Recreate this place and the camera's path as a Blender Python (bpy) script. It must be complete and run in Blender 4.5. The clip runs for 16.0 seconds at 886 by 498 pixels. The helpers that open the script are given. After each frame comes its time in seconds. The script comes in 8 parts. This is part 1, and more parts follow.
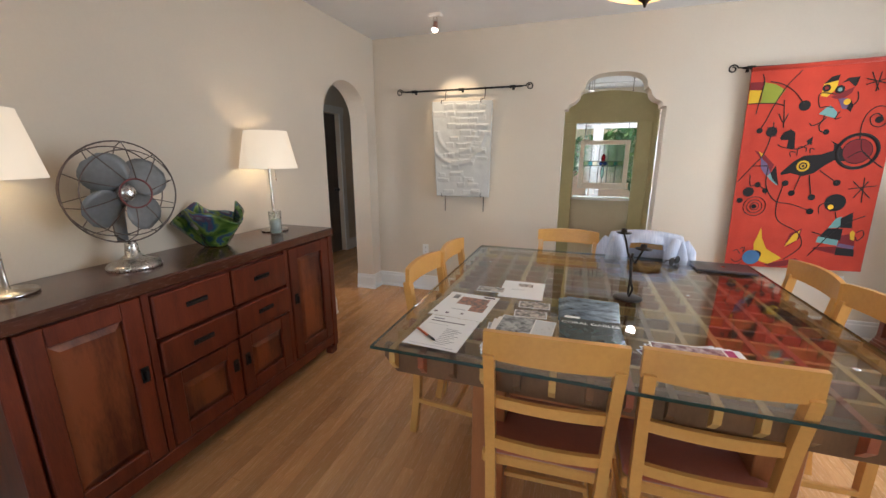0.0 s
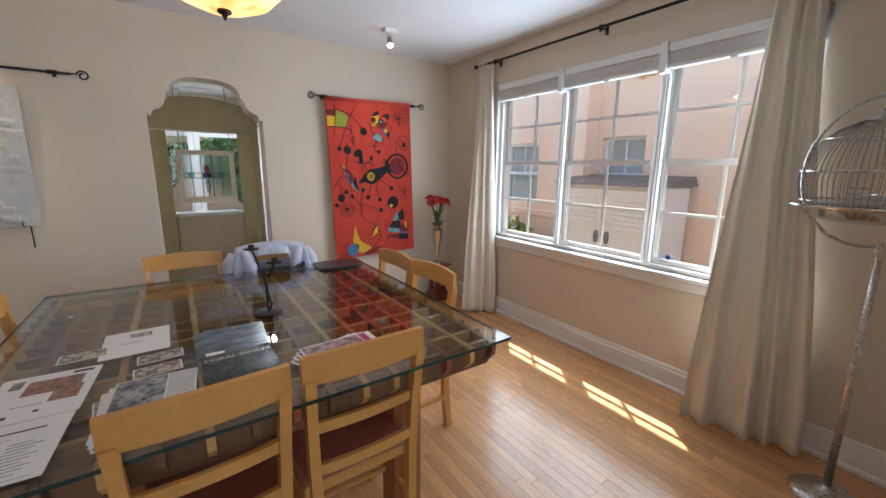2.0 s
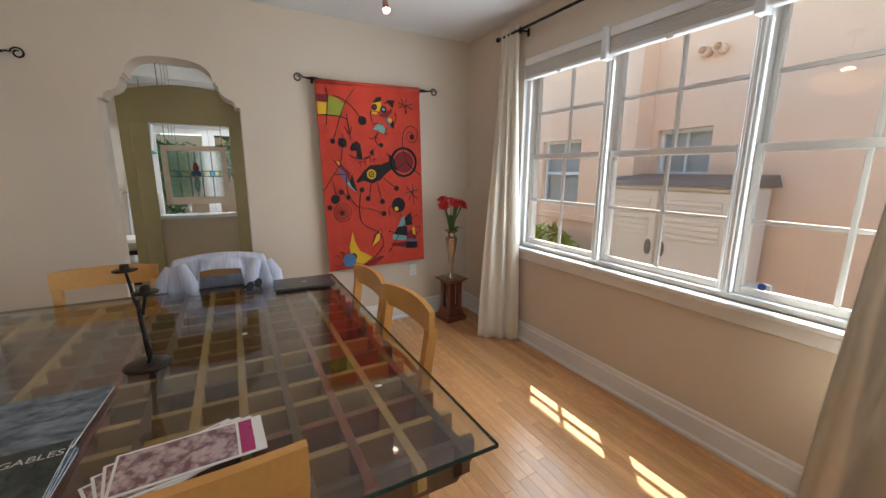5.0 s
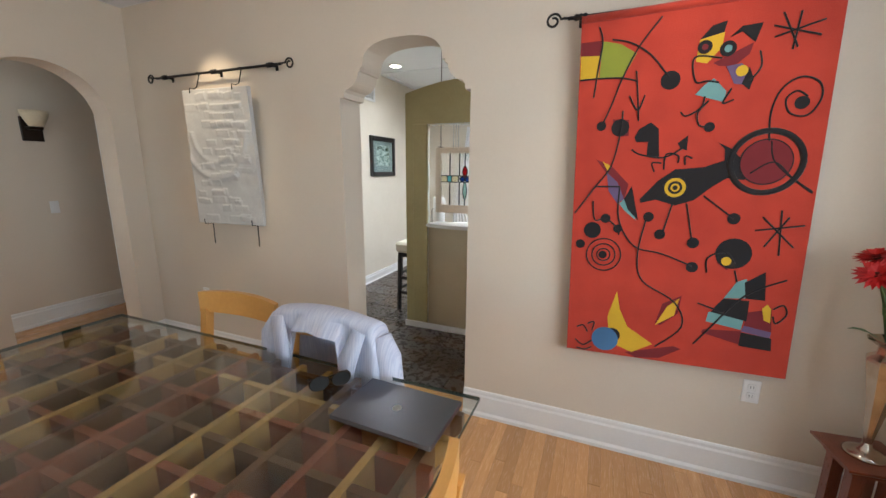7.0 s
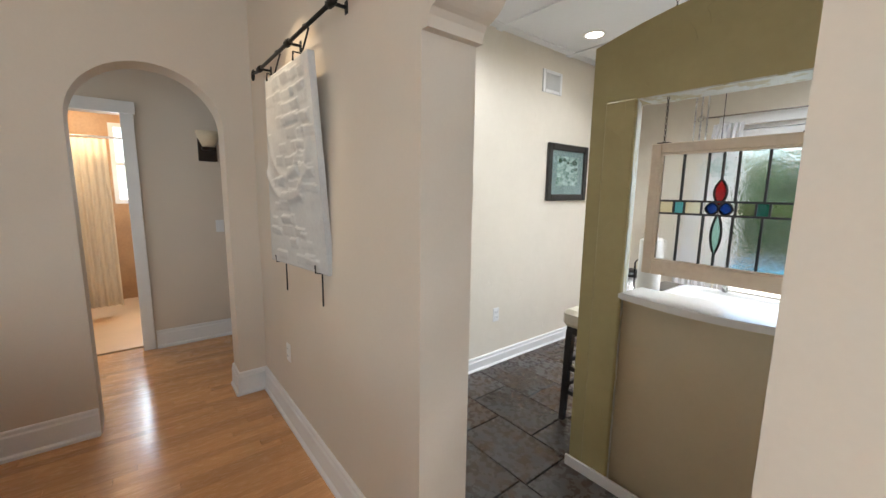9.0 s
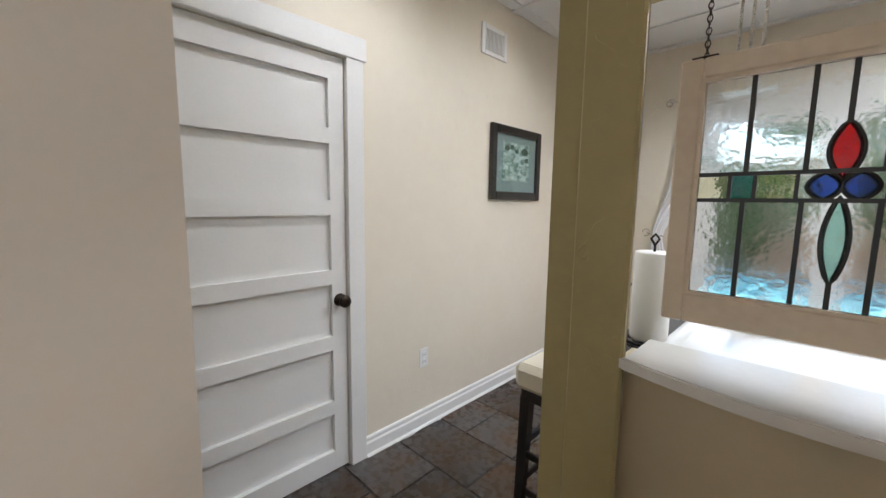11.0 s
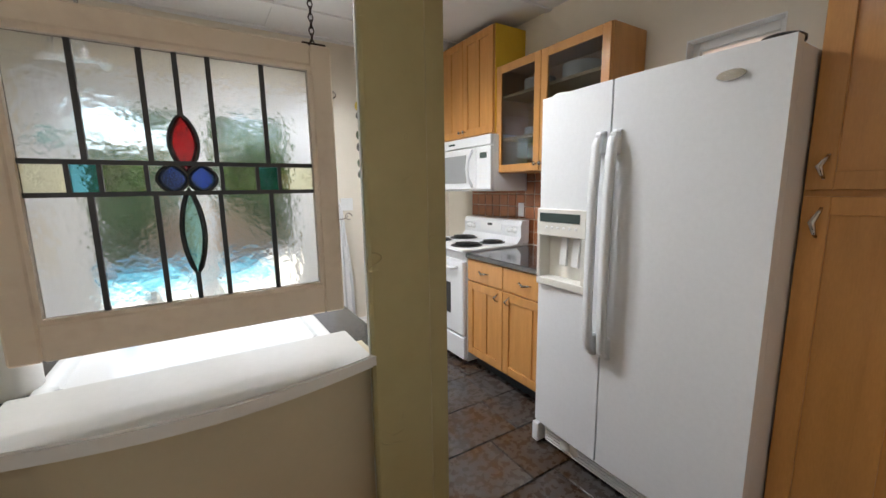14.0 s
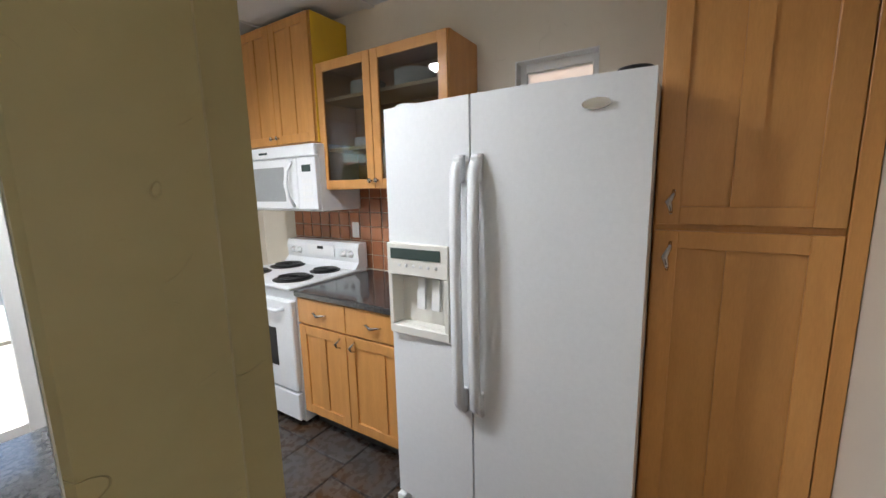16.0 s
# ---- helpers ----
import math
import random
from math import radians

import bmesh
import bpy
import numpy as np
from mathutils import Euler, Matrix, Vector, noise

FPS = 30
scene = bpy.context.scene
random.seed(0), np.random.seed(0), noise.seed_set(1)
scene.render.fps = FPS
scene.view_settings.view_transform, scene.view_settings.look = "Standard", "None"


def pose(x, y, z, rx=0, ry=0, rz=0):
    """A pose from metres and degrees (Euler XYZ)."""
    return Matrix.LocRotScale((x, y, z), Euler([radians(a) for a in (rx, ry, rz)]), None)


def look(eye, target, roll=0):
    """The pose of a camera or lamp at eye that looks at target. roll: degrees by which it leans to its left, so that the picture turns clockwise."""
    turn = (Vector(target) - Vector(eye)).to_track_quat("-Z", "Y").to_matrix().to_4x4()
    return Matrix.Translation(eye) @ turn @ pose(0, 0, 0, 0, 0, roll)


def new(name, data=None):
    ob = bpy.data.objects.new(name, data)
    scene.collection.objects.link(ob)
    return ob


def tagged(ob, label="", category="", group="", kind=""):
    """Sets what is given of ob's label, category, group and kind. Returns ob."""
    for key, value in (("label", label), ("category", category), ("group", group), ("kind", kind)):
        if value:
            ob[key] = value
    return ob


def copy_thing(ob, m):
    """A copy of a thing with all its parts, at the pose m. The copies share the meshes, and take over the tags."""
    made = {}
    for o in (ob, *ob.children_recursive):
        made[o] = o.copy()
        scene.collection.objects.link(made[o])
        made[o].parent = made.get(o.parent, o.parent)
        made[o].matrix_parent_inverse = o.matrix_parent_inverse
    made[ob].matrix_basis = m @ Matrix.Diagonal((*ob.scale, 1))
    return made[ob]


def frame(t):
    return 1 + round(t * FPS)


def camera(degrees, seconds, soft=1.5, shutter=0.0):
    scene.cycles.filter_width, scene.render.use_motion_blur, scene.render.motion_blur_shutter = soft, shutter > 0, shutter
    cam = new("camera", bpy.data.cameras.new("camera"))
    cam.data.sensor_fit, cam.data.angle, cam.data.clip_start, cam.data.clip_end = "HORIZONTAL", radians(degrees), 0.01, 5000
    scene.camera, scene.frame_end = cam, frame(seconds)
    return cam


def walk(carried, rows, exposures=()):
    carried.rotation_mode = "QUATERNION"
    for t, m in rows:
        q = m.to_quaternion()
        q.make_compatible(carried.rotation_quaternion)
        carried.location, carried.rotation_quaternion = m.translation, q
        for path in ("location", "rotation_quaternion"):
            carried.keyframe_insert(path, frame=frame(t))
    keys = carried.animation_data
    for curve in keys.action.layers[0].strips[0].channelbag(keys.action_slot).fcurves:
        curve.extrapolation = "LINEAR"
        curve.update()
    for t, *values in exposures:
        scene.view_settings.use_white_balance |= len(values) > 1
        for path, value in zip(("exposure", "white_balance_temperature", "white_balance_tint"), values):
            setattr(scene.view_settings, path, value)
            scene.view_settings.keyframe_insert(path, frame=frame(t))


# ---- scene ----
cam = camera(97.9, 16.0)
PATH = [
    (0, (-0.121, -0.066, 1.481), (-0.753, 1.774, 1.015), 0.1),
    (0.5, (-0.147, 0.003, 1.489), (-0.366, 1.938, 1.034), 0.3),
    (1, (-0.17, -0.001, 1.498), (0.09, 1.932, 1.057), 0.5),
    (1.5, (-0.18, -0.014, 1.499), (0.531, 1.805, 1.072), 0.7),
    (2, (-0.153, -0.025, 1.506), (0.957, 1.588, 1.097), 0.6),
    (2.5, (-0.125, -0.026, 1.511), (1.228, 1.391, 1.112), 0.5),
    (3, (-0.122, -0.016, 1.518), (1.369, 1.258, 1.123), 0.6),
    (3.2, (-0.12, -0.015, 1.52), (1.399, 1.225, 1.126), 0.7),
    (5.3, (0.614, 0.551, 1.438), (1.304, 2.384, 1.037), 0.6),
    (5.5, (0.727, 0.651, 1.469), (1.232, 2.542, 1.057), 0.8),
    (6, (0.96, 0.99, 1.503), (1.012, 2.941, 1.063), 1.0),
    (6.5, (1.127, 1.351, 1.479), (0.776, 3.276, 1.061), 0.8),
    (7, (1.239, 1.789, 1.483), (0.505, 3.605, 1.08), 0.5),
    (7.5, (1.205, 2.205, 1.487), (0.195, 3.893, 1.124), 0.4),
    (8, (1.096, 2.6, 1.483), (-0.176, 4.11, 1.159), 0.2),
    (8.2, (1.021, 2.723, 1.483), (-0.334, 4.158, 1.161), 0.4),
    (10.3, (0.201, 3.832, 1.378), (-1.419, 4.976, 1.12), 0.7),
    (10.5, (0.172, 3.902, 1.372), (-1.411, 5.098, 1.121), 0.8),
    (11, (0.131, 3.983, 1.365), (-1.26, 5.4, 1.126), 0.8),
    (11.5, (0.081, 3.963, 1.361), (-1.008, 5.626, 1.133), 0.8),
    (12, (0.03, 3.931, 1.349), (-0.619, 5.809, 1.116), 0.4),
    (12.5, (0.019, 3.943, 1.342), (-0.215, 5.912, 1.078), 0.1),
    (13, (0.05, 3.971, 1.34), (0.282, 5.935, 1.043), -0.3),
    (13.5, (0.083, 4.02, 1.359), (0.711, 5.893, 1.047), -0.4),
    (14, (0.164, 4.115, 1.381), (1.208, 5.792, 1.068), -0.8),
    (14.5, (0.21, 4.178, 1.386), (1.564, 5.617, 1.074), -1.2),
    (15, (0.237, 4.276, 1.393), (1.856, 5.408, 1.083), -1.4),
    (15.5, (0.253, 4.365, 1.45), (1.976, 5.331, 1.135), -1.4),
    (16, (0.392, 4.473, 1.49), (2.061, 5.529, 1.172), -1.3),
]
EXPOSURES = [(0.0, 2.35, 6350, 10), (0.5, 2.30, 6350, 11), (1.0, 2.08, 6050, 10), (2.0, 1.82, 6050, 10), (2.5, 1.80, 6200, 10), (3.2, 1.82, 6300, 10),
             (5.3, 1.60, 6650, 10), (6.0, 1.70, 6750, 10), (7.0, 2.06, 6400, 9), (7.5, 2.21, 6450, 10), (8.2, 2.22, 6500, 10), (10.3, 1.90, 6650, 11), (11.2, 1.72, 6700, 12),
             (12.2, 1.68, 6600, 11), (13.3, 1.82, 6650, 11), (14.2, 1.76, 6850, 12), (15.0, 1.75, 6900, 12), (16.0, 1.80, 6600, 11)]
walk(cam, [(t, look(eye, target, roll)) for t, eye, target, roll in PATH], EXPOSURES)

# ---- light ----
world = bpy.data.worlds.new("sky")
scene.world = world
world.use_nodes = True
wn = world.node_tree.nodes
sky = wn.new("ShaderNodeTexSky")
sky.sky_type = "NISHITA"
sky.sun_disc = False
sky.sun_elevation = radians(53.4)
sky.sun_rotation = radians(40.5)
wn["Background"].inputs["Strength"].default_value = 0.15
world.node_tree.links.new(sky.outputs[0], wn["Background"].inputs[0])

sun_data = bpy.data.lights.new("sun", "SUN")
sun_data.energy, sun_data.angle, sun_data.color = 5.0, radians(0.5), (1.0, 0.95, 0.86)
sun = new("sun", sun_data)
sun.matrix_world = look((13.5, 15.8, 28.0), (0, 0, 0))


def area_lamp(name, eye, target, w, h, power, color):
    d = bpy.data.lights.new(name, "AREA")
    d.shape, d.size, d.size_y, d.energy, d.color = "RECTANGLE", w, h, power, color
    ob = new(name, d)
    ob.matrix_world = look(eye, target)
    return ob


def point_lamp(name, eye, power, color, radius=0.04):
    d = bpy.data.lights.new(name, "POINT")
    d.energy, d.color, d.shadow_soft_size = power, color, radius
    ob = new(name, d)
    ob.location = eye
    return ob


def spot_lamp(name, eye, target, power, color, degrees, radius=0.03):
    d = bpy.data.lights.new(name, "SPOT")
    d.energy, d.color, d.spot_size, d.spot_blend, d.shadow_soft_size = power, color, radians(degrees), 0.7, radius
    ob = new(name, d)
    ob.matrix_world = look(eye, target)
    return ob


CEILING_LAMP = 2.645
DAY = (0.75, 0.885, 1.0)
WARM = (1.0, 0.72, 0.42)
# sky light in the openings, two of them unseen and added for fill
area_lamp("window_daylight", (2.632, 1.79, 1.49), (0, 1.79, 1.49), 2.34, 1.26, 14.5, DAY)
# fill from the unseen living room side; the opening is added for it
area_lamp("living_room_fill", (-0.6, -3.95, 1.5), (-0.6, 0, 1.2), 3.2, 1.7, 5.2, DAY)
area_lamp("bath_window_daylight", (-5.75, 3.4, 1.75), (-4, 3.2, 1.2), 0.7, 0.9, 10, DAY)
# brightens the hall from an opening added at its unseen end
area_lamp("hall_end_fill", (-2.9, 1.59, 1.5), (-2.9, 4, 1.3), 0.8, 1.2, 1.9, DAY)
point_lamp("bath_bulb", (-4.6, 2.7, 2.35), 6, WARM)
point_lamp("lamp_bulb", (-2.09, 2.06, 1.52), 0.62, WARM, 0.03)
point_lamp("lamp_bulb", (-2.09, 0.69, 1.52), 0.62, WARM, 0.03)
point_lamp("bowl_bulb", (0.09, 1.93, 2.32), 1.7, WARM, 0.05)
spot_lamp("spot_bulb", (-1.37, 3.36, 2.50), (-1.27, 3.9, 1.75), 5, (1.0, 0.8, 0.55), 60)
spot_lamp("spot_bulb", (1.49, 3.20, 2.50), (1.54, 3.9, 1.4), 2.5, (1.0, 0.85, 0.65), 75)
# cool ceiling spots fill in for garden door daylight, none set in a fitting
for x, y, watts in ((-0.80, 6.15, 7), (-0.85, 5.0, 12), (0.8, 5.85, 28), (0.6, 6.6, 46)):
    spot_lamp("kitchen_ceiling_fill", (x, y, CEILING_LAMP), (x, y, 0), watts, (0.87, 0.925, 1.0), 165, 0.06)

# ---- materials ----


def nodes_of(name):
    m = bpy.data.materials.new(name)
    m.use_nodes = True
    return m, m.node_tree.nodes, m.node_tree.links, m.node_tree.nodes["Principled BSDF"]


def surface(name, c1, c2=None, rough=0.5, metal=0.0, scale=3.0, fine=60.0, stretch=(1, 1, 1), bump=0.1, depth=0.002,
            rand=0.0, coat=0.0, contrast=(0.35, 0.65), spec=0.5, sheen=0.0, rough_var=0.08, detail=5.0, fine_amt=0.35, island=False):
    """Two-scale mottled surface in object space."""
    c2 = c2 or tuple(c * 0.85 for c in c1)
    m, n, l, b = nodes_of(name)
    tc = n.new("ShaderNodeTexCoord")
    mp = n.new("ShaderNodeMapping")
    mp.inputs["Scale"].default_value = stretch
    l.new(tc.outputs["Object"], mp.inputs["Vector"])
    src = mp.outputs["Vector"]
    if rand:
        oi = n.new("ShaderNodeNewGeometry" if island else "ShaderNodeObjectInfo")
        pick = "Random Per Island" if island else "Random"
        cx = n.new("ShaderNodeCombineXYZ")
        mul = n.new("ShaderNodeMath")
        mul.operation = "MULTIPLY"
        mul.inputs[1].default_value = 37.0
        l.new(oi.outputs[pick], mul.inputs[0])
        l.new(mul.outputs[0], cx.inputs[0])
        l.new(mul.outputs[0], cx.inputs[2])
        add = n.new("ShaderNodeVectorMath")
        l.new(src, add.inputs[0])
        l.new(cx.outputs[0], add.inputs[1])
        src = add.outputs[0]
    big = n.new("ShaderNodeTexNoise")
    big.inputs["Scale"].default_value, big.inputs["Detail"].default_value = scale, detail
    l.new(src, big.inputs["Vector"])
    small = n.new("ShaderNodeTexNoise")
    small.inputs["Scale"].default_value, small.inputs["Detail"].default_value = fine, 3.0
    l.new(src, small.inputs["Vector"])
    mixv = n.new("ShaderNodeMix")
    mixv.inputs["Factor"].default_value = fine_amt
    l.new(big.outputs["Fac"], mixv.inputs["A"])
    l.new(small.outputs["Fac"], mixv.inputs["B"])
    ramp = n.new("ShaderNodeValToRGB")
    ramp.color_ramp.elements[0].position, ramp.color_ramp.elements[1].position = contrast
    ramp.color_ramp.elements[0].color, ramp.color_ramp.elements[1].color = (*c2, 1), (*c1, 1)
    l.new(mixv.outputs["Result"], ramp.inputs["Fac"])
    col = ramp.outputs["Color"]
    if rand:
        hsv = n.new("ShaderNodeHueSaturation")
        mr = n.new("ShaderNodeMapRange")
        mr.inputs["To Min"].default_value, mr.inputs["To Max"].default_value = 1 - rand, 1 + rand
        l.new(oi.outputs[pick], mr.inputs["Value"])
        l.new(mr.outputs["Result"], hsv.inputs["Value"])
        l.new(col, hsv.inputs["Color"])
        col = hsv.outputs["Color"]
    l.new(col, b.inputs["Base Color"])
    rr = n.new("ShaderNodeMapRange")
    rr.inputs["To Min"].default_value, rr.inputs["To Max"].default_value = max(rough - rough_var, 0.02), min(rough + rough_var, 1)
    l.new(small.outputs["Fac"], rr.inputs["Value"])
    l.new(rr.outputs["Result"], b.inputs["Roughness"])
    b.inputs["Metallic"].default_value = metal
    b.inputs["Specular IOR Level"].default_value = spec
    b.inputs["Coat Weight"].default_value = coat
    b.inputs["Coat Roughness"].default_value = 0.12
    b.inputs["Sheen Weight"].default_value = sheen
    if bump:
        bp = n.new("ShaderNodeBump")
        bp.inputs["Strength"].default_value, bp.inputs["Distance"].default_value = bump, depth
        l.new(mixv.outputs["Result"], bp.inputs["Height"])
        l.new(bp.outputs["Normal"], b.inputs["Normal"])
    return m


def glass(name, tint, base=0.04, rough=0.0, power=4.5):
    """Clear pane: see-through, with a gloss that grows towards grazing view."""
    m, n, l, b = nodes_of(name)
    n.remove(b)
    tr, gl, mx, lw = (n.new("ShaderNode" + k) for k in ("BsdfTransparent", "BsdfGlossy", "MixShader", "LayerWeight"))
    tr.inputs[0].default_value = (*tint, 1)
    gl.inputs["Roughness"].default_value = rough
    lw.inputs["Blend"].default_value = 0.5
    pw, mr = n.new("ShaderNodeMath"), n.new("ShaderNodeMapRange")
    pw.operation = "POWER"
    pw.inputs[1].default_value = power
    l.new(lw.outputs["Facing"], pw.inputs[0])
    mr.inputs["To Min"].default_value, mr.inputs["To Max"].default_value = base, 1.0
    l.new(pw.outputs[0], mr.inputs["Value"])
    l.new(mr.outputs["Result"], mx.inputs[0])
    l.new(tr.outputs[0], mx.inputs[1])
    l.new(gl.outputs[0], mx.inputs[2])
    l.new(mx.outputs[0], n["Material Output"].inputs[0])
    return m


def seeded_glass(name, tint, rough=0.06, scale=70.0, strength=0.5):
    """Rippled, hammered pane that bends what is behind it."""
    m, n, l, b = nodes_of(name)
    b.inputs["Base Color"].default_value = (*tint, 1)
    b.inputs["Transmission Weight"].default_value = 1.0
    b.inputs["Roughness"].default_value = rough
    b.inputs["IOR"].default_value = 1.2
    tc, ns, bp = n.new("ShaderNodeTexCoord"), n.new("ShaderNodeTexNoise"), n.new("ShaderNodeBump")
    ns.inputs["Scale"].default_value, ns.inputs["Detail"].default_value = scale, 2.0
    bp.inputs["Strength"].default_value, bp.inputs["Distance"].default_value = strength, 0.004
    l.new(tc.outputs["Object"], ns.inputs["Vector"])
    l.new(ns.outputs["Fac"], bp.inputs["Height"])
    l.new(bp.outputs["Normal"], b.inputs["Normal"])
    return m


def glow(name, color, strength, base=(0.8, 0.7, 0.5)):
    m, n, l, b = nodes_of(name)
    b.inputs["Base Color"].default_value = (*base, 1)
    b.inputs["Emission Color"].default_value = (*color, 1)
    b.inputs["Emission Strength"].default_value = strength
    b.inputs["Roughness"].default_value = 0.6
    return m


WALL = surface("cream_plaster", (0.68, 0.60, 0.50), (0.65, 0.57, 0.474), 0.75, scale=2.0, fine=90, bump=0.25, depth=0.0015, spec=0.3)
KWALL = surface("cream_troweled_plaster", (0.77, 0.71, 0.605), (0.74, 0.68, 0.575), 0.55, scale=5.0, fine=16, bump=0.5, depth=0.005, spec=0.4, fine_amt=0.35)


def troweled(m, scale=10.0, depth=0.0035):
    """Sparse raised trowel ridges over a plaster."""
    n, l = m.node_tree.nodes, m.node_tree.links
    b = n["Principled BSDF"]
    tc = n.new("ShaderNodeTexCoord")
    a, k = n.new("ShaderNodeTexNoise"), n.new("ShaderNodeTexNoise")
    a.inputs["Scale"].default_value, a.inputs["Detail"].default_value, a.inputs["Distortion"].default_value = scale, 0.5, 0.7
    k.inputs["Scale"].default_value, k.inputs["Detail"].default_value = scale * 0.9, 3.0
    l.new(tc.outputs["Object"], a.inputs["Vector"])
    l.new(tc.outputs["Object"], k.inputs["Vector"])
    r = n.new("ShaderNodeValToRGB")
    e = r.color_ramp.elements
    e[0].position, e[0].color = 0.492, (0, 0, 0, 1)
    e[1].position, e[1].color = 0.508, (0, 0, 0, 1)
    r.color_ramp.elements.new(0.5).color = (1, 1, 1, 1)
    q = n.new("ShaderNodeValToRGB")
    q.color_ramp.elements[0].position, q.color_ramp.elements[1].position = 0.57, 0.65
    mul = n.new("ShaderNodeMath")
    mul.operation = "MULTIPLY"
    l.new(a.outputs["Fac"], r.inputs["Fac"])
    l.new(k.outputs["Fac"], q.inputs["Fac"])
    l.new(r.outputs["Color"], mul.inputs[0])
    l.new(q.outputs["Color"], mul.inputs[1])
    bp = n.new("ShaderNodeBump")
    bp.inputs["Strength"].default_value, bp.inputs["Distance"].default_value = 1.0, depth
    l.new(mul.outputs[0], bp.inputs["Height"])
    old = b.inputs["Normal"].links[0].from_socket
    l.new(old, bp.inputs["Normal"])
    l.new(bp.outputs["Normal"], b.inputs["Normal"])


troweled(KWALL, 10.0, 0.0016)
CEIL = surface("ceiling_paint", (0.80, 0.81, 0.82), (0.77, 0.78, 0.79), 0.8, bump=0.1, spec=0.2)
TRIM = surface("white_gloss_paint", (0.80, 0.80, 0.79), (0.76, 0.76, 0.75), 0.35, scale=5, fine=80, bump=0.06)
OLIVE = surface("olive_plaster", (0.40, 0.345, 0.17), (0.365, 0.315, 0.15), 0.5, scale=6, fine=30, bump=0.5, depth=0.003)
troweled(OLIVE, 11.0, 0.0020)
PANEL = surface("putty_plaster", (0.56, 0.48, 0.33), (0.53, 0.455, 0.31), 0.6, scale=6, fine=60, bump=0.3, depth=0.002)
OAK = surface("oak_floor_board", (0.63, 0.34, 0.15), (0.54, 0.275, 0.115), 0.26, scale=3, fine=30, stretch=(9, 0.5, 9), bump=0.03,
              depth=0.001, rand=0.17, coat=0.35, contrast=(0.3, 0.7))
OAK_REST = surface("oak_floor_boards", (0.63, 0.34, 0.15), (0.54, 0.275, 0.115), 0.26, scale=3, fine=30, stretch=(9, 0.5, 9), bump=0.03,
                   depth=0.001, rand=0.17, coat=0.35, contrast=(0.3, 0.7), island=True)
GROUT = surface("dark_joint", (0.035, 0.03, 0.026), (0.028, 0.024, 0.021), 0.9, bump=0.2)
SUBFLOOR = surface("floor_gap", (0.12, 0.07, 0.035), (0.10, 0.06, 0.03), 0.8)
SLATE = surface("slate_tile", (0.066, 0.060, 0.057), (0.058, 0.029, 0.013), 0.28, scale=4.2, fine=26, bump=0.8, depth=0.007, rand=0.3, contrast=(0.40, 0.58), rough_var=0.14)
MAPLE = surface("honey_maple", (0.70, 0.355, 0.095), (0.61, 0.295, 0.075), 0.35, scale=5, fine=60, stretch=(1, 5, 1), bump=0.04, rand=0.05, coat=0.15)
BAR_MAPLE = surface("pale_maple_bar", (0.64, 0.39, 0.13), (0.54, 0.31, 0.095), 0.4, scale=5, fine=50, stretch=(3, 3, 1), bump=0.04, rand=0.1)
BAR_WALNUT = surface("walnut_bar", (0.20, 0.098, 0.044), (0.14, 0.066, 0.030), 0.4, scale=5, fine=50, stretch=(3, 3, 1), bump=0.04, rand=0.12)
BAR_RED = surface("padauk_bar", (0.36, 0.10, 0.045), (0.26, 0.07, 0.035), 0.4, scale=5, fine=50, stretch=(3, 3, 1), bump=0.04, rand=0.12)
TABLE_LEG = surface("orange_cherry", (0.42, 0.15, 0.05), (0.34, 0.115, 0.038), 0.4, scale=4, fine=50, stretch=(5, 5, 0.8), bump=0.04)
SHEESHAM = surface("sheesham_wood", (0.178, 0.034, 0.014), (0.075, 0.013, 0.006), 0.36, scale=3.2, fine=42, stretch=(6, 6, 0.7), bump=0.05,
                   rand=0.12, coat=0.12, contrast=(0.3, 0.7), spec=0.35)
SHEESHAM_L = surface("sheesham_figured_panel", (0.235, 0.066, 0.025), (0.075, 0.015, 0.007), 0.34, scale=1.5, fine=22, stretch=(5, 5, 1.2), bump=0.05, fine_amt=0.15, spec=0.35,
                     rand=0.15, coat=0.15, contrast=(0.42, 0.6))
SHEESHAM_TOP = surface("sheesham_top", (0.10, 0.030, 0.016), (0.06, 0.018, 0.010), 0.25, scale=3, fine=40, stretch=(6, 0.8, 6), bump=0.03, coat=0.4)
IRON = surface("black_iron", (0.022, 0.020, 0.019), (0.012, 0.011, 0.011), 0.5, metal=0.6, bump=0.15)
BRONZE = surface("dark_bronze", (0.05, 0.035, 0.026), (0.03, 0.02, 0.015), 0.4, metal=0.8, bump=0.1)
STEEL = surface("brushed_steel", (0.62, 0.61, 0.60), (0.52, 0.51, 0.50), 0.28, metal=1.0, fine=150, bump=0.03)
NICKEL = surface("satin_nickel", (0.60, 0.57, 0.53), (0.5, 0.47, 0.44), 0.25, metal=1.0, bump=0.0)
SEAT = surface("rust_suede", (0.42, 0.105, 0.050), (0.34, 0.08, 0.036), 0.85, scale=8, fine=140, bump=0.2, sheen=0.3)
CURTAIN = surface("cream_linen", (0.82, 0.76, 0.65), (0.78, 0.71, 0.60), 0.9, scale=20, fine=300, bump=0.15, sheen=0.2)
_n, _l = CURTAIN.node_tree.nodes, CURTAIN.node_tree.links
_tl, _mx = _n.new("ShaderNodeBsdfTranslucent"), _n.new("ShaderNodeMixShader")
_tl.inputs["Color"].default_value = (0.92, 0.87, 0.77, 1)
_mx.inputs[0].default_value = 0.10
_l.new(_n["Principled BSDF"].outputs[0], _mx.inputs[1])
_l.new(_tl.outputs[0], _mx.inputs[2])
_l.new(_mx.outputs[0], _n["Material Output"].inputs["Surface"])
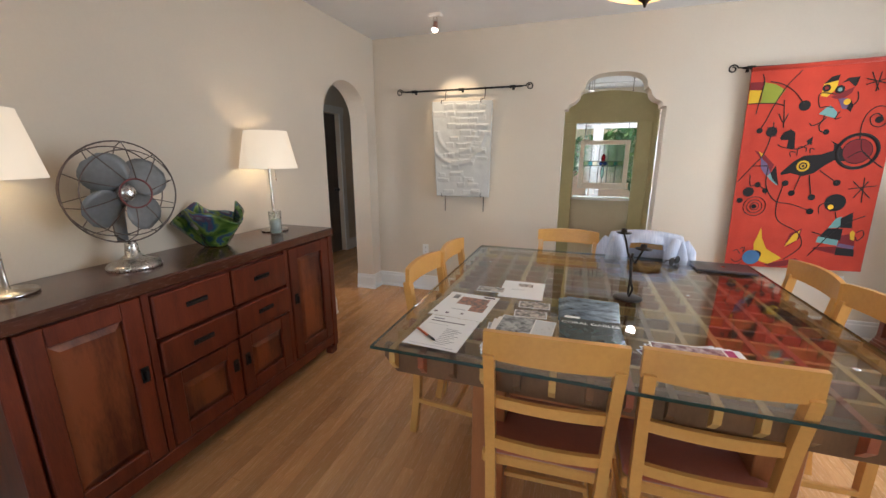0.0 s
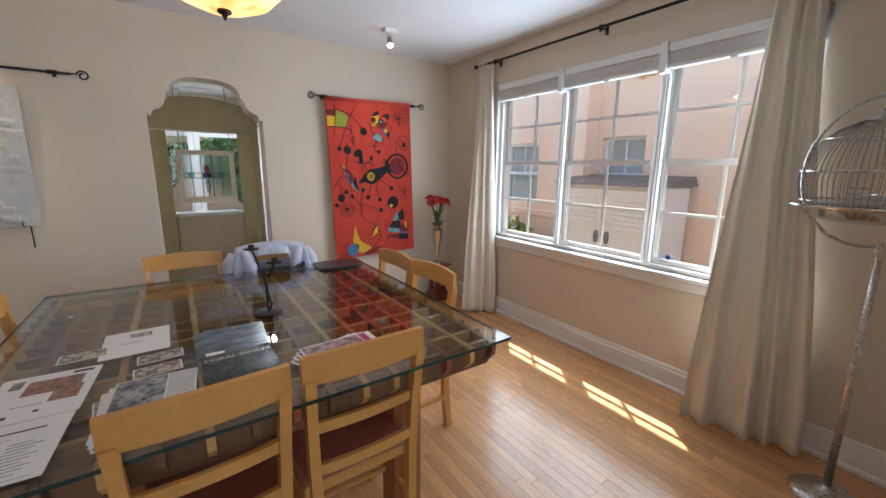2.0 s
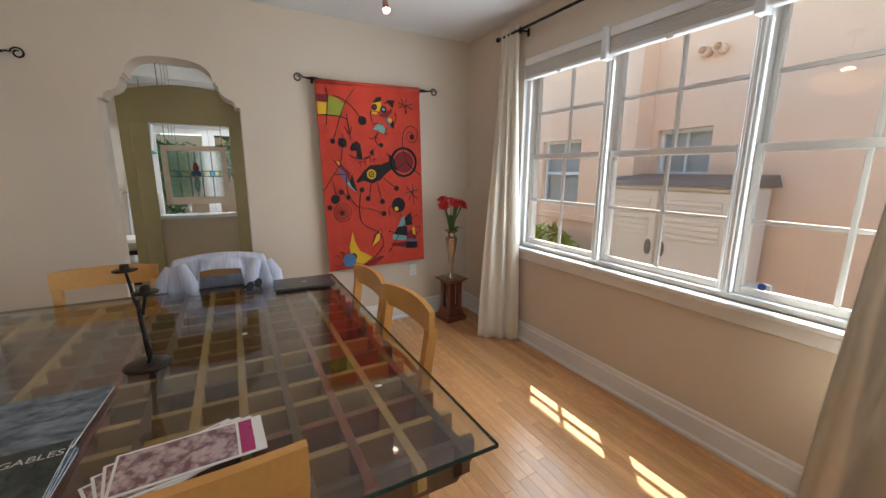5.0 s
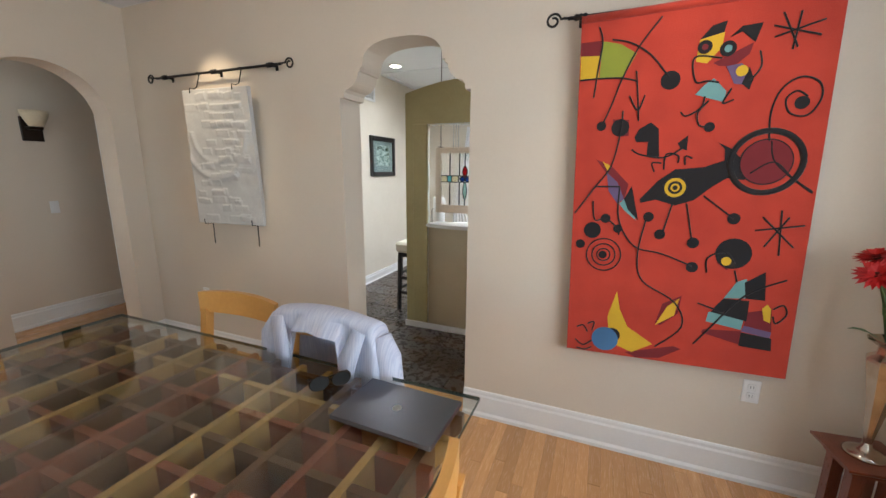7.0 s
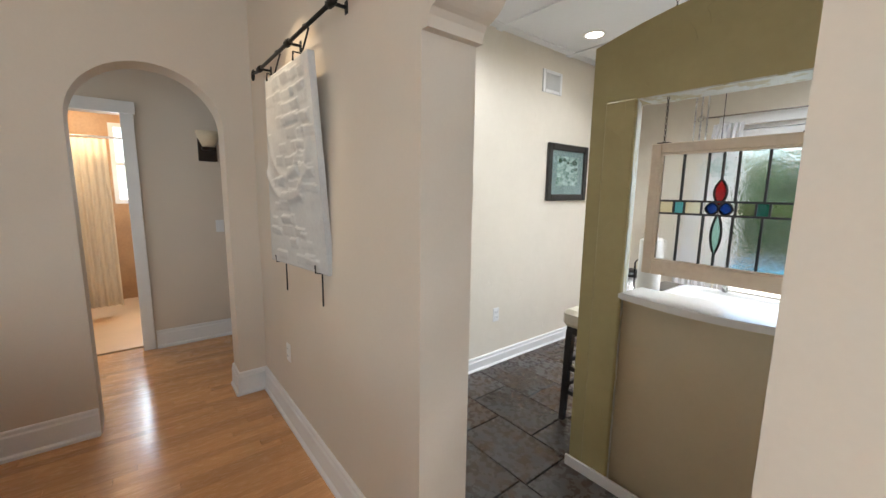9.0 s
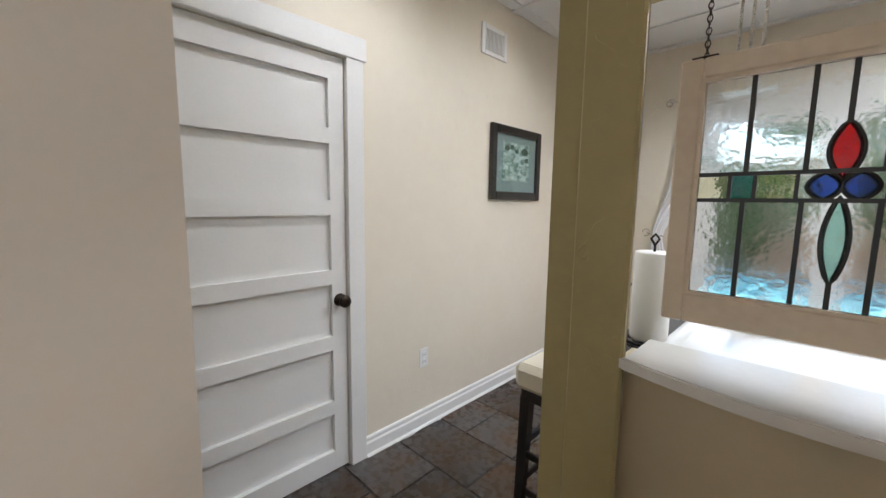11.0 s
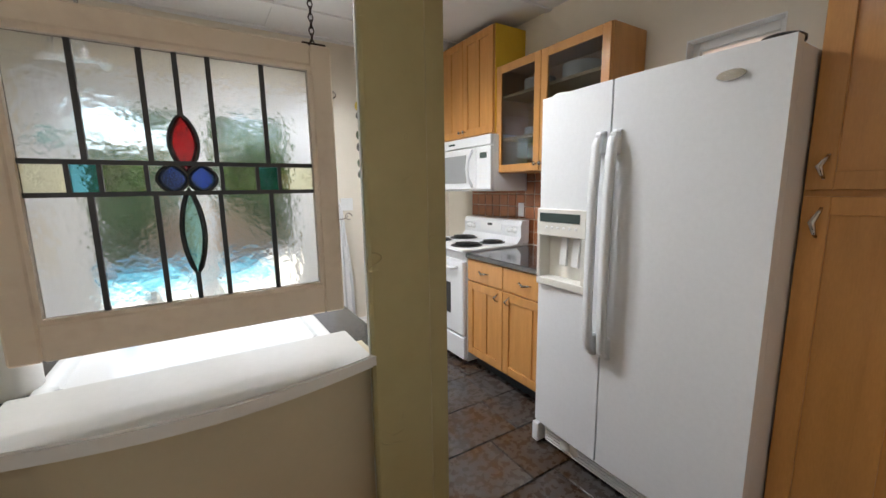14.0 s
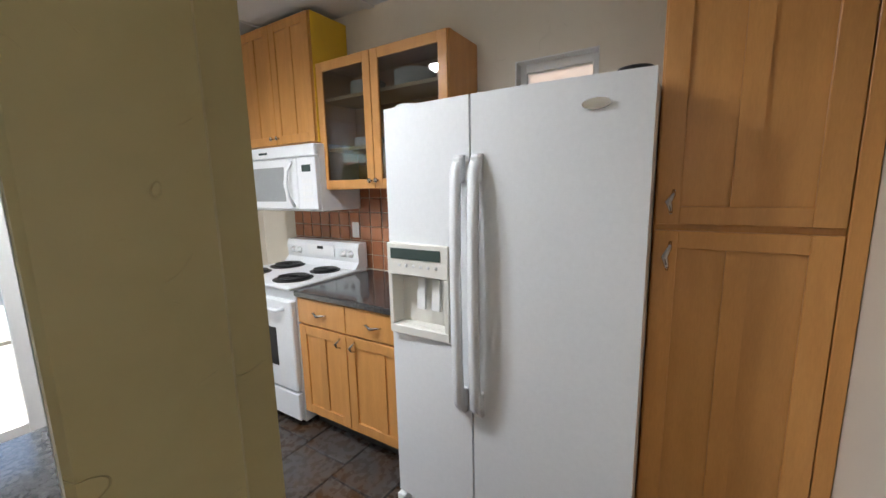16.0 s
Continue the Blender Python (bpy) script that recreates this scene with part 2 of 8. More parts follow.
WHITE_PL = surface("white_enamel", (0.78, 0.79, 0.80), (0.75, 0.76, 0.77), 0.32, scale=60, fine=220, bump=0.04, depth=0.0008)
PAPER = surface("white_paper", (0.84, 0.84, 0.83), (0.80, 0.80, 0.79), 0.6, bump=0.02)
WINGLASS = glass("window_glass", (0.96, 0.98, 0.98))
TOPGLASS = glass("table_glass", (0.90, 0.92, 0.90), 0.06, power=3.9)
CABGLASS = glass("cabinet_glass", (0.66, 0.67, 0.66), 0.06)
EDGEGLASS = surface("glass_edge", (0.020, 0.055, 0.048), (0.015, 0.04, 0.035), 0.1, bump=0.0)

# ---- mesh helpers ----


def box(bm, a, b, bevel=0.0, seg=1):
    x0, y0, z0 = (min(p, q) for p, q in zip(a, b))
    x1, y1, z1 = (max(p, q) for p, q in zip(a, b))
    v = [bm.verts.new(p) for p in ((x0, y0, z0), (x1, y0, z0), (x1, y1, z0), (x0, y1, z0), (x0, y0, z1), (x1, y0, z1), (x1, y1, z1), (x0, y1, z1))]
    f = [bm.faces.new([v[i] for i in q]) for q in ((3, 2, 1, 0), (4, 5, 6, 7), (0, 1, 5, 4), (1, 2, 6, 5), (2, 3, 7, 6), (3, 0, 4, 7))]
    if bevel:
        edges = list({e for q in f for e in q.edges})
        bmesh.ops.bevel(bm, geom=edges, offset=bevel, segments=seg, affect="EDGES", profile=0.6)
    return bm


def hexa(bm, low, high):
    """Solid between a lower and an upper four-corner loop."""
    a, b = [bm.verts.new(p) for p in low], [bm.verts.new(p) for p in high]
    bm.faces.new(a[::-1])
    bm.faces.new(b)
    for i in range(4):
        j = (i + 1) % 4
        bm.faces.new((a[i], a[j], b[j], b[i]))
    return bm


def rings(bm, loops, closed=True, caps=True, smooth=True):
    """Skin over loops of points, one after the other."""
    vs = [[bm.verts.new(p) for p in loop] for loop in loops]
    n = len(vs[0])
    for a, b in zip(vs, vs[1:]):
        for i in range(n if closed else n - 1):
            j = (i + 1) % n
            f = bm.faces.new((a[i], a[j], b[j], b[i]))
            f.smooth = smooth
    if caps and closed:
        bm.faces.new(vs[0][::-1])
        bm.faces.new(vs[-1])
    return bm


def tube(bm, pts, r, seg=8, caps=True, closed_path=False):
    """Round rod along a path; r may be one radius or one for each point."""
    pts = [Vector(p) for p in pts]
    rad = r if isinstance(r, (list, tuple)) else [r] * len(pts)
    loops, prev = [], None
    for i, p in enumerate(pts):
        if closed_path:
            d = pts[(i + 1) % len(pts)] - pts[i - 1]
        else:
            d = pts[min(i + 1, len(pts) - 1)] - pts[max(i - 1, 0)]
        d.normalize()
        if prev is None:
            prev = d.orthogonal().normalized()
        u = (prev - d * prev.dot(d)).normalized()
        prev = u
        w = d.cross(u)
        loops.append([p + (u * math.cos(2 * math.pi * k / seg) + w * math.sin(2 * math.pi * k / seg)) * rad[i] for k in range(seg)])
    if closed_path:
        loops.append(loops[0])
        vs = [[bm.verts.new(p) for p in loop] for loop in loops[:-1]]
        m = len(vs)
        for i in range(m):
            a, b = vs[i], vs[(i + 1) % m]
            best = min(range(seg), key=lambda s: sum((a[k].co - b[(k + s) % seg].co).length for k in range(seg)))
            for k in range(seg):
                f = bm.faces.new((a[k], a[(k + 1) % seg], b[(k + 1 + best) % seg], b[(k + best) % seg]))
                f.smooth = True
        return bm
    return rings(bm, loops, caps=caps)


def lathe(bm, profile, seg=24, at=(0, 0, 0), caps=True):
    """Turned shape round the z axis: (radius, height) pairs."""
    x, y, z = at
    loops = [[(x + r * math.cos(2 * math.pi * k / seg), y + r * math.sin(2 * math.pi * k / seg), z + h) for k in range(seg)] for r, h in profile]
    return rings(bm, loops, caps=caps)


def prism(bm, outline, axis, d0, d1, smooth=False):
    """Outline of (a, b) pairs, pushed along an axis from d0 to d1."""
    def at(a, b, d):
        return {"x": (d, a, b), "y": (a, d, b), "z": (a, b, d)}[axis]
    lo, hi = [bm.verts.new(at(a, b, d0)) for a, b in outline], [bm.verts.new(at(a, b, d1)) for a, b in outline]
    bm.faces.new(lo)
    bm.faces.new(hi[::-1])
    n = len(lo)
    for i in range(n):
        f = bm.faces.new((lo[i], hi[i], hi[(i + 1) % n], lo[(i + 1) % n]))
        f.smooth = smooth
    bmesh.ops.recalc_face_normals(bm, faces=bm.faces[:])
    return bm


def link(name, bm, material, parent=None):
    me = bpy.data.meshes.new(name)
    bm.to_mesh(me)
    bm.free()
    for m in (material if isinstance(material, (list, tuple)) else [material]):
        me.materials.append(m)
    ob = new(name, me)
    ob.parent = parent
    return ob


def part(name, bm, material, parent, label=""):
    ob = link(name, bm, material, parent)
    return tagged(ob, label)


def thing(name, at, label, category, group="", turn=0.0, size=(1, 1, 1)):
    ob = new(name)
    ob.empty_display_size = 0.1
    ob.matrix_world = pose(*at, 0, 0, turn) @ Matrix.Diagonal((*size, 1))
    return tagged(ob, label, category, group)


def solid(name, bm, material, label, category="", kind="structure"):
    return tagged(link(name, bm, material), label, category, "", kind)


def boxes(*pairs, bevel=0.0):
    bm = bmesh.new()
    for a, b in pairs:
        box(bm, a, b, bevel)
    return bm


def arc(cx, cy, rx, ry, a0, a1, n):
    return [(cx + rx * math.cos(radians(a0 + (a1 - a0) * i / n)), cy + ry * math.sin(radians(a0 + (a1 - a0) * i / n))) for i in range(n + 1)]


# ---- structure ----
CEILING, WEST, EAST, NORTH, BACK, SOUTH = 2.66, -2.25, 2.58, 3.86, 4.07, -0.19

# north wall with its stepped mission arch
L, R, SPRING = -0.285, 0.553, 1.905
arch_left = [(L, 0.0), (L, SPRING), (L + 0.03, SPRING), (L + 0.035, SPRING + 0.03)] + arc(L + 0.03, 2.05, 0.105, 0.10, -80, -2, 6) + \
            [(L + 0.15, 2.05), (L + 0.15, 2.072)]
mid = (L + R) / 2
# flattened crown of the arch
crown = []
for i in range(21):
    a = math.pi * (1 - i / 20)
    crown.append((mid + (R - mid - 0.165) * math.copysign(abs(math.cos(a)) ** 0.75, math.cos(a)), 2.066 + 0.140 * abs(math.sin(a)) ** 0.75))
arch_right = [(L + R - a, b) for a, b in arch_left][::-1]
bm = bmesh.new()
prism(bm, [(WEST - 0.2, 0), *arch_left, *crown, *arch_right, (EAST + 0.2, 0), (EAST + 0.2, CEILING), (WEST - 0.2, CEILING)], "y", NORTH, BACK)
solid("wall_north", bm, WALL, "cream plaster wall with a stepped mission arch")

# west wall with its round arch
A0, A1, AS = 2.93, 3.68, 1.82
bm = bmesh.new()
prism(bm, [(-0.39, 0), (A0, 0), *arc((A0 + A1) / 2, AS, (A1 - A0) / 2, 0.35, 180, 0, 24), (A1, 0), (NORTH, 0), (NORTH, CEILING), (-0.39, CEILING)],
      "x", WEST, WEST - 0.2)
solid("wall_west", bm, WALL, "cream plaster wall with a rounded arch")

# east wall round the triple window
W0, W1, WZ0, WZ1 = 0.61, 3.01, 0.82, 2.315
solid("wall_east", boxes(((EAST, -0.39, 0), (EAST + 0.2, W0, CEILING)), ((EAST, W1, 0), (EAST + 0.2, NORTH, CEILING)),
                         ((EAST, W0, 0), (EAST + 0.2, W1, WZ0)), ((EAST, W0, WZ1), (EAST + 0.2, W1, CEILING))), WALL, "cream plaster wall round a triple window")
# south wall stub and the opening to the living room
solid("wall_south", boxes(((0.85, -0.39, 0), (EAST, SOUTH, CEILING)), ((-1.55, -0.39, 2.35), (0.85, SOUTH, CEILING)),
                          ((WEST, -0.39, 0), (-1.55, SOUTH, CEILING))), WALL, "cream plaster wall with a wide opening")
# living room shell behind the start, unseen; its south opening is added for fill light
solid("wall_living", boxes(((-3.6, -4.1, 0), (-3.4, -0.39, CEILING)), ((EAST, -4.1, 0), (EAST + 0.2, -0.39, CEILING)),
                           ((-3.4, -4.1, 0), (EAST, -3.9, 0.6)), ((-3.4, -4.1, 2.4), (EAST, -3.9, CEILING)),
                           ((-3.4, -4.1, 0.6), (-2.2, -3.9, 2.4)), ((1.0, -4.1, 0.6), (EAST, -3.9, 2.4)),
                           ((-3.4, -0.39, 0), (WEST - 0.2, -0.29, CEILING))), WALL, "plain cream living room walls, unseen, with an added opening")

# kitchen walls
KW, KE, KN = -1.50, 2.47, 7.69
D0, D1, DZ = 4.20, 4.98, 2.015
solid("wall_kitchen_west", boxes(((KW - 0.12, BACK, 0), (KW, D0, CEILING)), ((KW - 0.12, D1, 0), (KW, KN, CEILING)), ((KW - 0.12, D0, DZ), (KW, D1, CEILING))),
      KWALL, "cream hand-troweled plaster wall")
G0, G1, GZ = -0.62, 0.97, 2.11
solid("wall_kitchen_north", boxes(((KW - 0.12, KN, 0), (G0, KN + 0.2, CEILING)), ((G1, KN, 0), (KE + 0.2, KN + 0.2, CEILING)),
                                  ((G0, KN, GZ), (G1, KN + 0.2, CEILING))), KWALL, "cream plaster wall round glazed garden doors")
V0, V1, VZ0, VZ1 = 4.875, 5.30, 1.76, 2.14
solid("wall_kitchen_east", boxes(((KE, BACK, 0), (KE + 0.2, V0, CEILING)), ((KE, V1, 0), (KE + 0.2, KN, CEILING)),
                                 ((KE, V0, 0), (KE + 0.2, V1, VZ0)), ((KE, V0, VZ1), (KE + 0.2, V1, CEILING))), KWALL, "cream plaster wall with a small high window")

# hall and bathroom shell
HW, B0, B1, C0, C1 = -3.6, 2.35, 3.15, 4.35, 5.20
solid("wall_hall_west", boxes(((HW - 0.12, 1.6, 0), (HW, B0, CEILING)), ((HW - 0.12, B1, 0), (HW, C0, CEILING)), ((HW - 0.12, C1, 0), (HW, 6.6, CEILING)),
                         ((HW - 0.12, B0, 2.06), (HW, B1, CEILING)), ((HW - 0.12, C0, 2.10), (HW, C1, CEILING))), WALL, "cream hall wall with two doorways")
# unseen end wall, opened only to let the hall fill lamp in
solid("wall_hall_south", boxes(((HW, 1.5, 0), (WEST - 0.2, 1.6, 0.9)), ((HW, 1.5, 2.1), (WEST - 0.2, 1.6, CEILING)), ((HW, 1.5, 0.9), (-3.3, 1.6, 2.1)),
                               ((-2.5, 1.5, 0.9), (WEST - 0.2, 1.6, 2.1))), WALL, "cream hall end wall, unseen, with an opening added for light")
solid("wall_hall_north", boxes(((HW, 6.5, 0), (KW - 0.12, 6.6, CEILING))), WALL, "cream hall end wall")
solid("wall_hall_east", boxes(((WEST - 0.3, BACK, 0), (WEST - 0.2, 6.5, CEILING))), WALL, "cream hall side wall")
solid("wall_bedroom", boxes(((HW - 1.6, 3.9, 0), (HW - 1.5, 6.6, CEILING)), ((HW - 1.5, 3.9, 0), (HW - 0.12, 4.0, CEILING)), ((HW - 1.5, 6.5, 0), (HW - 0.12, 6.6, CEILING))),
      WALL, "plain unlit room walls")
TAN_TILE = surface("tan_travertine", (0.50, 0.30, 0.15), (0.38, 0.21, 0.10), 0.35, scale=4, fine=40, bump=0.1)
solid("wall_bathroom", boxes(((-5.9, 1.5, 0), (-5.8, 3.0, CEILING)), ((-5.9, 3.8, 0), (-5.8, 3.9, CEILING)), ((-5.9, 3.0, 0), (-5.8, 3.8, 1.25)),
                             ((-5.9, 3.0, 2.25), (-5.8, 3.8, CEILING)), ((-5.8, 3.8, 0), (HW - 0.12, 3.9, CEILING)), ((-5.8, 1.4, 0), (HW - 0.12, 1.5, CEILING))),
      TAN_TILE, "tan travertine bathroom walls")

# ceilings and floors
solid("ceiling", boxes(((-5.9, -4.1, CEILING), (EAST + 0.2, BACK, CEILING + 0.12)), ((-5.9, BACK, CEILING), (KE + 0.2, KN + 0.2, CEILING + 0.12))), CEIL, "white painted ceiling")
solid("subfloor", boxes(((-3.72, -4.1, -0.12), (EAST + 0.2, BACK, -0.012)), ((-3.72, BACK, -0.12), (KW - 0.12, 6.6, -0.012)),
                        ((-5.2, 3.9, -0.12), (-3.72, 6.6, -0.012))), SUBFLOOR, "dark gap under the floor boards")
BATH_FLOOR = surface("warm_bath_tile", (0.62, 0.42, 0.24), (0.55, 0.36, 0.2), 0.35)
solid("floor_bathroom", boxes(((-5.9, 1.4, -0.12), (-3.72, 3.9, 0.004))), BATH_FLOOR, "warm tan bathroom floor tile")
solid("kitchen_bed", boxes(((KW - 0.12, BACK, -0.12), (KE + 0.2, KN + 0.2, 0.006))), GROUT, "dark mortar bed under the slate")
# ---- dining room: trim, window, doors ----


def baseboard(name, axis, at, face, a, b, h=0.165):
    """Skirting with a stepped top and a shoe moulding, proud of the wall by a few centimetres."""
    prof = [(0, 0), (0.030, 0), (0.030, 0.018), (0.019, 0.030), (0.019, h - 0.035), (0.013, h - 0.025), (0.013, h - 0.008), (0.008, h), (0, h)]
    bm = bmesh.new()
    prism(bm, [(at + face * d, z) for d, z in prof], axis, a, b)
    return solid(name, bm, TRIM, "white painted baseboard with a shoe moulding")


baseboard("baseboard", "x", NORTH, -1, WEST, L)
baseboard("baseboard", "x", NORTH, -1, R, EAST)
baseboard("baseboard", "y", EAST, -1, SOUTH, NORTH)
baseboard("baseboard", "x", SOUTH, 1, 0.85, EAST)
baseboard("baseboard", "y", WEST, 1, SOUTH, A0 - 0.005)
baseboard("baseboard", "y", WEST, 1, A1, NORTH)
baseboard("baseboard", "x", A1, -1, WEST - 0.2, WEST + 0.03)
baseboard("baseboard", "y", HW, 1, B1 + 0.10, C0 - 0.10)
baseboard("baseboard", "y", HW, 1, C1 + 0.10, 6.5)
baseboard("baseboard", "y", L, 1, NORTH + 0.002, BACK, 0.10)
baseboard("baseboard", "y", KW, 1, D1 + 0.09, KN, 0.12)
baseboard("baseboard", "x", KN, -1, G1 + 0.10, KE, 0.12)
solid("threshold", boxes(((L, NORTH - 0.02, 0.0), (R, BACK - 0.06, 0.016)), bevel=0.005), MAPLE, "honey oak threshold under the arch")


def casing(name, axis_x, face, y0, y1, z, w=0.09, t=0.022, material=None):
    """Flat door casing on a wall of constant x."""
    x0, x1 = axis_x, axis_x + face * t
    ob = boxes(((x0, y0 - w, 0), (x1, y0, z)), ((x0, y1, 0), (x1, y1 + w, z)), ((x0, y0 - w - 0.015, z), (x1 + face * 0.006, y1 + w + 0.015, z + w + 0.01)), bevel=0.003)
    return solid(name, ob, material or TRIM, "white painted flat door casing")


casing("trim_kitchen_door", KW, 1, D0, D1, DZ)
casing("trim_bath_door", HW, 1, B0, B1, 2.06)
casing("trim_bedroom_door", HW, 1, C0, C1, 2.10)


def triple_window():
    w = tagged(new("window_1"), "white triple sash window with divided panes", "window", "", "structure")
    x0, x1 = EAST + 0.065, EAST + 0.135
    posts = (W0, 1.40, 2.22, W1)
    part("window_frame", boxes(((x0 - 0.03, W0, WZ0), (x1 + 0.03, W0 + 0.045, WZ1)), ((x0 - 0.03, W1 - 0.045, WZ0), (x1 + 0.03, W1, WZ1)),
                               ((x0 - 0.028, W0 + 0.045, WZ1 - 0.05), (x1 + 0.028, W1 - 0.045, WZ1)), ((x0 - 0.028, W0 + 0.045, WZ0), (x1 + 0.028, W1 - 0.045, WZ0 + 0.03)), bevel=0.004), TRIM, w)
    for i in (1, 2):
        y = posts[i]
        part("mullion", boxes(((x0 - 0.035, y - 0.027, WZ0 + 0.03), (x1 + 0.025, y + 0.027, WZ1 - 0.05)), ((x0 - 0.045, y - 0.012, WZ0 + 0.03), (x0 - 0.035, y + 0.012, WZ1 - 0.05)), bevel=0.004), TRIM, w)
    for i in range(3):
        a, b = posts[i] + (0.045 if i == 0 else 0.027), posts[i + 1] - (0.045 if i == 2 else 0.027)
        zm = 1.563
        for up, (z0, z1, xs) in enumerate(((WZ0 + 0.03, zm + 0.02, x0), (zm - 0.02, WZ1 - 0.05, x0 + 0.036))):
            xe = xs + 0.032
            s = part("sash", boxes(((xs, a, z0), (xe, a + 0.027, z1)), ((xs, b - 0.027, z0), (xe, b, z1)), ((xs, a + 0.027, z0), (xe, b - 0.027, z0 + 0.04)),
                                   ((xs, a + 0.027, z1 - 0.038), (xe, b - 0.027, z1)), bevel=0.003), TRIM, w)
            ym, zc = (0.993, 1.80, 2.60)[i], (z0 + z1) / 2
            part("muntin", boxes(((xs + 0.006, ym - 0.010, z0 + 0.04), (xe - 0.006, ym + 0.010, z1 - 0.038)), bevel=0.002), TRIM, s)
            for ya, yb in ((a + 0.027, ym - 0.010), (ym + 0.010, b - 0.027)):
                part("muntin", boxes(((xs + 0.006, ya, zc - 0.010), (xe - 0.006, yb, zc + 0.010)), bevel=0.002), TRIM, s)
                for za, zb in ((z0 + 0.04, zc - 0.010), (zc + 0.010, z1 - 0.038)):
                    p = part("pane", boxes(((xs + 0.013, ya, za), (xs + 0.017, yb, zb))), WINGLASS, s)
                    p.visible_shadow = False
    part("window_sill", boxes(((EAST - 0.045, W0 - 0.03, WZ0 - 0.032), (x0 - 0.03, W1 + 0.03, WZ0)), bevel=0.006), TRIM, w)
    part("apron", boxes(((EAST - 0.018, W0 - 0.02, WZ0 - 0.10), (EAST, W1 + 0.02, WZ0 - 0.032)), bevel=0.004), TRIM, w)
    for y0, y1 in ((W0, W0 + 0.004), (W1 - 0.004, W1)):
        part("reveal", boxes(((EAST + 0.002, y0, WZ0), (x0 - 0.03, y1, WZ1))), TRIM, w)
    sticker = part("security_sticker", boxes(((x0 - 0.004, 1.22, 0.895), (x0 - 0.001, 1.32, 0.925))), surface("pale_sticker", (0.75, 0.78, 0.85), rough=0.4), w, "small pale blue sticker on the glass")
    bm = bmesh.new()
    prism(bm, arc(1.255, 0.91, 0.018, 0.018, 0, 360, 14)[:-1], "x", x0 - 0.006, x0 - 0.004)
    part("badge", bm, surface("blue_badge", (0.05, 0.10, 0.42), rough=0.4), sticker)


triple_window()
BLIND = surface("white_cellular_blind", (0.72, 0.71, 0.69), (0.68, 0.67, 0.65), 0.7, stretch=(1, 1, 12), scale=8, bump=0.2)
for i in range(3):
    posts = (W0, 1.40, 2.22, W1)
    a, b = (W0, 1.40, 2.22, W1)[i] + 0.02, (W0, 1.40, 2.22, W1)[i + 1] - 0.02
    blind = thing("window_blind", (EAST + 0.01, (a + b) / 2, 2.155), "white cellular blind drawn up under its headrail", "blind", "blinds over the window")
    h = (b - a) / 2
    part("headrail", boxes(((-0.03, -h, 0.10), (0.03, h, 0.155)), bevel=0.006), TRIM, blind)
    for k in range(6):
        part("fold", boxes(((-0.022, -h + 0.006, 0.026 + k * 0.012), (0.022, h - 0.006, 0.036 + k * 0.012)), bevel=0.003), BLIND, blind)
    part("bottom_rail", boxes(((-0.024, -h + 0.004, 0.0), (0.024, h - 0.004, 0.024)), bevel=0.005), TRIM, blind)
    part("pull_tab", boxes(((-0.03, -0.02, -0.012), (-0.024, 0.02, 0.006)), bevel=0.002), TRIM, blind)
for y in (1.40, 2.22):
    solid("blind_bracket", boxes(((EAST - 0.04, y - 0.022, 2.13), (EAST + 0.05, y + 0.022, 2.32)), bevel=0.004), TRIM, "white blind bracket between window bays", "bracket", "")

# curtains on their rod


def curtain(top, bottom, folds, depth, label, seed):
    """Hanging cloth: top and bottom are ((x, y), (x, y), z)."""
    (ax, ay), (bx, by), zt = top
    (cx, cy), (dx, dy), zb = bottom
    c = thing("curtain", ((cx + dx) / 2, (cy + dy) / 2, zb), label, "curtain", "curtains at the window")
    ox, oy = (cx + dx) / 2, (cy + dy) / 2
    nu, nv = folds * 12, 40
    front, rear = [], []
    for j in range(nv + 1):
        v = j / nv
        ease = 0.35 * v + 0.65 * v * v * (3 - 2 * v)
        p0 = Vector((ax + (cx - ax) * ease, ay + (cy - ay) * ease))
        p1 = Vector((bx + (dx - bx) * ease, by + (dy - by) * ease))
        d = (p1 - p0).normalized()
        nrm = Vector((-d.y, d.x))
        z = zt + (zb - zt) * v
        f, r = [], []
        for i in range(nu + 1):
            u = i / nu
            k = folds * (u + 0.045 * math.sin(6.5 * u + seed) + 0.03 * math.sin(13 * u + 2.2 * v))
            amp = 0.55 + 0.55 * (0.5 + 0.5 * math.sin(4.7 * u * folds / 2 + seed * 1.7 + 0.8 * v)) + 0.35 * v
            w = math.sin(2 * math.pi * k + 0.9 * math.sin(2.5 * v + seed)) * depth * amp + 0.45 * depth * noise.noise(Vector((u * folds * 1.7, v * 2.6, seed)))
            w += 0.10 * depth * noise.noise(Vector((u * folds * 5, v * 11, seed + 3)))
            q = p0 + (p1 - p0) * u + nrm * w
            f.append((q.x - ox, q.y - oy, z - zb))
            r.append((q.x - ox + nrm.x * 0.004, q.y - oy + nrm.y * 0.004, z - zb))
        front.append(f)
        rear.append(r)
    bm = bmesh.new()
    loops = [f + r[::-1] for f, r in zip(front, rear)]
    rings(bm, loops)
    part("cloth", bm, CURTAIN, c)
    return c


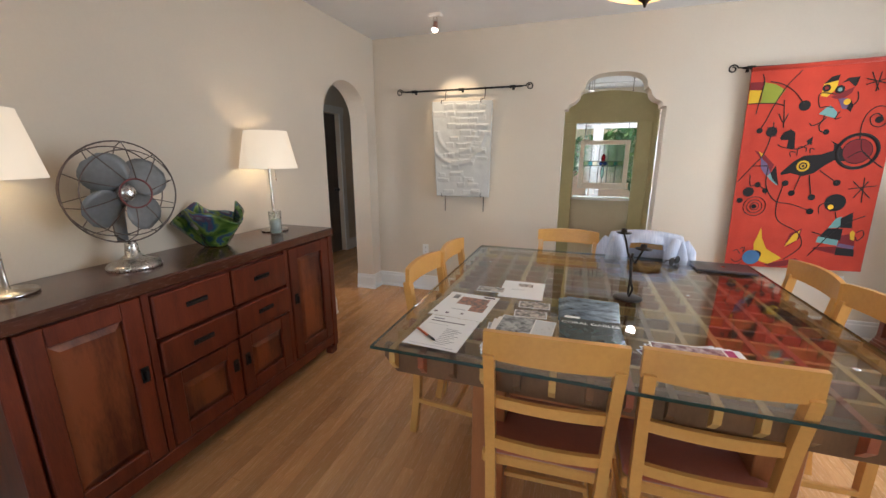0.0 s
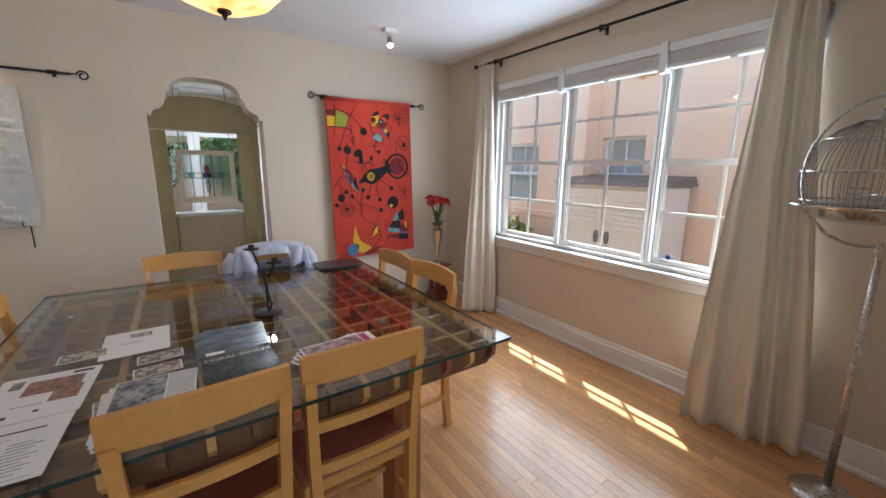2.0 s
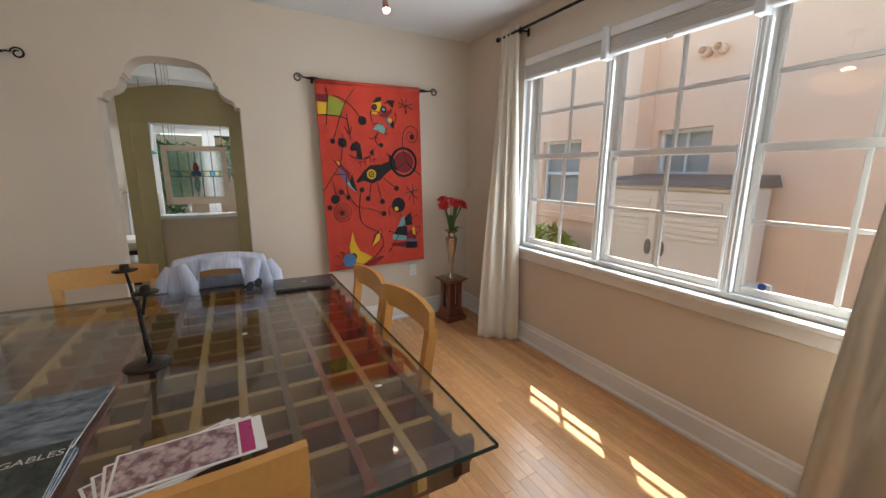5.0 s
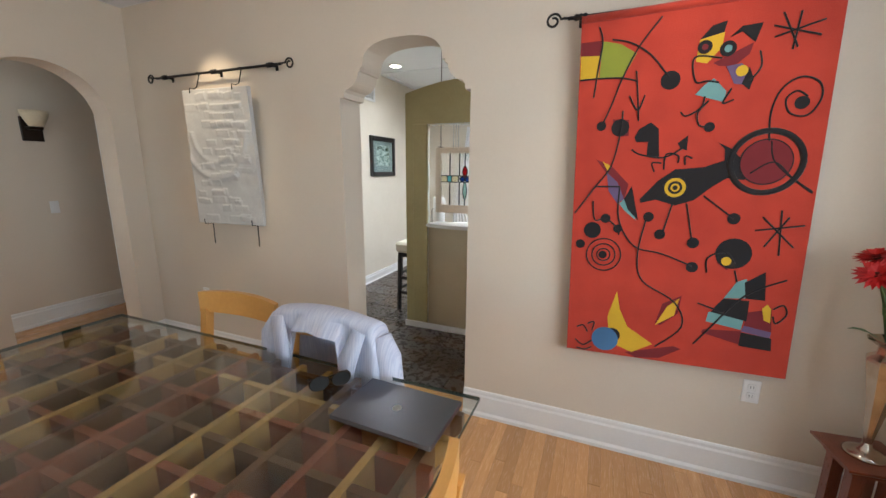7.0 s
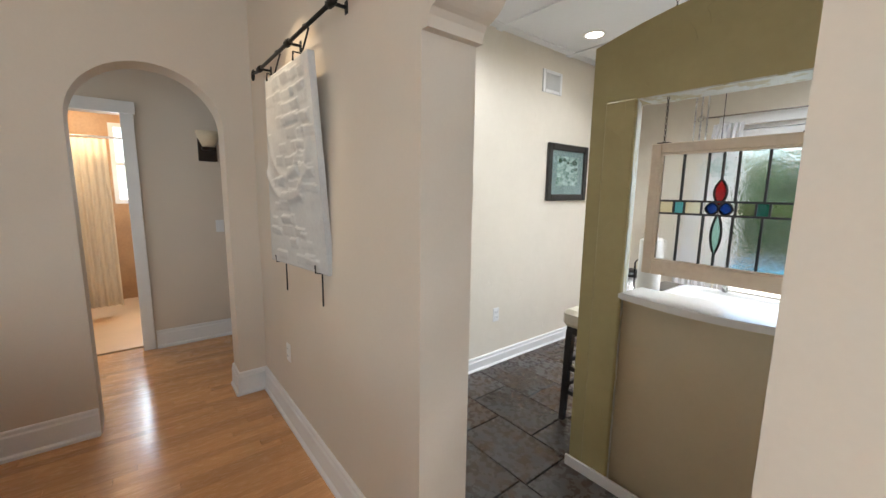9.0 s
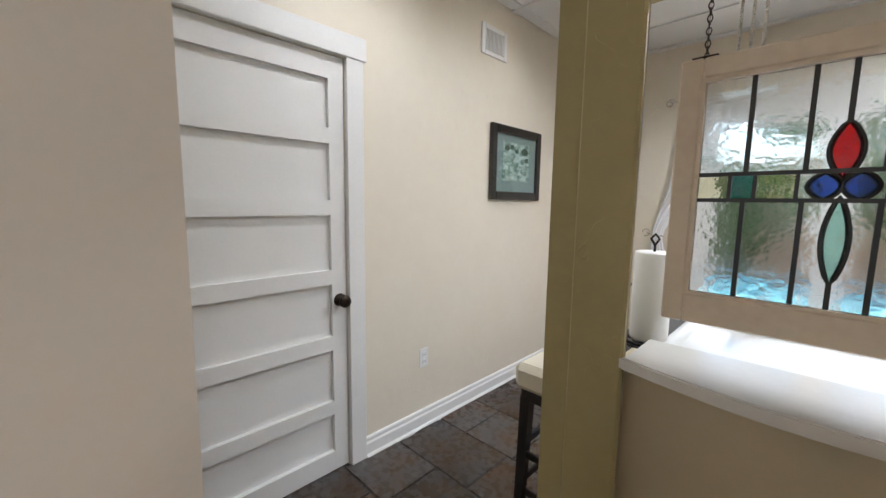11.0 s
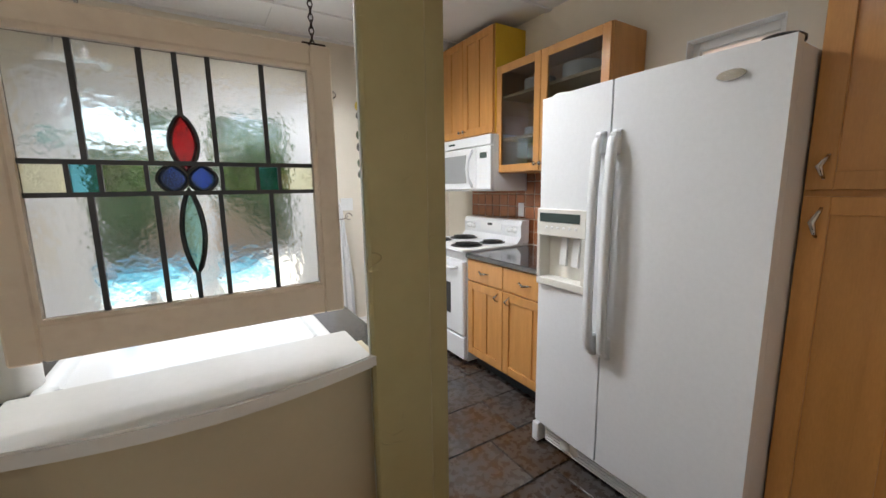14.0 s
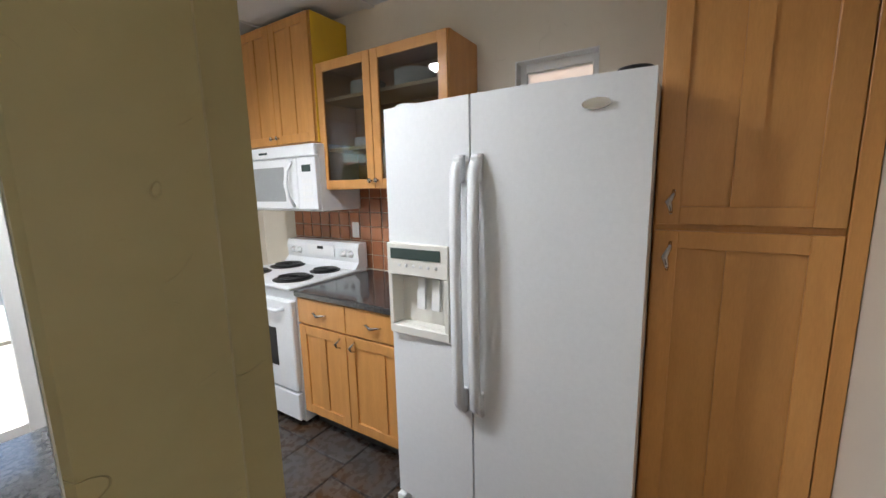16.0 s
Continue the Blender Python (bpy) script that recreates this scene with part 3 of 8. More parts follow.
left_curtain = curtain(((2.53, 3.03), (2.49, 3.20), 2.57), ((2.53, 2.88), (2.24, 3.08), 0.012), 3, 0.022, "cream linen curtain gathered at the window's end", 3)
right_curtain = curtain(((2.50, 0.64), (2.50, 0.83), 2.57), ((2.48, 0.375), (2.29, 0.90), 0.012), 4, 0.034, "cream linen curtain hanging in full folds", 5)
rod = thing("curtain_rod", (2.50, 1.85, 2.515), "thin black iron curtain rod over the window", "curtain rod")
bm = bmesh.new()
tube(bm, [(0, -1.32, 0), (0, 1.40, 0)], 0.010, 10)
part("pole", bm, IRON, rod)
for y in (-1.34, 1.42):
    bm = bmesh.new()
    lathe(bm, [(0.008, -0.02), (0.017, -0.012), (0.02, 0), (0.015, 0.014), (0.004, 0.02)], 14)
    f = part("finial", bm, IRON, rod)
    f.matrix_local = pose(0, y, 0, 90)
for y in (-1.28, 0.0, 1.13):
    part("bracket", boxes(((-0.012, y - 0.008, -0.03), (0.004, y + 0.008, 0.014)), ((-0.004, y - 0.006, -0.012), (0.078, y + 0.006, -0.002)), ((0.074, y - 0.012, -0.04), (0.079, y + 0.012, 0.02))), IRON, rod)

# ---- dining room: table and chairs ----
TX, TY, TZ = 0.081, 1.935, 0.798
table = thing("dining_table", (TX, TY, 0), "square glass-topped dining table on an egg-crate lattice of mixed woods", "table")
G = 0.872
bm = bmesh.new()
box(bm, (-G, -G, TZ), (G, G, TZ + 0.013), 0.0015)
for f in bm.faces:
    f.material_index = 0 if abs(f.normal.z) > 0.9 else 1
part("glass_top", bm, [TOPGLASS, EDGEGLASS], table, "clear plate glass with green edges")
kinds = {"m": BAR_MAPLE, "w": BAR_WALNUT, "r": BAR_RED}
STEP, REACH = 0.1140, 0.832


def lattice_bar(along, pos, z0, z1, material):
    e, c = REACH + 0.012, 0.05
    prof = [(-e, z1), (-e, z0 + 0.055), (-e + c, z0), (e - c, z0), (e, z0 + 0.055), (e, z1)]
    bm = bmesh.new()
    prism(bm, prof, along, pos - 0.011, pos + 0.011)
    return part("lattice_bar", bm, material, table)


for i, k in enumerate("mrwmwmwrwmmwrmw"):
    lattice_bar("x", (i - 7) * STEP, 0.683, 0.796, kinds[k])
for i, k in enumerate("wmrmmwmrrrrwrmw"):
    lattice_bar("y", (i - 7) * STEP, 0.687, 0.793, kinds[k])
for sx in (-1, 1):
    for sy in (-1, 1):
        part("leg", boxes(((sx * 0.46 - 0.065, sy * 0.645 - 0.06, 0), (sx * 0.46 + 0.065, sy * 0.645 + 0.06, 0.684)), bevel=0.004), TABLE_LEG, table)
for sy in (-1, 1):
    part("apron", boxes(((-0.39, sy * 0.645 - 0.02, 0.58), (0.39, sy * 0.645 + 0.02, 0.683)), bevel=0.003), TABLE_LEG, table)
CHROME = surface("polished_chrome", (0.8, 0.8, 0.8), (0.75, 0.75, 0.75), 0.08, metal=1.0, bump=0.0)
for x, y in ((0.70, -0.50), (0.36, 0.10), (-0.70, 0.4)):
    bm = bmesh.new()
    lathe(bm, [(0.011, 0), (0.012, 0.002), (0.010, 0.005), (0.004, 0.006)], 16, (x, y, TZ + 0.0132))
    part("glass_button", bm, CHROME, table, "small chrome fixing disc in the glass")


def bowed(bm, w, z0, z1, y0, bow, thick, n=10, arch=0.0):
    """Rail bowed backwards in plan; its top may rise in the middle."""
    loops = []
    for i in range(n + 1):
        u = -1 + 2 * i / n
        y = y0 - bow * (1 - u * u)
        top = z1 + arch * (1 - u * u)
        loops.append([(u * w, y - thick / 2, z0), (u * w, y + thick / 2, z0), (u * w, y + thick / 2, top), (u * w, y - thick / 2, top)])
    rings(bm, loops, smooth=False)
    bmesh.ops.recalc_face_normals(bm, faces=bm.faces[:])
    return bm


def dining_chair():
    c = thing("dining_chair", (0, 0, 0), "honey maple ladder-back dining chair with a rust suede seat", "chair", "chairs round the table")
    for s in (-1, 1):
        bm = bmesh.new()
        prof = ((0.0, -0.235, 0.158), (0.22, -0.205, 0.164), (0.46, -0.195, 0.172), (0.70, -0.215, 0.178), (0.87, -0.240, 0.182))
        rings(bm, [[(s * x - 0.016, y - 0.020, z), (s * x + 0.016, y - 0.020, z), (s * x + 0.016, y + 0.018, z), (s * x - 0.016, y + 0.018, z)] for z, y, x in prof], smooth=False)
        part("leg", bm, MAPLE, c)
        bm = bmesh.new()
        rings(bm, [[(s * 0.185 - r, 0.19 - r, z), (s * 0.185 + r, 0.19 - r, z), (s * 0.185 + r, 0.19 + r, z), (s * 0.185 - r, 0.19 + r, z)] for z, r in ((0, 0.013), (0.42, 0.019))], smooth=False)
        part("leg", bm, MAPLE, c)
        part("stretcher", boxes(((s * 0.172 - 0.009, -0.19, 0.20), (s * 0.172 + 0.009, 0.18, 0.225)), bevel=0.003), MAPLE, c)
    part("backrest", bowed(bmesh.new(), 0.202, 0.855, 0.945, -0.232, 0.028, 0.022, 12, 0.012), MAPLE, c)
    for z in (0.66, 0.503):
        part("slat", bowed(bmesh.new(), 0.168, z, z + 0.038, -0.208, 0.014, 0.018, 10), MAPLE, c)
    part("stretcher", boxes(((-0.16, -0.012, 0.20), (0.16, 0.008, 0.222)), bevel=0.003), MAPLE, c)
    part("seat_frame", boxes(((-0.205, -0.18, 0.40), (0.205, 0.21, 0.445)), bevel=0.006), MAPLE, c)
    bm = bmesh.new()
    loops = []
    for w, y0, y1, z in ((0.192, -0.176, 0.20, 0.446), (0.202, -0.182, 0.212, 0.460), (0.196, -0.178, 0.206, 0.478), (0.165, -0.150, 0.178, 0.488)):
        loops.append([(w * a, (y0 + y1) / 2 + (y1 - y0) / 2 * b, z) for a, b in ((-1, -0.94), (-0.94, -1), (0.94, -1), (1, -0.94), (1, 0.94), (0.94, 1), (-0.94, 1), (-1, 0.94))])
    rings(bm, loops)
    part("seat", bm, SEAT, c, "rust suede seat pad")
    return c


first_chair = dining_chair()
first_chair.matrix_world = pose(-0.164, 1.295, 0, 0, 0, 3) @ Matrix.Diagonal((1.07, 1, 1, 1))
for x, y, turn in ((0.31, 1.325, 1), (-0.152, 2.675, 181), (0.36, 2.635, 179), (-0.625, 1.785, 265), (-0.60, 2.20, 270), (0.80, 1.80, 93), (0.775, 2.225, 91)):
    copy_thing(first_chair, pose(x, y, 0, 0, 0, turn))

# ---- sideboard ----
SX0, SX1, SY0, SY1, SZ = -2.245, -1.79, 0.49, 2.29, 0.978


def sideboard():
    s = thing("sideboard", ((SX0 + SX1) / 2, (SY0 + SY1) / 2, 0), "dark red sheesham sideboard with four doors and four drawers", "sideboard")
    d, w = (SX1 - SX0) / 2, (SY1 - SY0) / 2
    part("top", boxes(((-d, -w, SZ - 0.055), (d + 0.012, w, SZ)), bevel=0.008), SHEESHAM_TOP, s)
    for y in (-w + 0.005, w - 0.055):
        part("side_panel", boxes(((-d + 0.005, y, 0.06), (d, y + 0.05, SZ - 0.056)), bevel=0.004), SHEESHAM, s)
    part("carcass", boxes(((-d + 0.01, -w + 0.056, 0.13), (d - 0.03, w - 0.056, SZ - 0.057))), SHEESHAM, s)
    part("plinth", boxes(((d - 0.05, -w + 0.056, 0.085), (d - 0.002, w - 0.056, 0.155)), bevel=0.004), SHEESHAM, s)
    for sx in (-d + 0.04, d - 0.04):
        for sy in (-w + 0.045, w - 0.045):
            part("foot", boxes(((sx - 0.03, sy - 0.035, 0), (sx + 0.03, sy + 0.035, 0.06)), bevel=0.006), SHEESHAM, s)
    e0 = -w + 0.06
    cols = [(e0, 0.965 - TYs), (0.965 - TYs, 1.39 - TYs), (1.39 - TYs, 1.805 - TYs), (1.805 - TYs, w - 0.06)]
    for y in (0.965 - TYs, 1.805 - TYs):
        part("stile", boxes(((d - 0.03, y - 0.016, 0.156), (d - 0.004, y + 0.016, SZ - 0.056)), bevel=0.003), SHEESHAM, s)

    def door(y0, y1, z0, z1, hy):
        k = 0.075
        x0, x1 = d - 0.028, d + 0.002
        bm = bmesh.new()
        a, b, c, e = y0 + k, y1 - k, z0 + k, z1 - k
        q = 0.03
        hexa(bm, [(x0 + 0.012, a, c), (x0 + 0.012, b, c), (x0 + 0.012, b, e), (x0 + 0.012, a, e)], [(x1 - 0.004, a + q, c + q), (x1 - 0.004, b - q, c + q), (x1 - 0.004, b - q, e - q), (x1 - 0.004, a + q, e - q)])
        bmesh.ops.recalc_face_normals(bm, faces=bm.faces[:])
        f = part("door", bm, SHEESHAM_L, s, "framed door with a figured raised panel")
        for ya, yb in ((y0, y0 + k), (y1 - k, y1)):
            part("stile", boxes(((x0, ya, z0), (x1, yb, z1)), bevel=0.004), SHEESHAM, f)
        for za, zb in ((z0, z0 + k), (z1 - k, z1)):
            part("rail", boxes(((x0, y0 + k, za), (x1, y1 - k, zb)), bevel=0.004), SHEESHAM, f)
        zc = (z0 + z1) / 2 + 0.04
        part("handle", boxes(((x1, hy - 0.016, zc - 0.035), (x1 + 0.006, hy + 0.016, zc + 0.035)), ((x1 + 0.006, hy - 0.007, zc - 0.028), (x1 + 0.022, hy + 0.007, zc + 0.02)), bevel=0.004), IRON, f, "black iron pull")

    g = 0.006
    door(cols[0][0] + g, cols[0][1] - 0.016 - g, 0.165, SZ - 0.062, cols[0][1] - 0.055)
    door(cols[3][0] + 0.016 + g, cols[3][1] - g, 0.165, SZ - 0.062, cols[3][0] + 0.055)
    door(cols[1][0] + 0.016 + g, cols[1][1] - g, 0.165, 0.515, cols[1][1] - 0.04)
    door(cols[2][0] + g, cols[2][1] - 0.016 - g, 0.165, 0.515, cols[2][0] + 0.04)
    for c in (1, 2):
        for z0, z1, out in ((0.53, 0.69, 0.014), (0.705, 0.90, 0.004)):
            y0, y1 = cols[c][0] + (0.016 if c == 1 else 0) + g, cols[c][1] - (0.016 if c == 2 else 0) - g
            dr = part("drawer", boxes(((d - 0.028, y0, z0), (d + out, y1, z1)), bevel=0.006), SHEESHAM, s)
            yc, zc = (y0 + y1) / 2, (z0 + z1) / 2 + 0.01
            part("handle", boxes(((d + out, yc - 0.055, zc - 0.012), (d + out + 0.004, yc + 0.055, zc + 0.014)), ((d + out + 0.004, yc - 0.045, zc + 0.002), (d + out + 0.02, yc + 0.045, zc + 0.014)), bevel=0.003), IRON, dr, "black iron cup pull")


TYs = (SY0 + SY1) / 2
sideboard()
# ---- kitchen ----
CAB = surface("honey_maple_cabinet", (0.64, 0.31, 0.092), (0.54, 0.25, 0.068), 0.38, scale=4, fine=46, stretch=(6, 6, 0.8), bump=0.03, rand=0.06, coat=0.12)
CAB_IN = surface("pale_cabinet_inside", (0.60, 0.44, 0.26), (0.55, 0.40, 0.23), 0.5)
GRANITE = surface("dark_granite", (0.075, 0.073, 0.072), (0.02, 0.02, 0.021), 0.12, scale=90, fine=260, bump=0.0, contrast=(0.4, 0.62))
BEIGE_PL = surface("putty_plastic", (0.74, 0.72, 0.66), (0.72, 0.70, 0.64), 0.4, bump=0.02)
GREY_PL = surface("dark_display", (0.045, 0.07, 0.065), (0.04, 0.06, 0.055), 0.2, bump=0.0)
BLACK_PL = surface("black_plastic", (0.015, 0.015, 0.015), (0.012, 0.012, 0.012), 0.4, bump=0.0)
YELLOW = surface("yellow_cabinet_side", (0.86, 0.56, 0.045), (0.82, 0.52, 0.04), 0.5, bump=0.05)
COUNTER_W = surface("white_solid_surface", (0.67, 0.66, 0.63), (0.65, 0.64, 0.61), 0.16, bump=0.0, scale=40)
PEEL = surface("flaking_pale_paint", (0.55, 0.58, 0.55), (0.42, 0.37, 0.20), 0.4, scale=12, fine=40, stretch=(1, 1, 0.5), bump=0.8, depth=0.006, contrast=(0.42, 0.5))
CERAMIC = surface("white_ceramic", (0.80, 0.81, 0.80), (0.78, 0.79, 0.78), 0.12, bump=0.0)

# olive partition with a pass-through
P0, P1, PA, PB, PY, PT, PZ = -0.395, 0.68, -0.178, 0.466, 4.93, 0.15, 1.010
bm = bmesh.new()
crown_p = [(P1, 2.12), *[(P1 + (P0 - P1) * i / 10, 2.12 + 0.09 * math.sin(math.pi * i / 10)) for i in range(1, 10)], (P0, 2.12)]
SPLAY = 0.052
prism(bm, [(P0, 0), (PA - SPLAY, 0), (PA - SPLAY, 1.865), (PB + SPLAY, 1.865), (PB + SPLAY, 0), (P1, 0), *crown_p], "y", PY, PY + PT)
solid("wall_partition", bm, OLIVE, "olive plaster partition with a pass-through opening", "partition")
solid("wall_partition_pilaster", boxes(((-0.315, PY - 0.022, 0), (PA, PY, 1.865)), ((PB, PY - 0.022, 0), (0.622, PY, 1.865)), bevel=0.006), OLIVE, "raised olive plaster bands on the partition")
solid("wall_partition_panel", boxes(((PA - 0.03, PY + 0.045, 0), (PB + 0.03, PY + PT - 0.01, PZ - 0.03))), PANEL, "putty plaster panel under the pass-through")
solid("baseboard", boxes(((P0 - 0.004, PY - 0.034, 0.014), (P1 + 0.004, PY - 0.022, 0.07))), TRIM, "low white baseboard on the partition")
for near, far in ((PA, PA - SPLAY), (PB, PB + SPLAY)):
    bm = bmesh.new()
    prism(bm, [(near, PY), (far, PY), (far, PY + PT)], "z", 0.0, 1.865)
    solid("trim_pass_through", bm, PEEL, "flaking pale paint on the splayed jamb of the pass-through")
solid("trim_pass_through", boxes(((PA + 0.002, PY + 0.002, 1.86), (PB - 0.002, PY + PT - 0.002, 1.868))), PEEL, "flaking pale paint over the pass-through")
ledge = thing("pass_through_ledge", ((PA + PB) / 2, PY, PZ - 0.03), "white bow-fronted ledge in the pass-through", "ledge")
bm = bmesh.new()
hw = (PB - PA) / 2 - 0.004
prism(bm, [(-hw + 0.001, 0.16), (-hw + 0.001, -0.02), (-hw - 0.008, -0.03), *[(-hw - 0.008 + (2 * hw + 0.016) * i / 14, -0.03 - 0.055 * math.sin(math.pi * i / 14)) for i in range(1, 14)], (hw + 0.008, -0.03), (hw - 0.001, -0.02), (hw - 0.001, 0.16)], "z", 0.0, 0.03)
bmesh.ops.bevel(bm, geom=[e for e in bm.edges if abs(e.verts[0].co.z - e.verts[1].co.z) < 1e-5], offset=0.004, segments=2, affect="EDGES")
part("slab", bm, COUNTER_W, ledge)

# hanging stained glass sash
LEAD = surface("lead_came", (0.05, 0.05, 0.05), (0.035, 0.035, 0.035), 0.45, metal=0.7, bump=0.1)
SASH = surface("weathered_cream_paint", (0.70, 0.60, 0.48), (0.60, 0.49, 0.38), 0.5, scale=6, fine=50, bump=0.25, contrast=(0.25, 0.5))
CLEAR = seeded_glass("hammered_glass", (0.93, 0.95, 0.95), 0.22, 48, 1.0)
AMBER_P = seeded_glass("pale_straw_glass", (0.86, 0.84, 0.60), 0.1, 60, 0.5)
TEAL = seeded_glass("teal_glass", (0.13, 0.56, 0.68), 0.1, 60, 0.5)
BLUE = seeded_glass("cobalt_glass", (0.012, 0.06, 0.35), 0.1, 60, 0.5)
RED = seeded_glass("ruby_glass", (0.42, 0.008, 0.012), 0.1, 60, 0.5)
AQUA = seeded_glass("aqua_glass", (0.38, 0.68, 0.60), 0.1, 60, 0.5)


def stained_window():
    w = thing("stained_glass_window", (0.152, PY + 0.045, 1.11), "old cream-painted sash with leaded stained glass, hung on chains", "stained glass", size=(1.16, 1.1, 1.15))
    hx, h, fr = 0.232, 0.487, 0.036
    t = 0.017
    part("frame", boxes(((-hx, -t, 0), (-hx + fr, t, h)), ((hx - fr, -t, 0), (hx, t, h)), ((-hx + fr, -t, 0), (hx - fr, t, 0.055)), ((-hx + fr, -t, h - fr), (hx - fr, t, h)), bevel=0.003), SASH, w)
    gx, g0, g1 = hx - fr, 0.055, h - fr
    part("putty_bead", boxes(((-gx, -t + 0.003, g0), (-gx + 0.006, 0.004, g1)), ((gx - 0.006, -t + 0.003, g0), (gx, 0.004, g1)), ((-gx + 0.006, -t + 0.003, g0), (gx - 0.006, 0.004, g0 + 0.005)), ((-gx + 0.006, -t + 0.003, g1 - 0.007), (gx - 0.006, 0.004, g1))), SASH, w)
    zb0, zb1 = 0.055 + 0.178, 0.055 + 0.224
    cols = [-gx + 0.006, -0.122, -0.046, 0.040, 0.117, gx - 0.006]
    half = 0.0025

    def pane(x0, x1, z0, z1, m):
        part("pane", boxes(((x0, -half, z0), (x1, half, z1))), m, w)

    for z0, z1 in ((g0 + 0.005, zb0), (zb1, g1 - 0.007)):
        for a, b in zip(cols, cols[1:]):
            pane(a, b, z0, z1, CLEAR)
    strip = [-gx + 0.006, -0.143, -0.108, -0.054, -0.046, 0.040, 0.045, 0.098, 0.133, gx - 0.006]
    for (a, b), m in zip(zip(strip, strip[1:]), (AMBER_P, TEAL, AMBER_P, CLEAR, CLEAR, CLEAR, AMBER_P, TEAL, AMBER_P)):
        pane(a, b, zb0, zb1, m)
    bm = bmesh.new()
    k = 0.0035
    for x in cols[1:-1]:
        for z0, z1 in ((g0 + 0.005, zb0), (zb1, g1 - 0.007)):
            box(bm, (x - k, -0.005, z0), (x + k, 0.005, z1))
    for z in (zb0, zb1):
        box(bm, (-gx + 0.006, -0.0055, z - k), (gx - 0.006, 0.0055, z + k))
    for x in (-0.143, -0.108, -0.054, 0.045, 0.098, 0.133):
        box(bm, (x - k * 0.8, -0.005, zb0), (x + k * 0.8, 0.005, zb1))
    for z0, z1 in ((g0 + 0.005, g0 + 0.05), (zb1 + 0.072, g1 - 0.007)):
        box(bm, (-0.003 - k, -0.005, z0), (-0.003 + k, 0.005, z1))
    part("came", bm, LEAD, w, "dark lead came")
    zc = (zb0 + zb1) / 2

    def lens(name, cx, z0, z1, wide, m, label):
        pts = [(cx + wide * math.sin(math.pi * i / 12) ** 0.8, z0 + (z1 - z0) * i / 12) for i in range(13)] + [(cx - wide * math.sin(math.pi * i / 12) ** 0.8, z0 + (z1 - z0) * i / 12) for i in range(11, 0, -1)]
        bm = bmesh.new()
        prism(bm, pts, "y", -0.0045, 0.0045)
        p = part(name, bm, m, w, label)
        bm = bmesh.new()
        tube(bm, [(a, 0, b) for a, b in pts], 0.0042, 6, closed_path=True)
        part("came", bm, LEAD, p)

    lens("petal", -0.003, zb1 - 0.012, zb1 + 0.075, 0.018, RED, "ruby glass bud")
    lens("petal", -0.003, g0 + 0.045, zb0 + 0.006, 0.015, AQUA, "aqua glass drop")
    lens("petal", -0.022, zb0 + 0.001, zb1 - 0.002, 0.019, BLUE, "cobalt glass disc")
    lens("petal", 0.017, zb0 + 0.001, zb1 - 0.002, 0.019, BLUE, "cobalt glass disc")
    for x in (-0.196, 0.205):
        bm = bmesh.new()
        top = (CEILING - 1.11) / 1.15 - 0.002
        n = int((top - h) / 0.011)
        for i in range(n):
            z = h + (top - h) * (i + 0.5) / n
            turn = math.pi / 2 * (i % 2)
            tube(bm, [(x + 0.0042 * math.cos(a) * math.cos(turn), 0.0042 * math.cos(a) * math.sin(turn), z + 0.0075 * math.sin(a)) for a in (0, 1.05, 2.1, 3.14, 4.19, 5.24)], 0.0013, 4, closed_path=True)
        part("chain", bm, BRONZE, w, "thin dark chain")
        part("hook", boxes(((x - 0.02, -0.012, h), (x + 0.02, 0.012, h + 0.004))), BRONZE, w)


stained_window()
# thin hanging rods of the pot rack behind the sash
rack = thing("pot_rack_rods", (-0.03, 5.25, 1.66), "three thin steel rods hanging from the ceiling", "rack")
for x in (-0.035, -0.01, 0.015):
    bm = bmesh.new()
    tube(bm, [(x, 0, 0), (x, 0, CEILING - 1.66)], 0.004, 6)
    part("rod", bm, STEEL, rack)
part("hanger_plate", boxes(((-0.06, -0.02, -0.006), (0.055, 0.02, 0.0)), bevel=0.002), STEEL, rack)

# sink counter behind the partition
island = thing("sink_counter", (0.15, 5.49, 0.0), "dark granite counter with cream cabinets behind the partition", "counter", size=(1.07, 1.07, 0.985))
part("cabinet_body", boxes(((-0.44, -0.37, 0.10), (0.42, 0.25, 0.88)), bevel=0.003), CAB, island)
part("worktop", boxes(((-0.47, -0.375, 0.88), (-0.33, 0.32, 0.92)), ((0.30, -0.375, 0.88), (0.45, 0.32, 0.92)), ((-0.33, -0.375, 0.88), (0.30, -0.20, 0.92)), ((-0.33, 0.24, 0.88), (0.30, 0.32, 0.92)), bevel=0.004), GRANITE, island)
sink = thing("sink", (0.135, 5.51, 0.886), "white enamelled sink with flared sides", "sink", size=(1.07, 1.07, 1))
bm = bmesh.new()


def rr(w, d, z, r=0.05):
    pts = []
    for cx, cy, a in ((w - r, d - r, 0), (-w + r, d - r, 90), (-w + r, -d + r, 180), (w - r, -d + r, 270)):
        pts += [(cx + r * math.cos(radians(a + q)), cy + r * math.sin(radians(a + q)), z) for q in (0, 30, 60, 90)]
    return pts


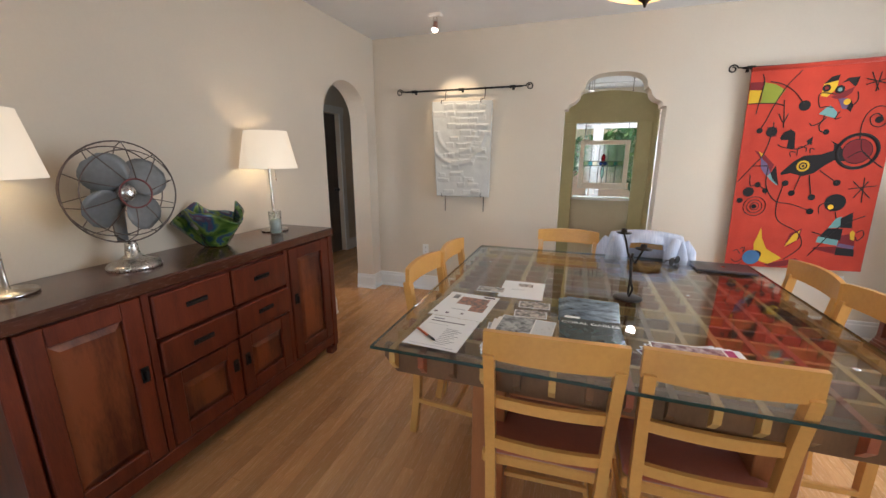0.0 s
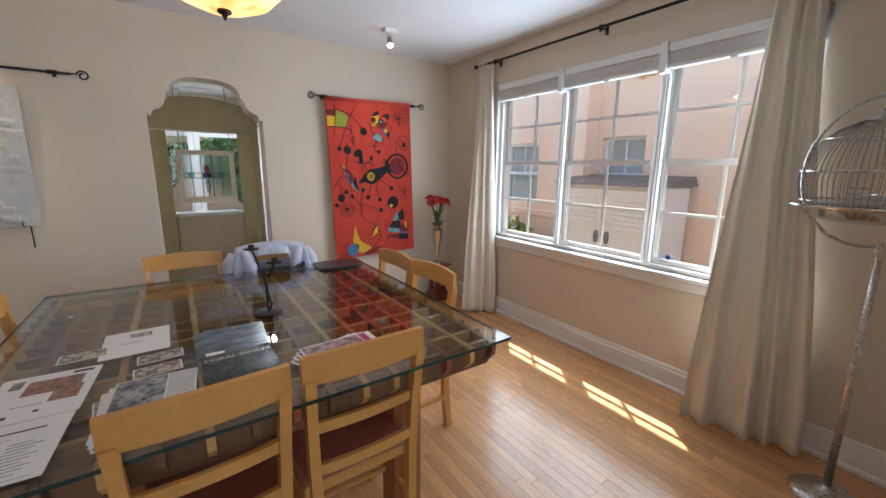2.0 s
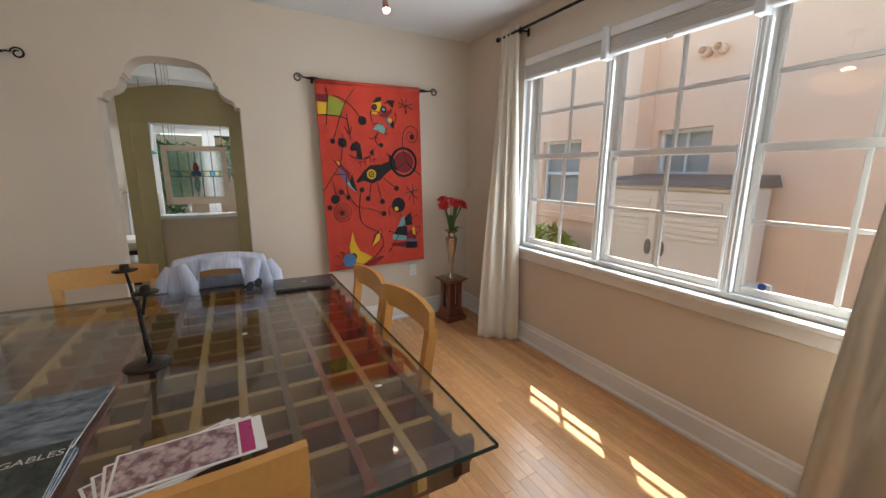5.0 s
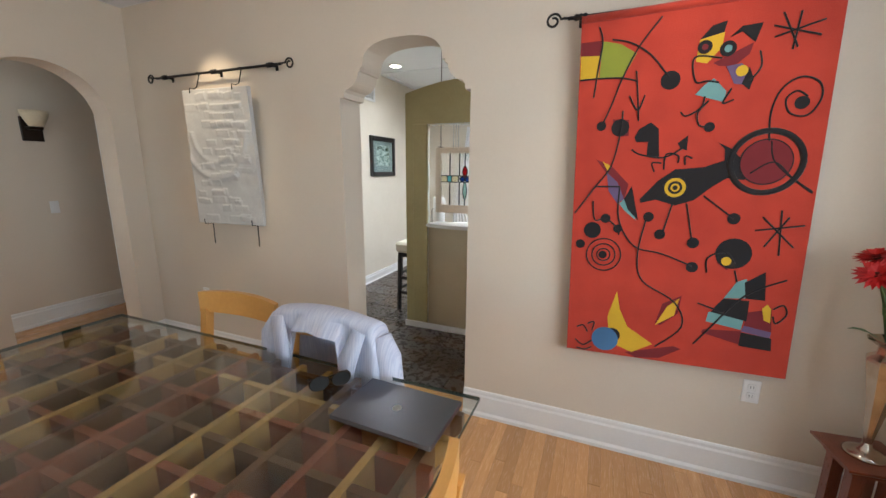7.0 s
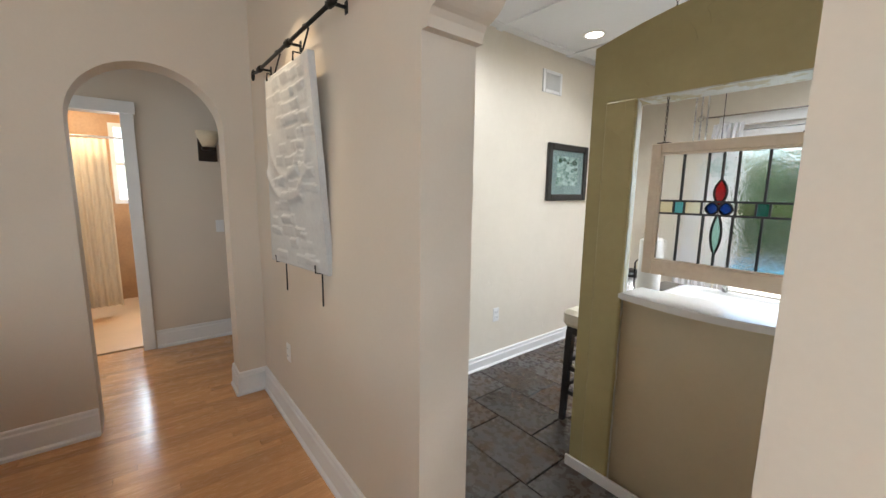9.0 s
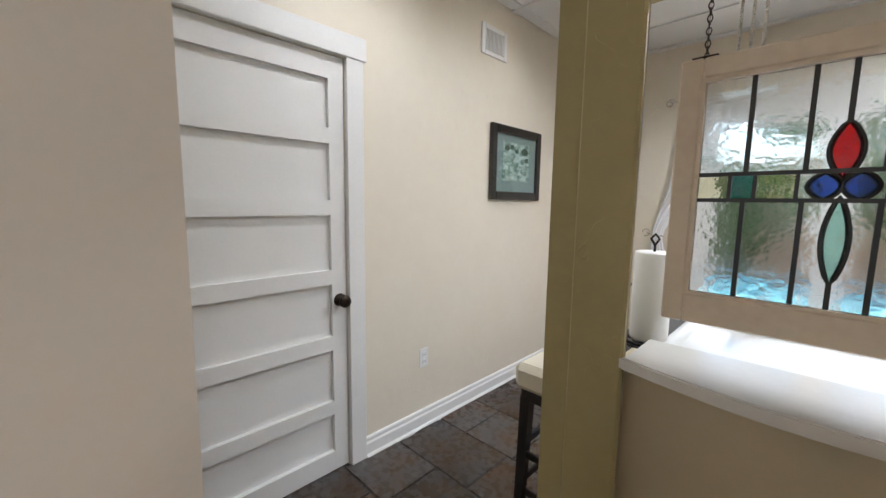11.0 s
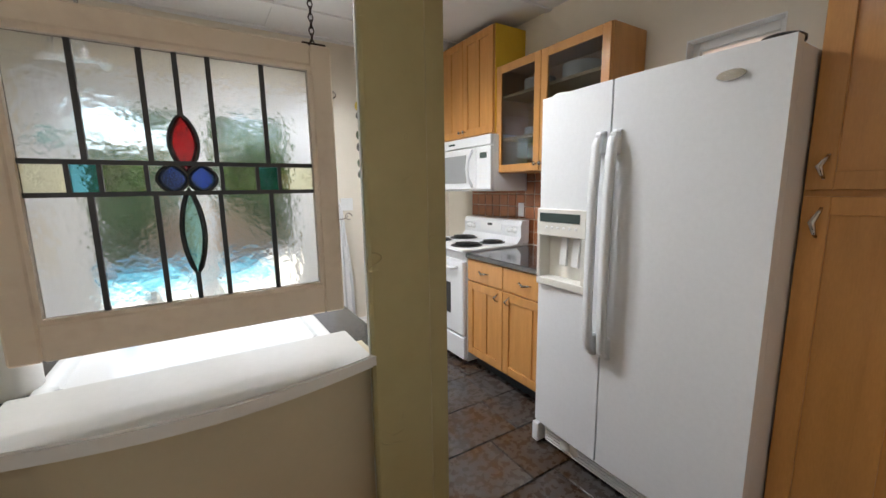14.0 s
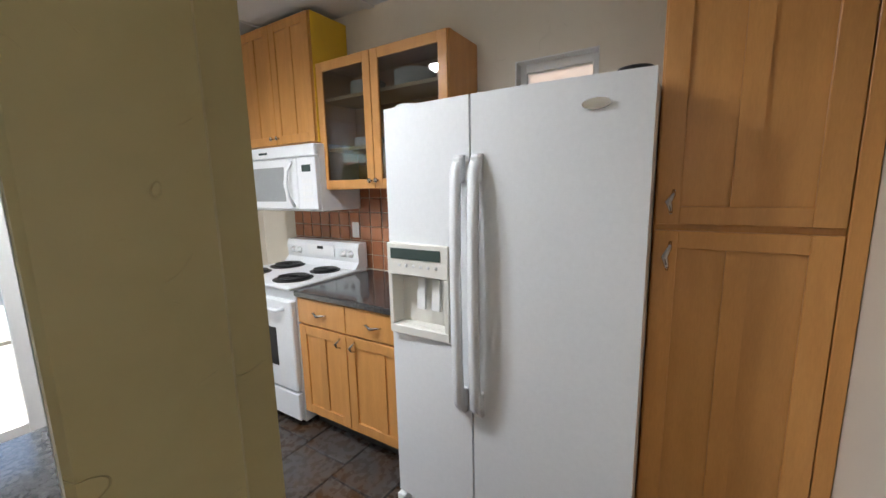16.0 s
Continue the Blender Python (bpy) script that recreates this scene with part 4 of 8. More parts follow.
rings(bm, [rr(0.31, 0.22, 0.02), rr(0.325, 0.235, 0.032), rr(0.32, 0.23, 0.04), rr(0.30, 0.21, 0.042), rr(0.285, 0.195, 0.035), rr(0.265, 0.175, -0.14), rr(0.20, 0.12, -0.155)])
part("basin", bm, CERAMIC, sink)
bm = bmesh.new()
tube(bm, [(-0.12, 0.20, 0.04), (-0.12, 0.20, 0.13), (-0.12, 0.18, 0.16), (-0.12, 0.10, 0.17), (-0.12, 0.04, 0.15)], 0.014, 12)
part("tap", bm, STEEL, sink, "brushed steel tap")
towel = thing("paper_towel_holder", (-0.255, 5.37, 0.907), "white paper towel roll on a wire stand", "paper towel", size=(1.06, 1.06, 1.06))
bm = bmesh.new()
lathe(bm, [(0.052, 0.012), (0.055, 0.02), (0.055, 0.285), (0.052, 0.29), (0.02, 0.29)], 28)
part("roll", bm, PAPER, towel)
bm = bmesh.new()
tube(bm, [(0.07 * math.cos(a), 0.07 * math.sin(a), 0.006) for a in [2 * math.pi * i / 24 for i in range(24)]], 0.004, 6, closed_path=True)
tube(bm, [(0, 0, 0.004), (0, 0, 0.31), (0.012, 0, 0.33), (0.0, 0, 0.345), (-0.012, 0, 0.33), (0, 0, 0.31)], 0.004, 6)
tube(bm, [(-0.07, 0, 0.006), (-0.075, 0, 0.16), (-0.06, 0, 0.18)], 0.004, 6)
part("stand", bm, IRON, towel)

# bar stool
stool = thing("bar_stool", (-0.47, 5.43, 0.014), "bar stool with black wooden legs and a cream leather seat", "stool")
LEATHER = surface("cream_leather", (0.70, 0.65, 0.53), (0.66, 0.61, 0.49), 0.5, scale=20, fine=160, bump=0.15)
BLACKWOOD = surface("black_stained_wood", (0.018, 0.015, 0.013), (0.012, 0.010, 0.009), 0.4, fine=60, bump=0.05)
for sx in (-1, 1):
    for sy in (-1, 1):
        bm = bmesh.new()
        rings(bm, [[(sx * o - r, sy * o - r, z), (sx * o + r, sy * o - r, z), (sx * o + r, sy * o + r, z), (sx * o - r, sy * o + r, z)] for z, o, r in ((0, 0.185, 0.016), (0.60, 0.17, 0.021))], smooth=False)
        part("leg", bm, BLACKWOOD, stool)
for z in (0.18, 0.34):
    for s in (-1, 1):
        part("stretcher", boxes(((-0.17, s * 0.178 - 0.008, z), (0.17, s * 0.178 + 0.008, z + 0.03)), bevel=0.003), BLACKWOOD, stool)
        part("stretcher", boxes(((s * 0.178 - 0.008, -0.17, z + 0.04), (s * 0.178 + 0.008, 0.17, z + 0.07)), bevel=0.003), BLACKWOOD, stool)
part("seat_frame", boxes(((-0.19, -0.19, 0.58), (0.19, 0.19, 0.625)), bevel=0.004), BLACKWOOD, stool)
part("seat", boxes(((-0.215, -0.215, 0.626), (0.215, 0.215, 0.735)), bevel=0.025), LEATHER, stool, "cream leather padded seat")

# interior panel door
door = tagged(new("door_1"), "white six-panel shaker door, closed", "door", "", "structure")
x0, x1 = KW - 0.055, KW - 0.006
stile = 0.08
part("leaf", boxes(((x0, D0 + 0.004, 0.02), (x1 - 0.022, D1 - 0.004, DZ - 0.004))), TRIM, door)
bm = boxes(((x1 - 0.022, D0 + 0.004, 0.02), (x1, D0 + stile, DZ - 0.004)), ((x1 - 0.022, D1 - stile, 0.02), (x1, D1 - 0.004, DZ - 0.004)))
part("stiles", bm, TRIM, door)
zr = [0.02, 0.35, 0.68, 1.005, 1.335, 1.66, DZ - 0.004]
for i, z in enumerate(zr):
    h = 0.070 if 0 < i < 6 else 0.10
    a, b = (z, z + h) if i == 0 else (z - h, z) if i == 6 else (z - h / 2, z + h / 2)
    part("rail", boxes(((x1 - 0.022, D0 + stile, a), (x1, D1 - stile, b))), TRIM, door)
bm = bmesh.new()
lathe(bm, [(0.032, 0), (0.032, 0.006), (0.013, 0.010), (0.012, 0.03), (0.026, 0.04), (0.030, 0.052), (0.026, 0.062), (0.010, 0.066)], 20)
k = part("door_knob", bm, BRONZE, door, "dark bronze knob")
k.matrix_local = pose(x1, D1 - 0.04, 0.89, 0, 90, 0)


def outlet(at, normal, switch=0, label="white duplex wall outlet"):
    """Cover plate on a wall; normal is one of +x, -y and so on."""
    turn = {"-y": 0, "+x": 90, "+y": 180, "-x": -90}[normal]
    o = thing("wall_switch" if switch else "wall_outlet", at, label, "switch" if switch else "outlet", turn=turn)
    w = 0.035 + 0.023 * max(switch - 1, 0)
    part("plate", boxes(((-w, -0.006, -0.058), (w, 0, 0.058)), bevel=0.003), TRIM, o)
    if switch:
        for i in range(switch):
            cx = (i - (switch - 1) / 2) * 0.046
            part("toggle", boxes(((cx - 0.016, -0.010, -0.032), (cx + 0.016, -0.006, 0.032)), bevel=0.002), TRIM, o)
    else:
        for z in (-0.022, 0.022):
            s = part("socket", boxes(((-0.016, -0.009, z - 0.016), (0.016, -0.006, z + 0.016)), bevel=0.003), TRIM, o)
            part("slot", boxes(((-0.007, -0.0096, z - 0.006), (-0.005, -0.009, z + 0.006)), ((0.005, -0.0096, z - 0.006), (0.007, -0.009, z + 0.006))), BLACK_PL, s)


outlet((-1.675, NORTH, 0.47), "-y")
outlet((1.97, NORTH, 0.475), "-y")
outlet((KW, 5.49, 0.443), "+x")
outlet((1.7, SOUTH, 0.40), "+y")
outlet((1.06, BACK, 1.205), "+y", 4, "white four-gang switch plate")
outlet((1.33, KN, 1.24), "-y", 2, "white double switch plate")
outlet((HW, 3.82, 1.10), "+x", 1, "single white switch plate on the hall wall")

# framed picture and vent on the kitchen wall
FRAME_B = surface("black_lacquer_frame", (0.02, 0.016, 0.014), (0.012, 0.010, 0.009), 0.3, bump=0.05, coat=0.3)
MATB = surface("sage_mount_board", (0.28, 0.36, 0.35), (0.25, 0.33, 0.32), 0.7, bump=0.05)
PRINT = surface("landscape_print", (0.62, 0.74, 0.70), (0.06, 0.17, 0.12), 0.4, scale=14, fine=60, stretch=(1, 1, 2.2), bump=0.0, contrast=(0.4, 0.58))
pic = thing("framed_picture", (KW, 6.375, 1.39), "small green landscape print in a wide black frame", "picture")
py, ph, fw = 0.307, 0.508, 0.058
part("frame", boxes(((0, -py, 0), (0.03, -py + fw, ph)), ((0, py - fw, 0), (0.03, py, ph)), ((0, -py + fw, 0), (0.03, py - fw, fw)), ((0, -py + fw, ph - fw), (0.03, py - fw, ph)), bevel=0.006), FRAME_B, pic)
part("mount", boxes(((0.004, -py + fw, fw), (0.012, py - fw, ph - fw))), MATB, pic)
part("print", boxes(((0.012, -0.165, 0.135), (0.015, 0.165, 0.40))), PRINT, pic)
for k, (y, z, r) in enumerate(((-0.12, 0.36, 0.03), (-0.06, 0.37, 0.025), (0.10, 0.35, 0.04), (0.0, 0.345, 0.022), (0.13, 0.29, 0.025))):
    bm = bmesh.new()
    prism(bm, arc(y, z, r, r * 0.7, 0, 360, 10)[:-1], "x", 0.0152, 0.0164)
    part("painted_tree", bm, surface("print_green", (0.03, 0.09, 0.05), (0.02, 0.06, 0.03), 0.5, bump=0.0) if k == 0 else bpy.data.materials["print_green"], pic)
part("glazing", boxes(((0.018, -py + fw, fw), (0.020, py - fw, ph - fw))), WINGLASS, pic)
vent = thing("wall_vent", (KW, 6.09, 2.305), "white louvred wall vent", "vent", size=(1, 0.95, 0.92))
part("frame", boxes(((0, -0.14, 0), (0.012, -0.105, 0.20)), ((0, 0.105, 0), (0.012, 0.14, 0.20)), ((0, -0.105, 0), (0.012, 0.105, 0.03)), ((0, -0.105, 0.17), (0.012, 0.105, 0.20)), bevel=0.003), TRIM, vent)
part("backing", boxes(((0.0005, -0.105, 0.03), (0.002, 0.105, 0.17))), GREY_PL, vent)
for i in range(14):
    y = -0.098 + i * 0.015
    part("slat", boxes(((0.003, y - 0.003, 0.03), (0.010, y + 0.003, 0.17))), TRIM, vent)

# trash bin
bin_ = thing("trash_bin", (-1.33, 7.42, 0.014), "tall brushed steel trash bin with a black lid", "bin")
bm = bmesh.new()
lathe(bm, [(0.13, 0), (0.135, 0.01), (0.135, 0.56)], 28)
part("body", bm, STEEL, bin_)
bm = bmesh.new()
lathe(bm, [(0.139, 0.561), (0.139, 0.595), (0.11, 0.62), (0.03, 0.628)], 28)
part("lid", bm, BLACK_PL, bin_)


# refrigerator
def fridge():
    f = thing("refrigerator", (1.578, 5.037, 0.014), "white side-by-side refrigerator with an ice and water dispenser", "refrigerator", size=(1.055, 1.055, 1.055))
    y0, y1, ys, h = -0.452, 0.437, 0.066, 1.685
    part("body", boxes(((0.075, y0 + 0.004, 0.02), (0.78, y1 - 0.004, h - 0.005)), bevel=0.008), WHITE_PL, f)

    def leaf(a, b, holes=None):
        bm = bmesh.new()
        n = 12
        zs = (0.115, h)
        cut = holes

        def fx(y):
            u = (y - y0) / (y1 - y0) * 2 - 1
            return 0.0 + 0.022 * u * u

        ysplit = [a + (b - a) * i / n for i in range(n + 1)]
        if cut is None:
            loops = [[(fx(y), y, zs[0]), (fx(y), y, zs[1]), (0.068, y, zs[1]), (0.068, y, zs[0])] for y in ysplit]
            rings(bm, loops, smooth=False)
            return bm
        ca, cb, cz0, cz1 = cut
        for sa, sb, za, zb in ((a, b, zs[0], cz0), (a, b, cz1, zs[1]), (a, ca, cz0, cz1), (cb, b, cz0, cz1)):
            k = max(int(n * (sb - sa) / (b - a)), 2)
            rings(bm, [[(fx(y), y, za), (fx(y), y, zb), (0.068, y, zb), (0.068, y, za)] for y in [sa + (sb - sa) * i / k for i in range(k + 1)]], smooth=False)
        return bm

    dz0, dz1 = 0.84, 1.195
    d1 = part("door", leaf(y0, ys - 0.004), WHITE_PL, f)
    d2 = part("door", leaf(ys + 0.004, y1, (ys + 0.10, y1 - 0.02, dz0 + 0.03, dz1 - 0.11)), WHITE_PL, f)
    for dd, y in ((d1, ys - 0.03), (d2, ys + 0.035)):
        bm = bmesh.new()
        pts = [(-0.005, y, 0.60), (-0.035, y, 0.64), (-0.045, y, 0.80), (-0.047, y, 1.04), (-0.045, y, 1.27), (-0.035, y, 1.45), (-0.005, y, 1.50)]
        loops = []
        for (x, yy, z) in pts:
            loops.append([(x - 0.011, yy - 0.015, z), (x - 0.011, yy + 0.015, z), (x + 0.010, yy + 0.017, z), (x + 0.010, yy - 0.017, z)])
        rings(bm, loops)
        part("handle", bm, WHITE_PL, dd)
        for za in (0.605, 1.41):
            part("handle_mount", boxes(((-0.03, y - 0.016, za), (0.01, y + 0.016, za + 0.085)), bevel=0.006), WHITE_PL, dd)
    a, b = ys + 0.088, y1 - 0.010
    xs = 0.004
    disp = part("dispenser", boxes(((xs - 0.012, a, dz1 - 0.12), (xs + 0.02, b, dz1)), ((xs - 0.010, a, dz0), (xs + 0.02, b, dz0 + 0.035)), ((xs - 0.010, a, dz0 + 0.035), (xs + 0.02, a + 0.02, dz1 - 0.12)),
                                   ((xs - 0.010, b - 0.02, dz0 + 0.035), (xs + 0.02, b, dz1 - 0.12)), bevel=0.003), BEIGE_PL, d2, "putty plastic ice and water dispenser")
    part("display", boxes(((xs - 0.0145, a + 0.03, dz1 - 0.058), (xs - 0.0125, b - 0.02, dz1 - 0.018))), GREY_PL, f, "dark green dispenser display")
    for i in range(6):
        y = a + 0.05 + i * (b - a - 0.11) / 5
        bm = bmesh.new()
        lathe(bm, [(0.006, 0), (0.006, 0.003), (0.003, 0.004)], 10)
        k = part("dispenser_button", bm, GREY_PL if i == 7 else TRIM, f)
        k.matrix_local = pose(xs - 0.0121, y, dz1 - 0.082, 0, -90, 0)
    part("niche", boxes(((0.020, a + 0.012, dz0 + 0.032), (0.067, a + 0.02, dz1 - 0.12)), ((0.020, b - 0.02, dz0 + 0.032), (0.067, b - 0.012, dz1 - 0.12)), ((0.062, a + 0.02, dz0 + 0.036), (0.067, b - 0.02, dz1 - 0.12)),
                       ((0.022, a + 0.02, dz0 + 0.028), (0.062, b - 0.02, dz0 + 0.036))), BEIGE_PL, f)
    for y in (a + 0.075, a + 0.14):
        bm = bmesh.new()
        hexa(bm, [(0.02, y - 0.018, dz0 + 0.105), (0.02, y + 0.018, dz0 + 0.105), (0.03, y + 0.018, dz0 + 0.10), (0.03, y - 0.018, dz0 + 0.10)], [(0.03, y - 0.015, dz1 - 0.122), (0.03, y + 0.015, dz1 - 0.122), (0.04, y + 0.015, dz1 - 0.122), (0.04, y - 0.015, dz1 - 0.122)])
        part("paddle", bm, TRIM, f)
    bm = bmesh.new()
    prism(bm, arc(-0.313, h - 0.075, 0.038, 0.015, 0, 360, 24)[:-1], "x", 0.004, 0.012)
    part("emblem", bm, NICKEL, d1, "oval satin badge")
    # slots are not cut: thin dark strips stand for their shade
    for k in range(4):
        part("grille_dark_strip", boxes(((0.0475, y0 + 0.10, 0.030 + k * 0.019), (0.0495, y1 - 0.09, 0.038 + k * 0.019))), GREY_PL, f, "dark strip standing for the shade of a toe grille slot")
    bm = bmesh.new()
    lathe(bm, [(0.028, 0), (0.030, 0.006), (0.026, 0.012), (0.006, 0.014), (0.0, 0.014)], 22)
    part("filter_knob", bm, BEIGE_PL, f, "cream round filter cap").matrix_local = pose(0.0475, ys + 0.14, 0.062, 0, -90, 0)
    part("kick_grille", boxes(((0.05, y0 + 0.04, 0.015), (0.075, y1 - 0.04, 0.108)), bevel=0.003), TRIM, f)
    for i in range(5):
        part("grille_slat", boxes(((0.036, y0 + 0.05, 0.022 + i * 0.016), (0.05, y1 - 0.06, 0.030 + i * 0.016)), bevel=0.002), TRIM, f)
    for y in (y0 + 0.02, y1 - 0.02):
        bm = bmesh.new()
        box(bm, (0.0, y - 0.02, 0.01), (0.07, y + 0.02, 0.11), 0.01, 2)
        part("foot_cover", bm, WHITE_PL, f)
    bm = bmesh.new()
    lathe(bm, [(0.028, 0), (0.028, 0.008), (0.015, 0.012), (0.0, 0.012)], 20)
    k = part("filter_cap", bm, BEIGE_PL, f)
    k.matrix_local = pose(0.036, 0.25, 0.06, 0, -90, 0)
    for y in (y0 + 0.06, y1 - 0.06):
        bm = bmesh.new()
        lathe(bm, [(0.055, h + 0.0), (0.055, h + 0.012), (0.045, h + 0.02), (0.02, h + 0.022)], 20, (0.10, y, 0))
        part("hinge_cover", bm, BLACK_PL if y < 0 else TRIM, f)


fridge()


def shaker(s, name, x, y0, y1, z0, z1, rail=0.06, mid=True, glassy=False, handle=None, knob=None):
    """Shaker door on a front facing -x, in the thing's own frame."""
    t = 0.02
    d = part(name, boxes(((x - t, y0, z0), (x, y0 + rail, z1)), ((x - t, y1 - rail, z0), (x, y1, z1)), ((x - t, y0 + rail, z0), (x, y1 - rail, z0 + rail)), ((x - t, y0 + rail, z1 - rail), (x, y1 - rail, z1)), bevel=0.002), CAB, s)
    yc = (y0 + y1) / 2
    if glassy:
        part("pane", boxes(((x - 0.011, y0 + rail, z0 + rail), (x - 0.008, y1 - rail, z1 - rail))), CABGLASS, d)
    else:
        part("panel", boxes(((x - 0.010, y0 + rail, z0 + rail), (x - 0.004, y1 - rail, z1 - rail))), CAB, d)
        if mid:
            part("mid_stile", boxes(((x - t + 0.001, yc - 0.024, z0 + rail), (x - 0.010, yc + 0.024, z1 - rail))), CAB, d)
    if knob:
        bm = bmesh.new()
        ky, kz = knob
        lathe(bm, [(0.006, 0), (0.005, 0.012), (0.013, 0.02), (0.012, 0.028), (0.004, 0.032)], 12)
        k = part("knob", bm, NICKEL, d)
        k.matrix_local = pose(x - t, ky, kz, 0, -90, 0)
    if handle:
        hy, za, zb = handle
        bm = bmesh.new()
        tube(bm, [(x - t, hy, za), (x - t - 0.022, hy, za + 0.012), (x - t - 0.028, hy + 0.006, (za + zb) / 2), (x - t - 0.018, hy - 0.004, zb - 0.012), (x - t, hy - 0.004, zb)], [0.004, 0.005, 0.008, 0.005, 0.004], 8)
        part("handle", bm, NICKEL, d, "satin nickel pull")
    return d


# pantry beside the refrigerator
pantry = thing("pantry_cabinet", (1.805, 4.328, 0.014), "tall honey maple pantry cabinet with shaker doors", "cabinet", size=(1, 1.2, 1))
part("body", boxes(((0.0, -0.213, 0.0), (0.66, 0.195, 2.50)), bevel=0.002), CAB, pantry)
part("filler", boxes(((-0.018, -0.213, 0.10), (0.0, -0.178, 2.44)), bevel=0.002), CAB, pantry)
shaker(pantry, "door", 0.0, -0.175, 0.19, 0.10, 1.325, 0.055, True, False, (0.155, 1.20, 1.29))
shaker(pantry, "door", 0.0, -0.175, 0.19, 1.345, 2.44, 0.055, True, False, (0.155, 1.38, 1.45))

# base cabinet, worktop, stove
BX = 1.82
base = thing("base_cabinet", (BX, 5.967, 0.014), "honey maple base cabinet with two drawers over two doors", "cabinet", size=(1.05, 1.04, 1.03))
part("body", boxes(((0.0, -0.44, 0.10), (0.585, 0.42, 0.83)), bevel=0.002), CAB, base)
part("toe_kick", boxes(((0.07, -0.44, 0.0), (0.585, 0.42, 0.10))), BLACK_PL, base)
for y0, y1, hy in ((-0.435, 0.035, -0.02), (0.04, 0.415, 0.085)):
    a = max(y0, -0.36)
    shaker(base, "door", 0.0, y0, y1, 0.12, 0.665, 0.055, True, False, (hy, 0.585, 0.64))
    dr = part("drawer", boxes(((-0.02, y0, 0.675), (0.0, y1, 0.825)), bevel=0.003), CAB, base)
    yc = (a + y1) / 2
    bm = bmesh.new()
    tube(bm, [(-0.02, yc - 0.05, 0.75), (-0.038, yc - 0.035, 0.752), (-0.046, yc, 0.745), (-0.038, yc + 0.03, 0.758), (-0.03, yc + 0.055, 0.752)], [0.004, 0.006, 0.008, 0.006, 0.003], 8)
    part("handle", bm, NICKEL, dr, "satin nickel leaf pull")
worktop = thing("kitchen_worktop", (BX, 5.967, 0.870), "polished dark granite worktop beside the stove", "worktop", size=(1.05, 1.04, 1.03))
part("slab", boxes(((-0.035, -0.44, 0.0), (0.598, 0.425, 0.035)), bevel=0.006), GRANITE, worktop)


def stove():
    s = thing("stove", (1.775, 6.805, 0.014), "white electric range with black coil burners", "stove", size=(1.05, 1.03, 1.03))
    w = 0.38
    part("body", boxes(((0.03, -w + 0.002, 0.03), (0.62, w, 0.86)), bevel=0.004), WHITE_PL, s)
    part("cooktop", boxes(((-0.012, -w, 0.862), (0.62, w, 0.886)), bevel=0.008), WHITE_PL, s)
    d = part("oven_door", boxes(((-0.01, -w + 0.004, 0.24), (0.03, w - 0.004, 0.80)), bevel=0.008), WHITE_PL, s)
    part("oven_window", boxes(((-0.013, -0.22, 0.38), (-0.0105, 0.22, 0.62))), BLACK_PL, d)
    bm = bmesh.new()
    tube(bm, [(-0.01, -0.31, 0.75), (-0.05, -0.30, 0.75), (-0.05, 0.30, 0.75), (-0.01, 0.31, 0.75)], 0.011, 10)
    part("handle", bm, WHITE_PL, d)
    part("drawer", boxes(((-0.006, -w + 0.004, 0.05), (0.03, w - 0.004, 0.225)), bevel=0.008), WHITE_PL, s)
    bm = bmesh.new()
    prism(bm, [(0.50, 0.886), (0.54, 0.93), (0.535, 1.02), (0.55, 1.06), (0.62, 1.065), (0.62, 0.886)], "y", -w, w)
    bg = part("backguard", bm, WHITE_PL, s)
    part("panel", boxes(((0.531, -0.15, 0.955), (0.5365, 0.13, 1.035)), bevel=0.001), TRIM, bg)
    part("clock", boxes(((0.528, -0.035, 1.005), (0.5315, 0.025, 1.025))), BLACK_PL, bg)
    for y in (-0.31, -0.245, 0.235, 0.30):
        bm = bmesh.new()
        lathe(bm, [(0.026, 0), (0.025, 0.006), (0.019, 0.010), (0.017, 0.028), (0.010, 0.031)], 18)
        k = part("knob", bm, TRIM, bg)
        k.matrix_local = pose(0.538, y, 0.985, 0, -90, 0)
    for x, y, r in ((0.15, -0.20, 0.105), (0.40, -0.20, 0.085), (0.15, 0.20, 0.085), (0.40, 0.20, 0.105)):
        b = part("burner", lathe(bmesh.new(), [(r + 0.015, 0), (r + 0.016, 0.003), (r + 0.006, 0.003), (r * 0.4, -0.001)], 28, (x, y, 0.887)), BLACK_PL, s, "black coil burner in its drip pan")
        bm = bmesh.new()
        n = 90
        tube(bm, [(x + (0.02 + (r - 0.02) * i / n) * math.cos(i * 0.30), y + (0.02 + (r - 0.02) * i / n) * math.sin(i * 0.30), 0.897) for i in range(n + 1)], 0.0055, 6)
        part("coil", bm, BLACK_PL, b)


stove()

mw = thing("microwave", (2.06, 6.84, 1.35), "white over-the-range microwave with a curved handle", "microwave", size=(1.05, 1.05, 1.09))
part("body", boxes(((0.03, -0.36, 0.0), (0.365, 0.36, 0.395)), bevel=0.004), WHITE_PL, mw)
part("vent_strip", boxes(((0.0, -0.36, 0.325), (0.03, 0.36, 0.395)), bevel=0.006), WHITE_PL, mw)
d = part("door", boxes(((0.0, -0.185, 0.012), (0.03, 0.36, 0.318)), bevel=0.006), WHITE_PL, mw)
part("window", boxes(((-0.002, -0.06, 0.06), (0.0, 0.31, 0.27))), surface("grey_mesh_window", (0.35, 0.36, 0.36), (0.30, 0.31, 0.31), 0.25, fine=300, bump=0.0), d)
bm = bmesh.new()
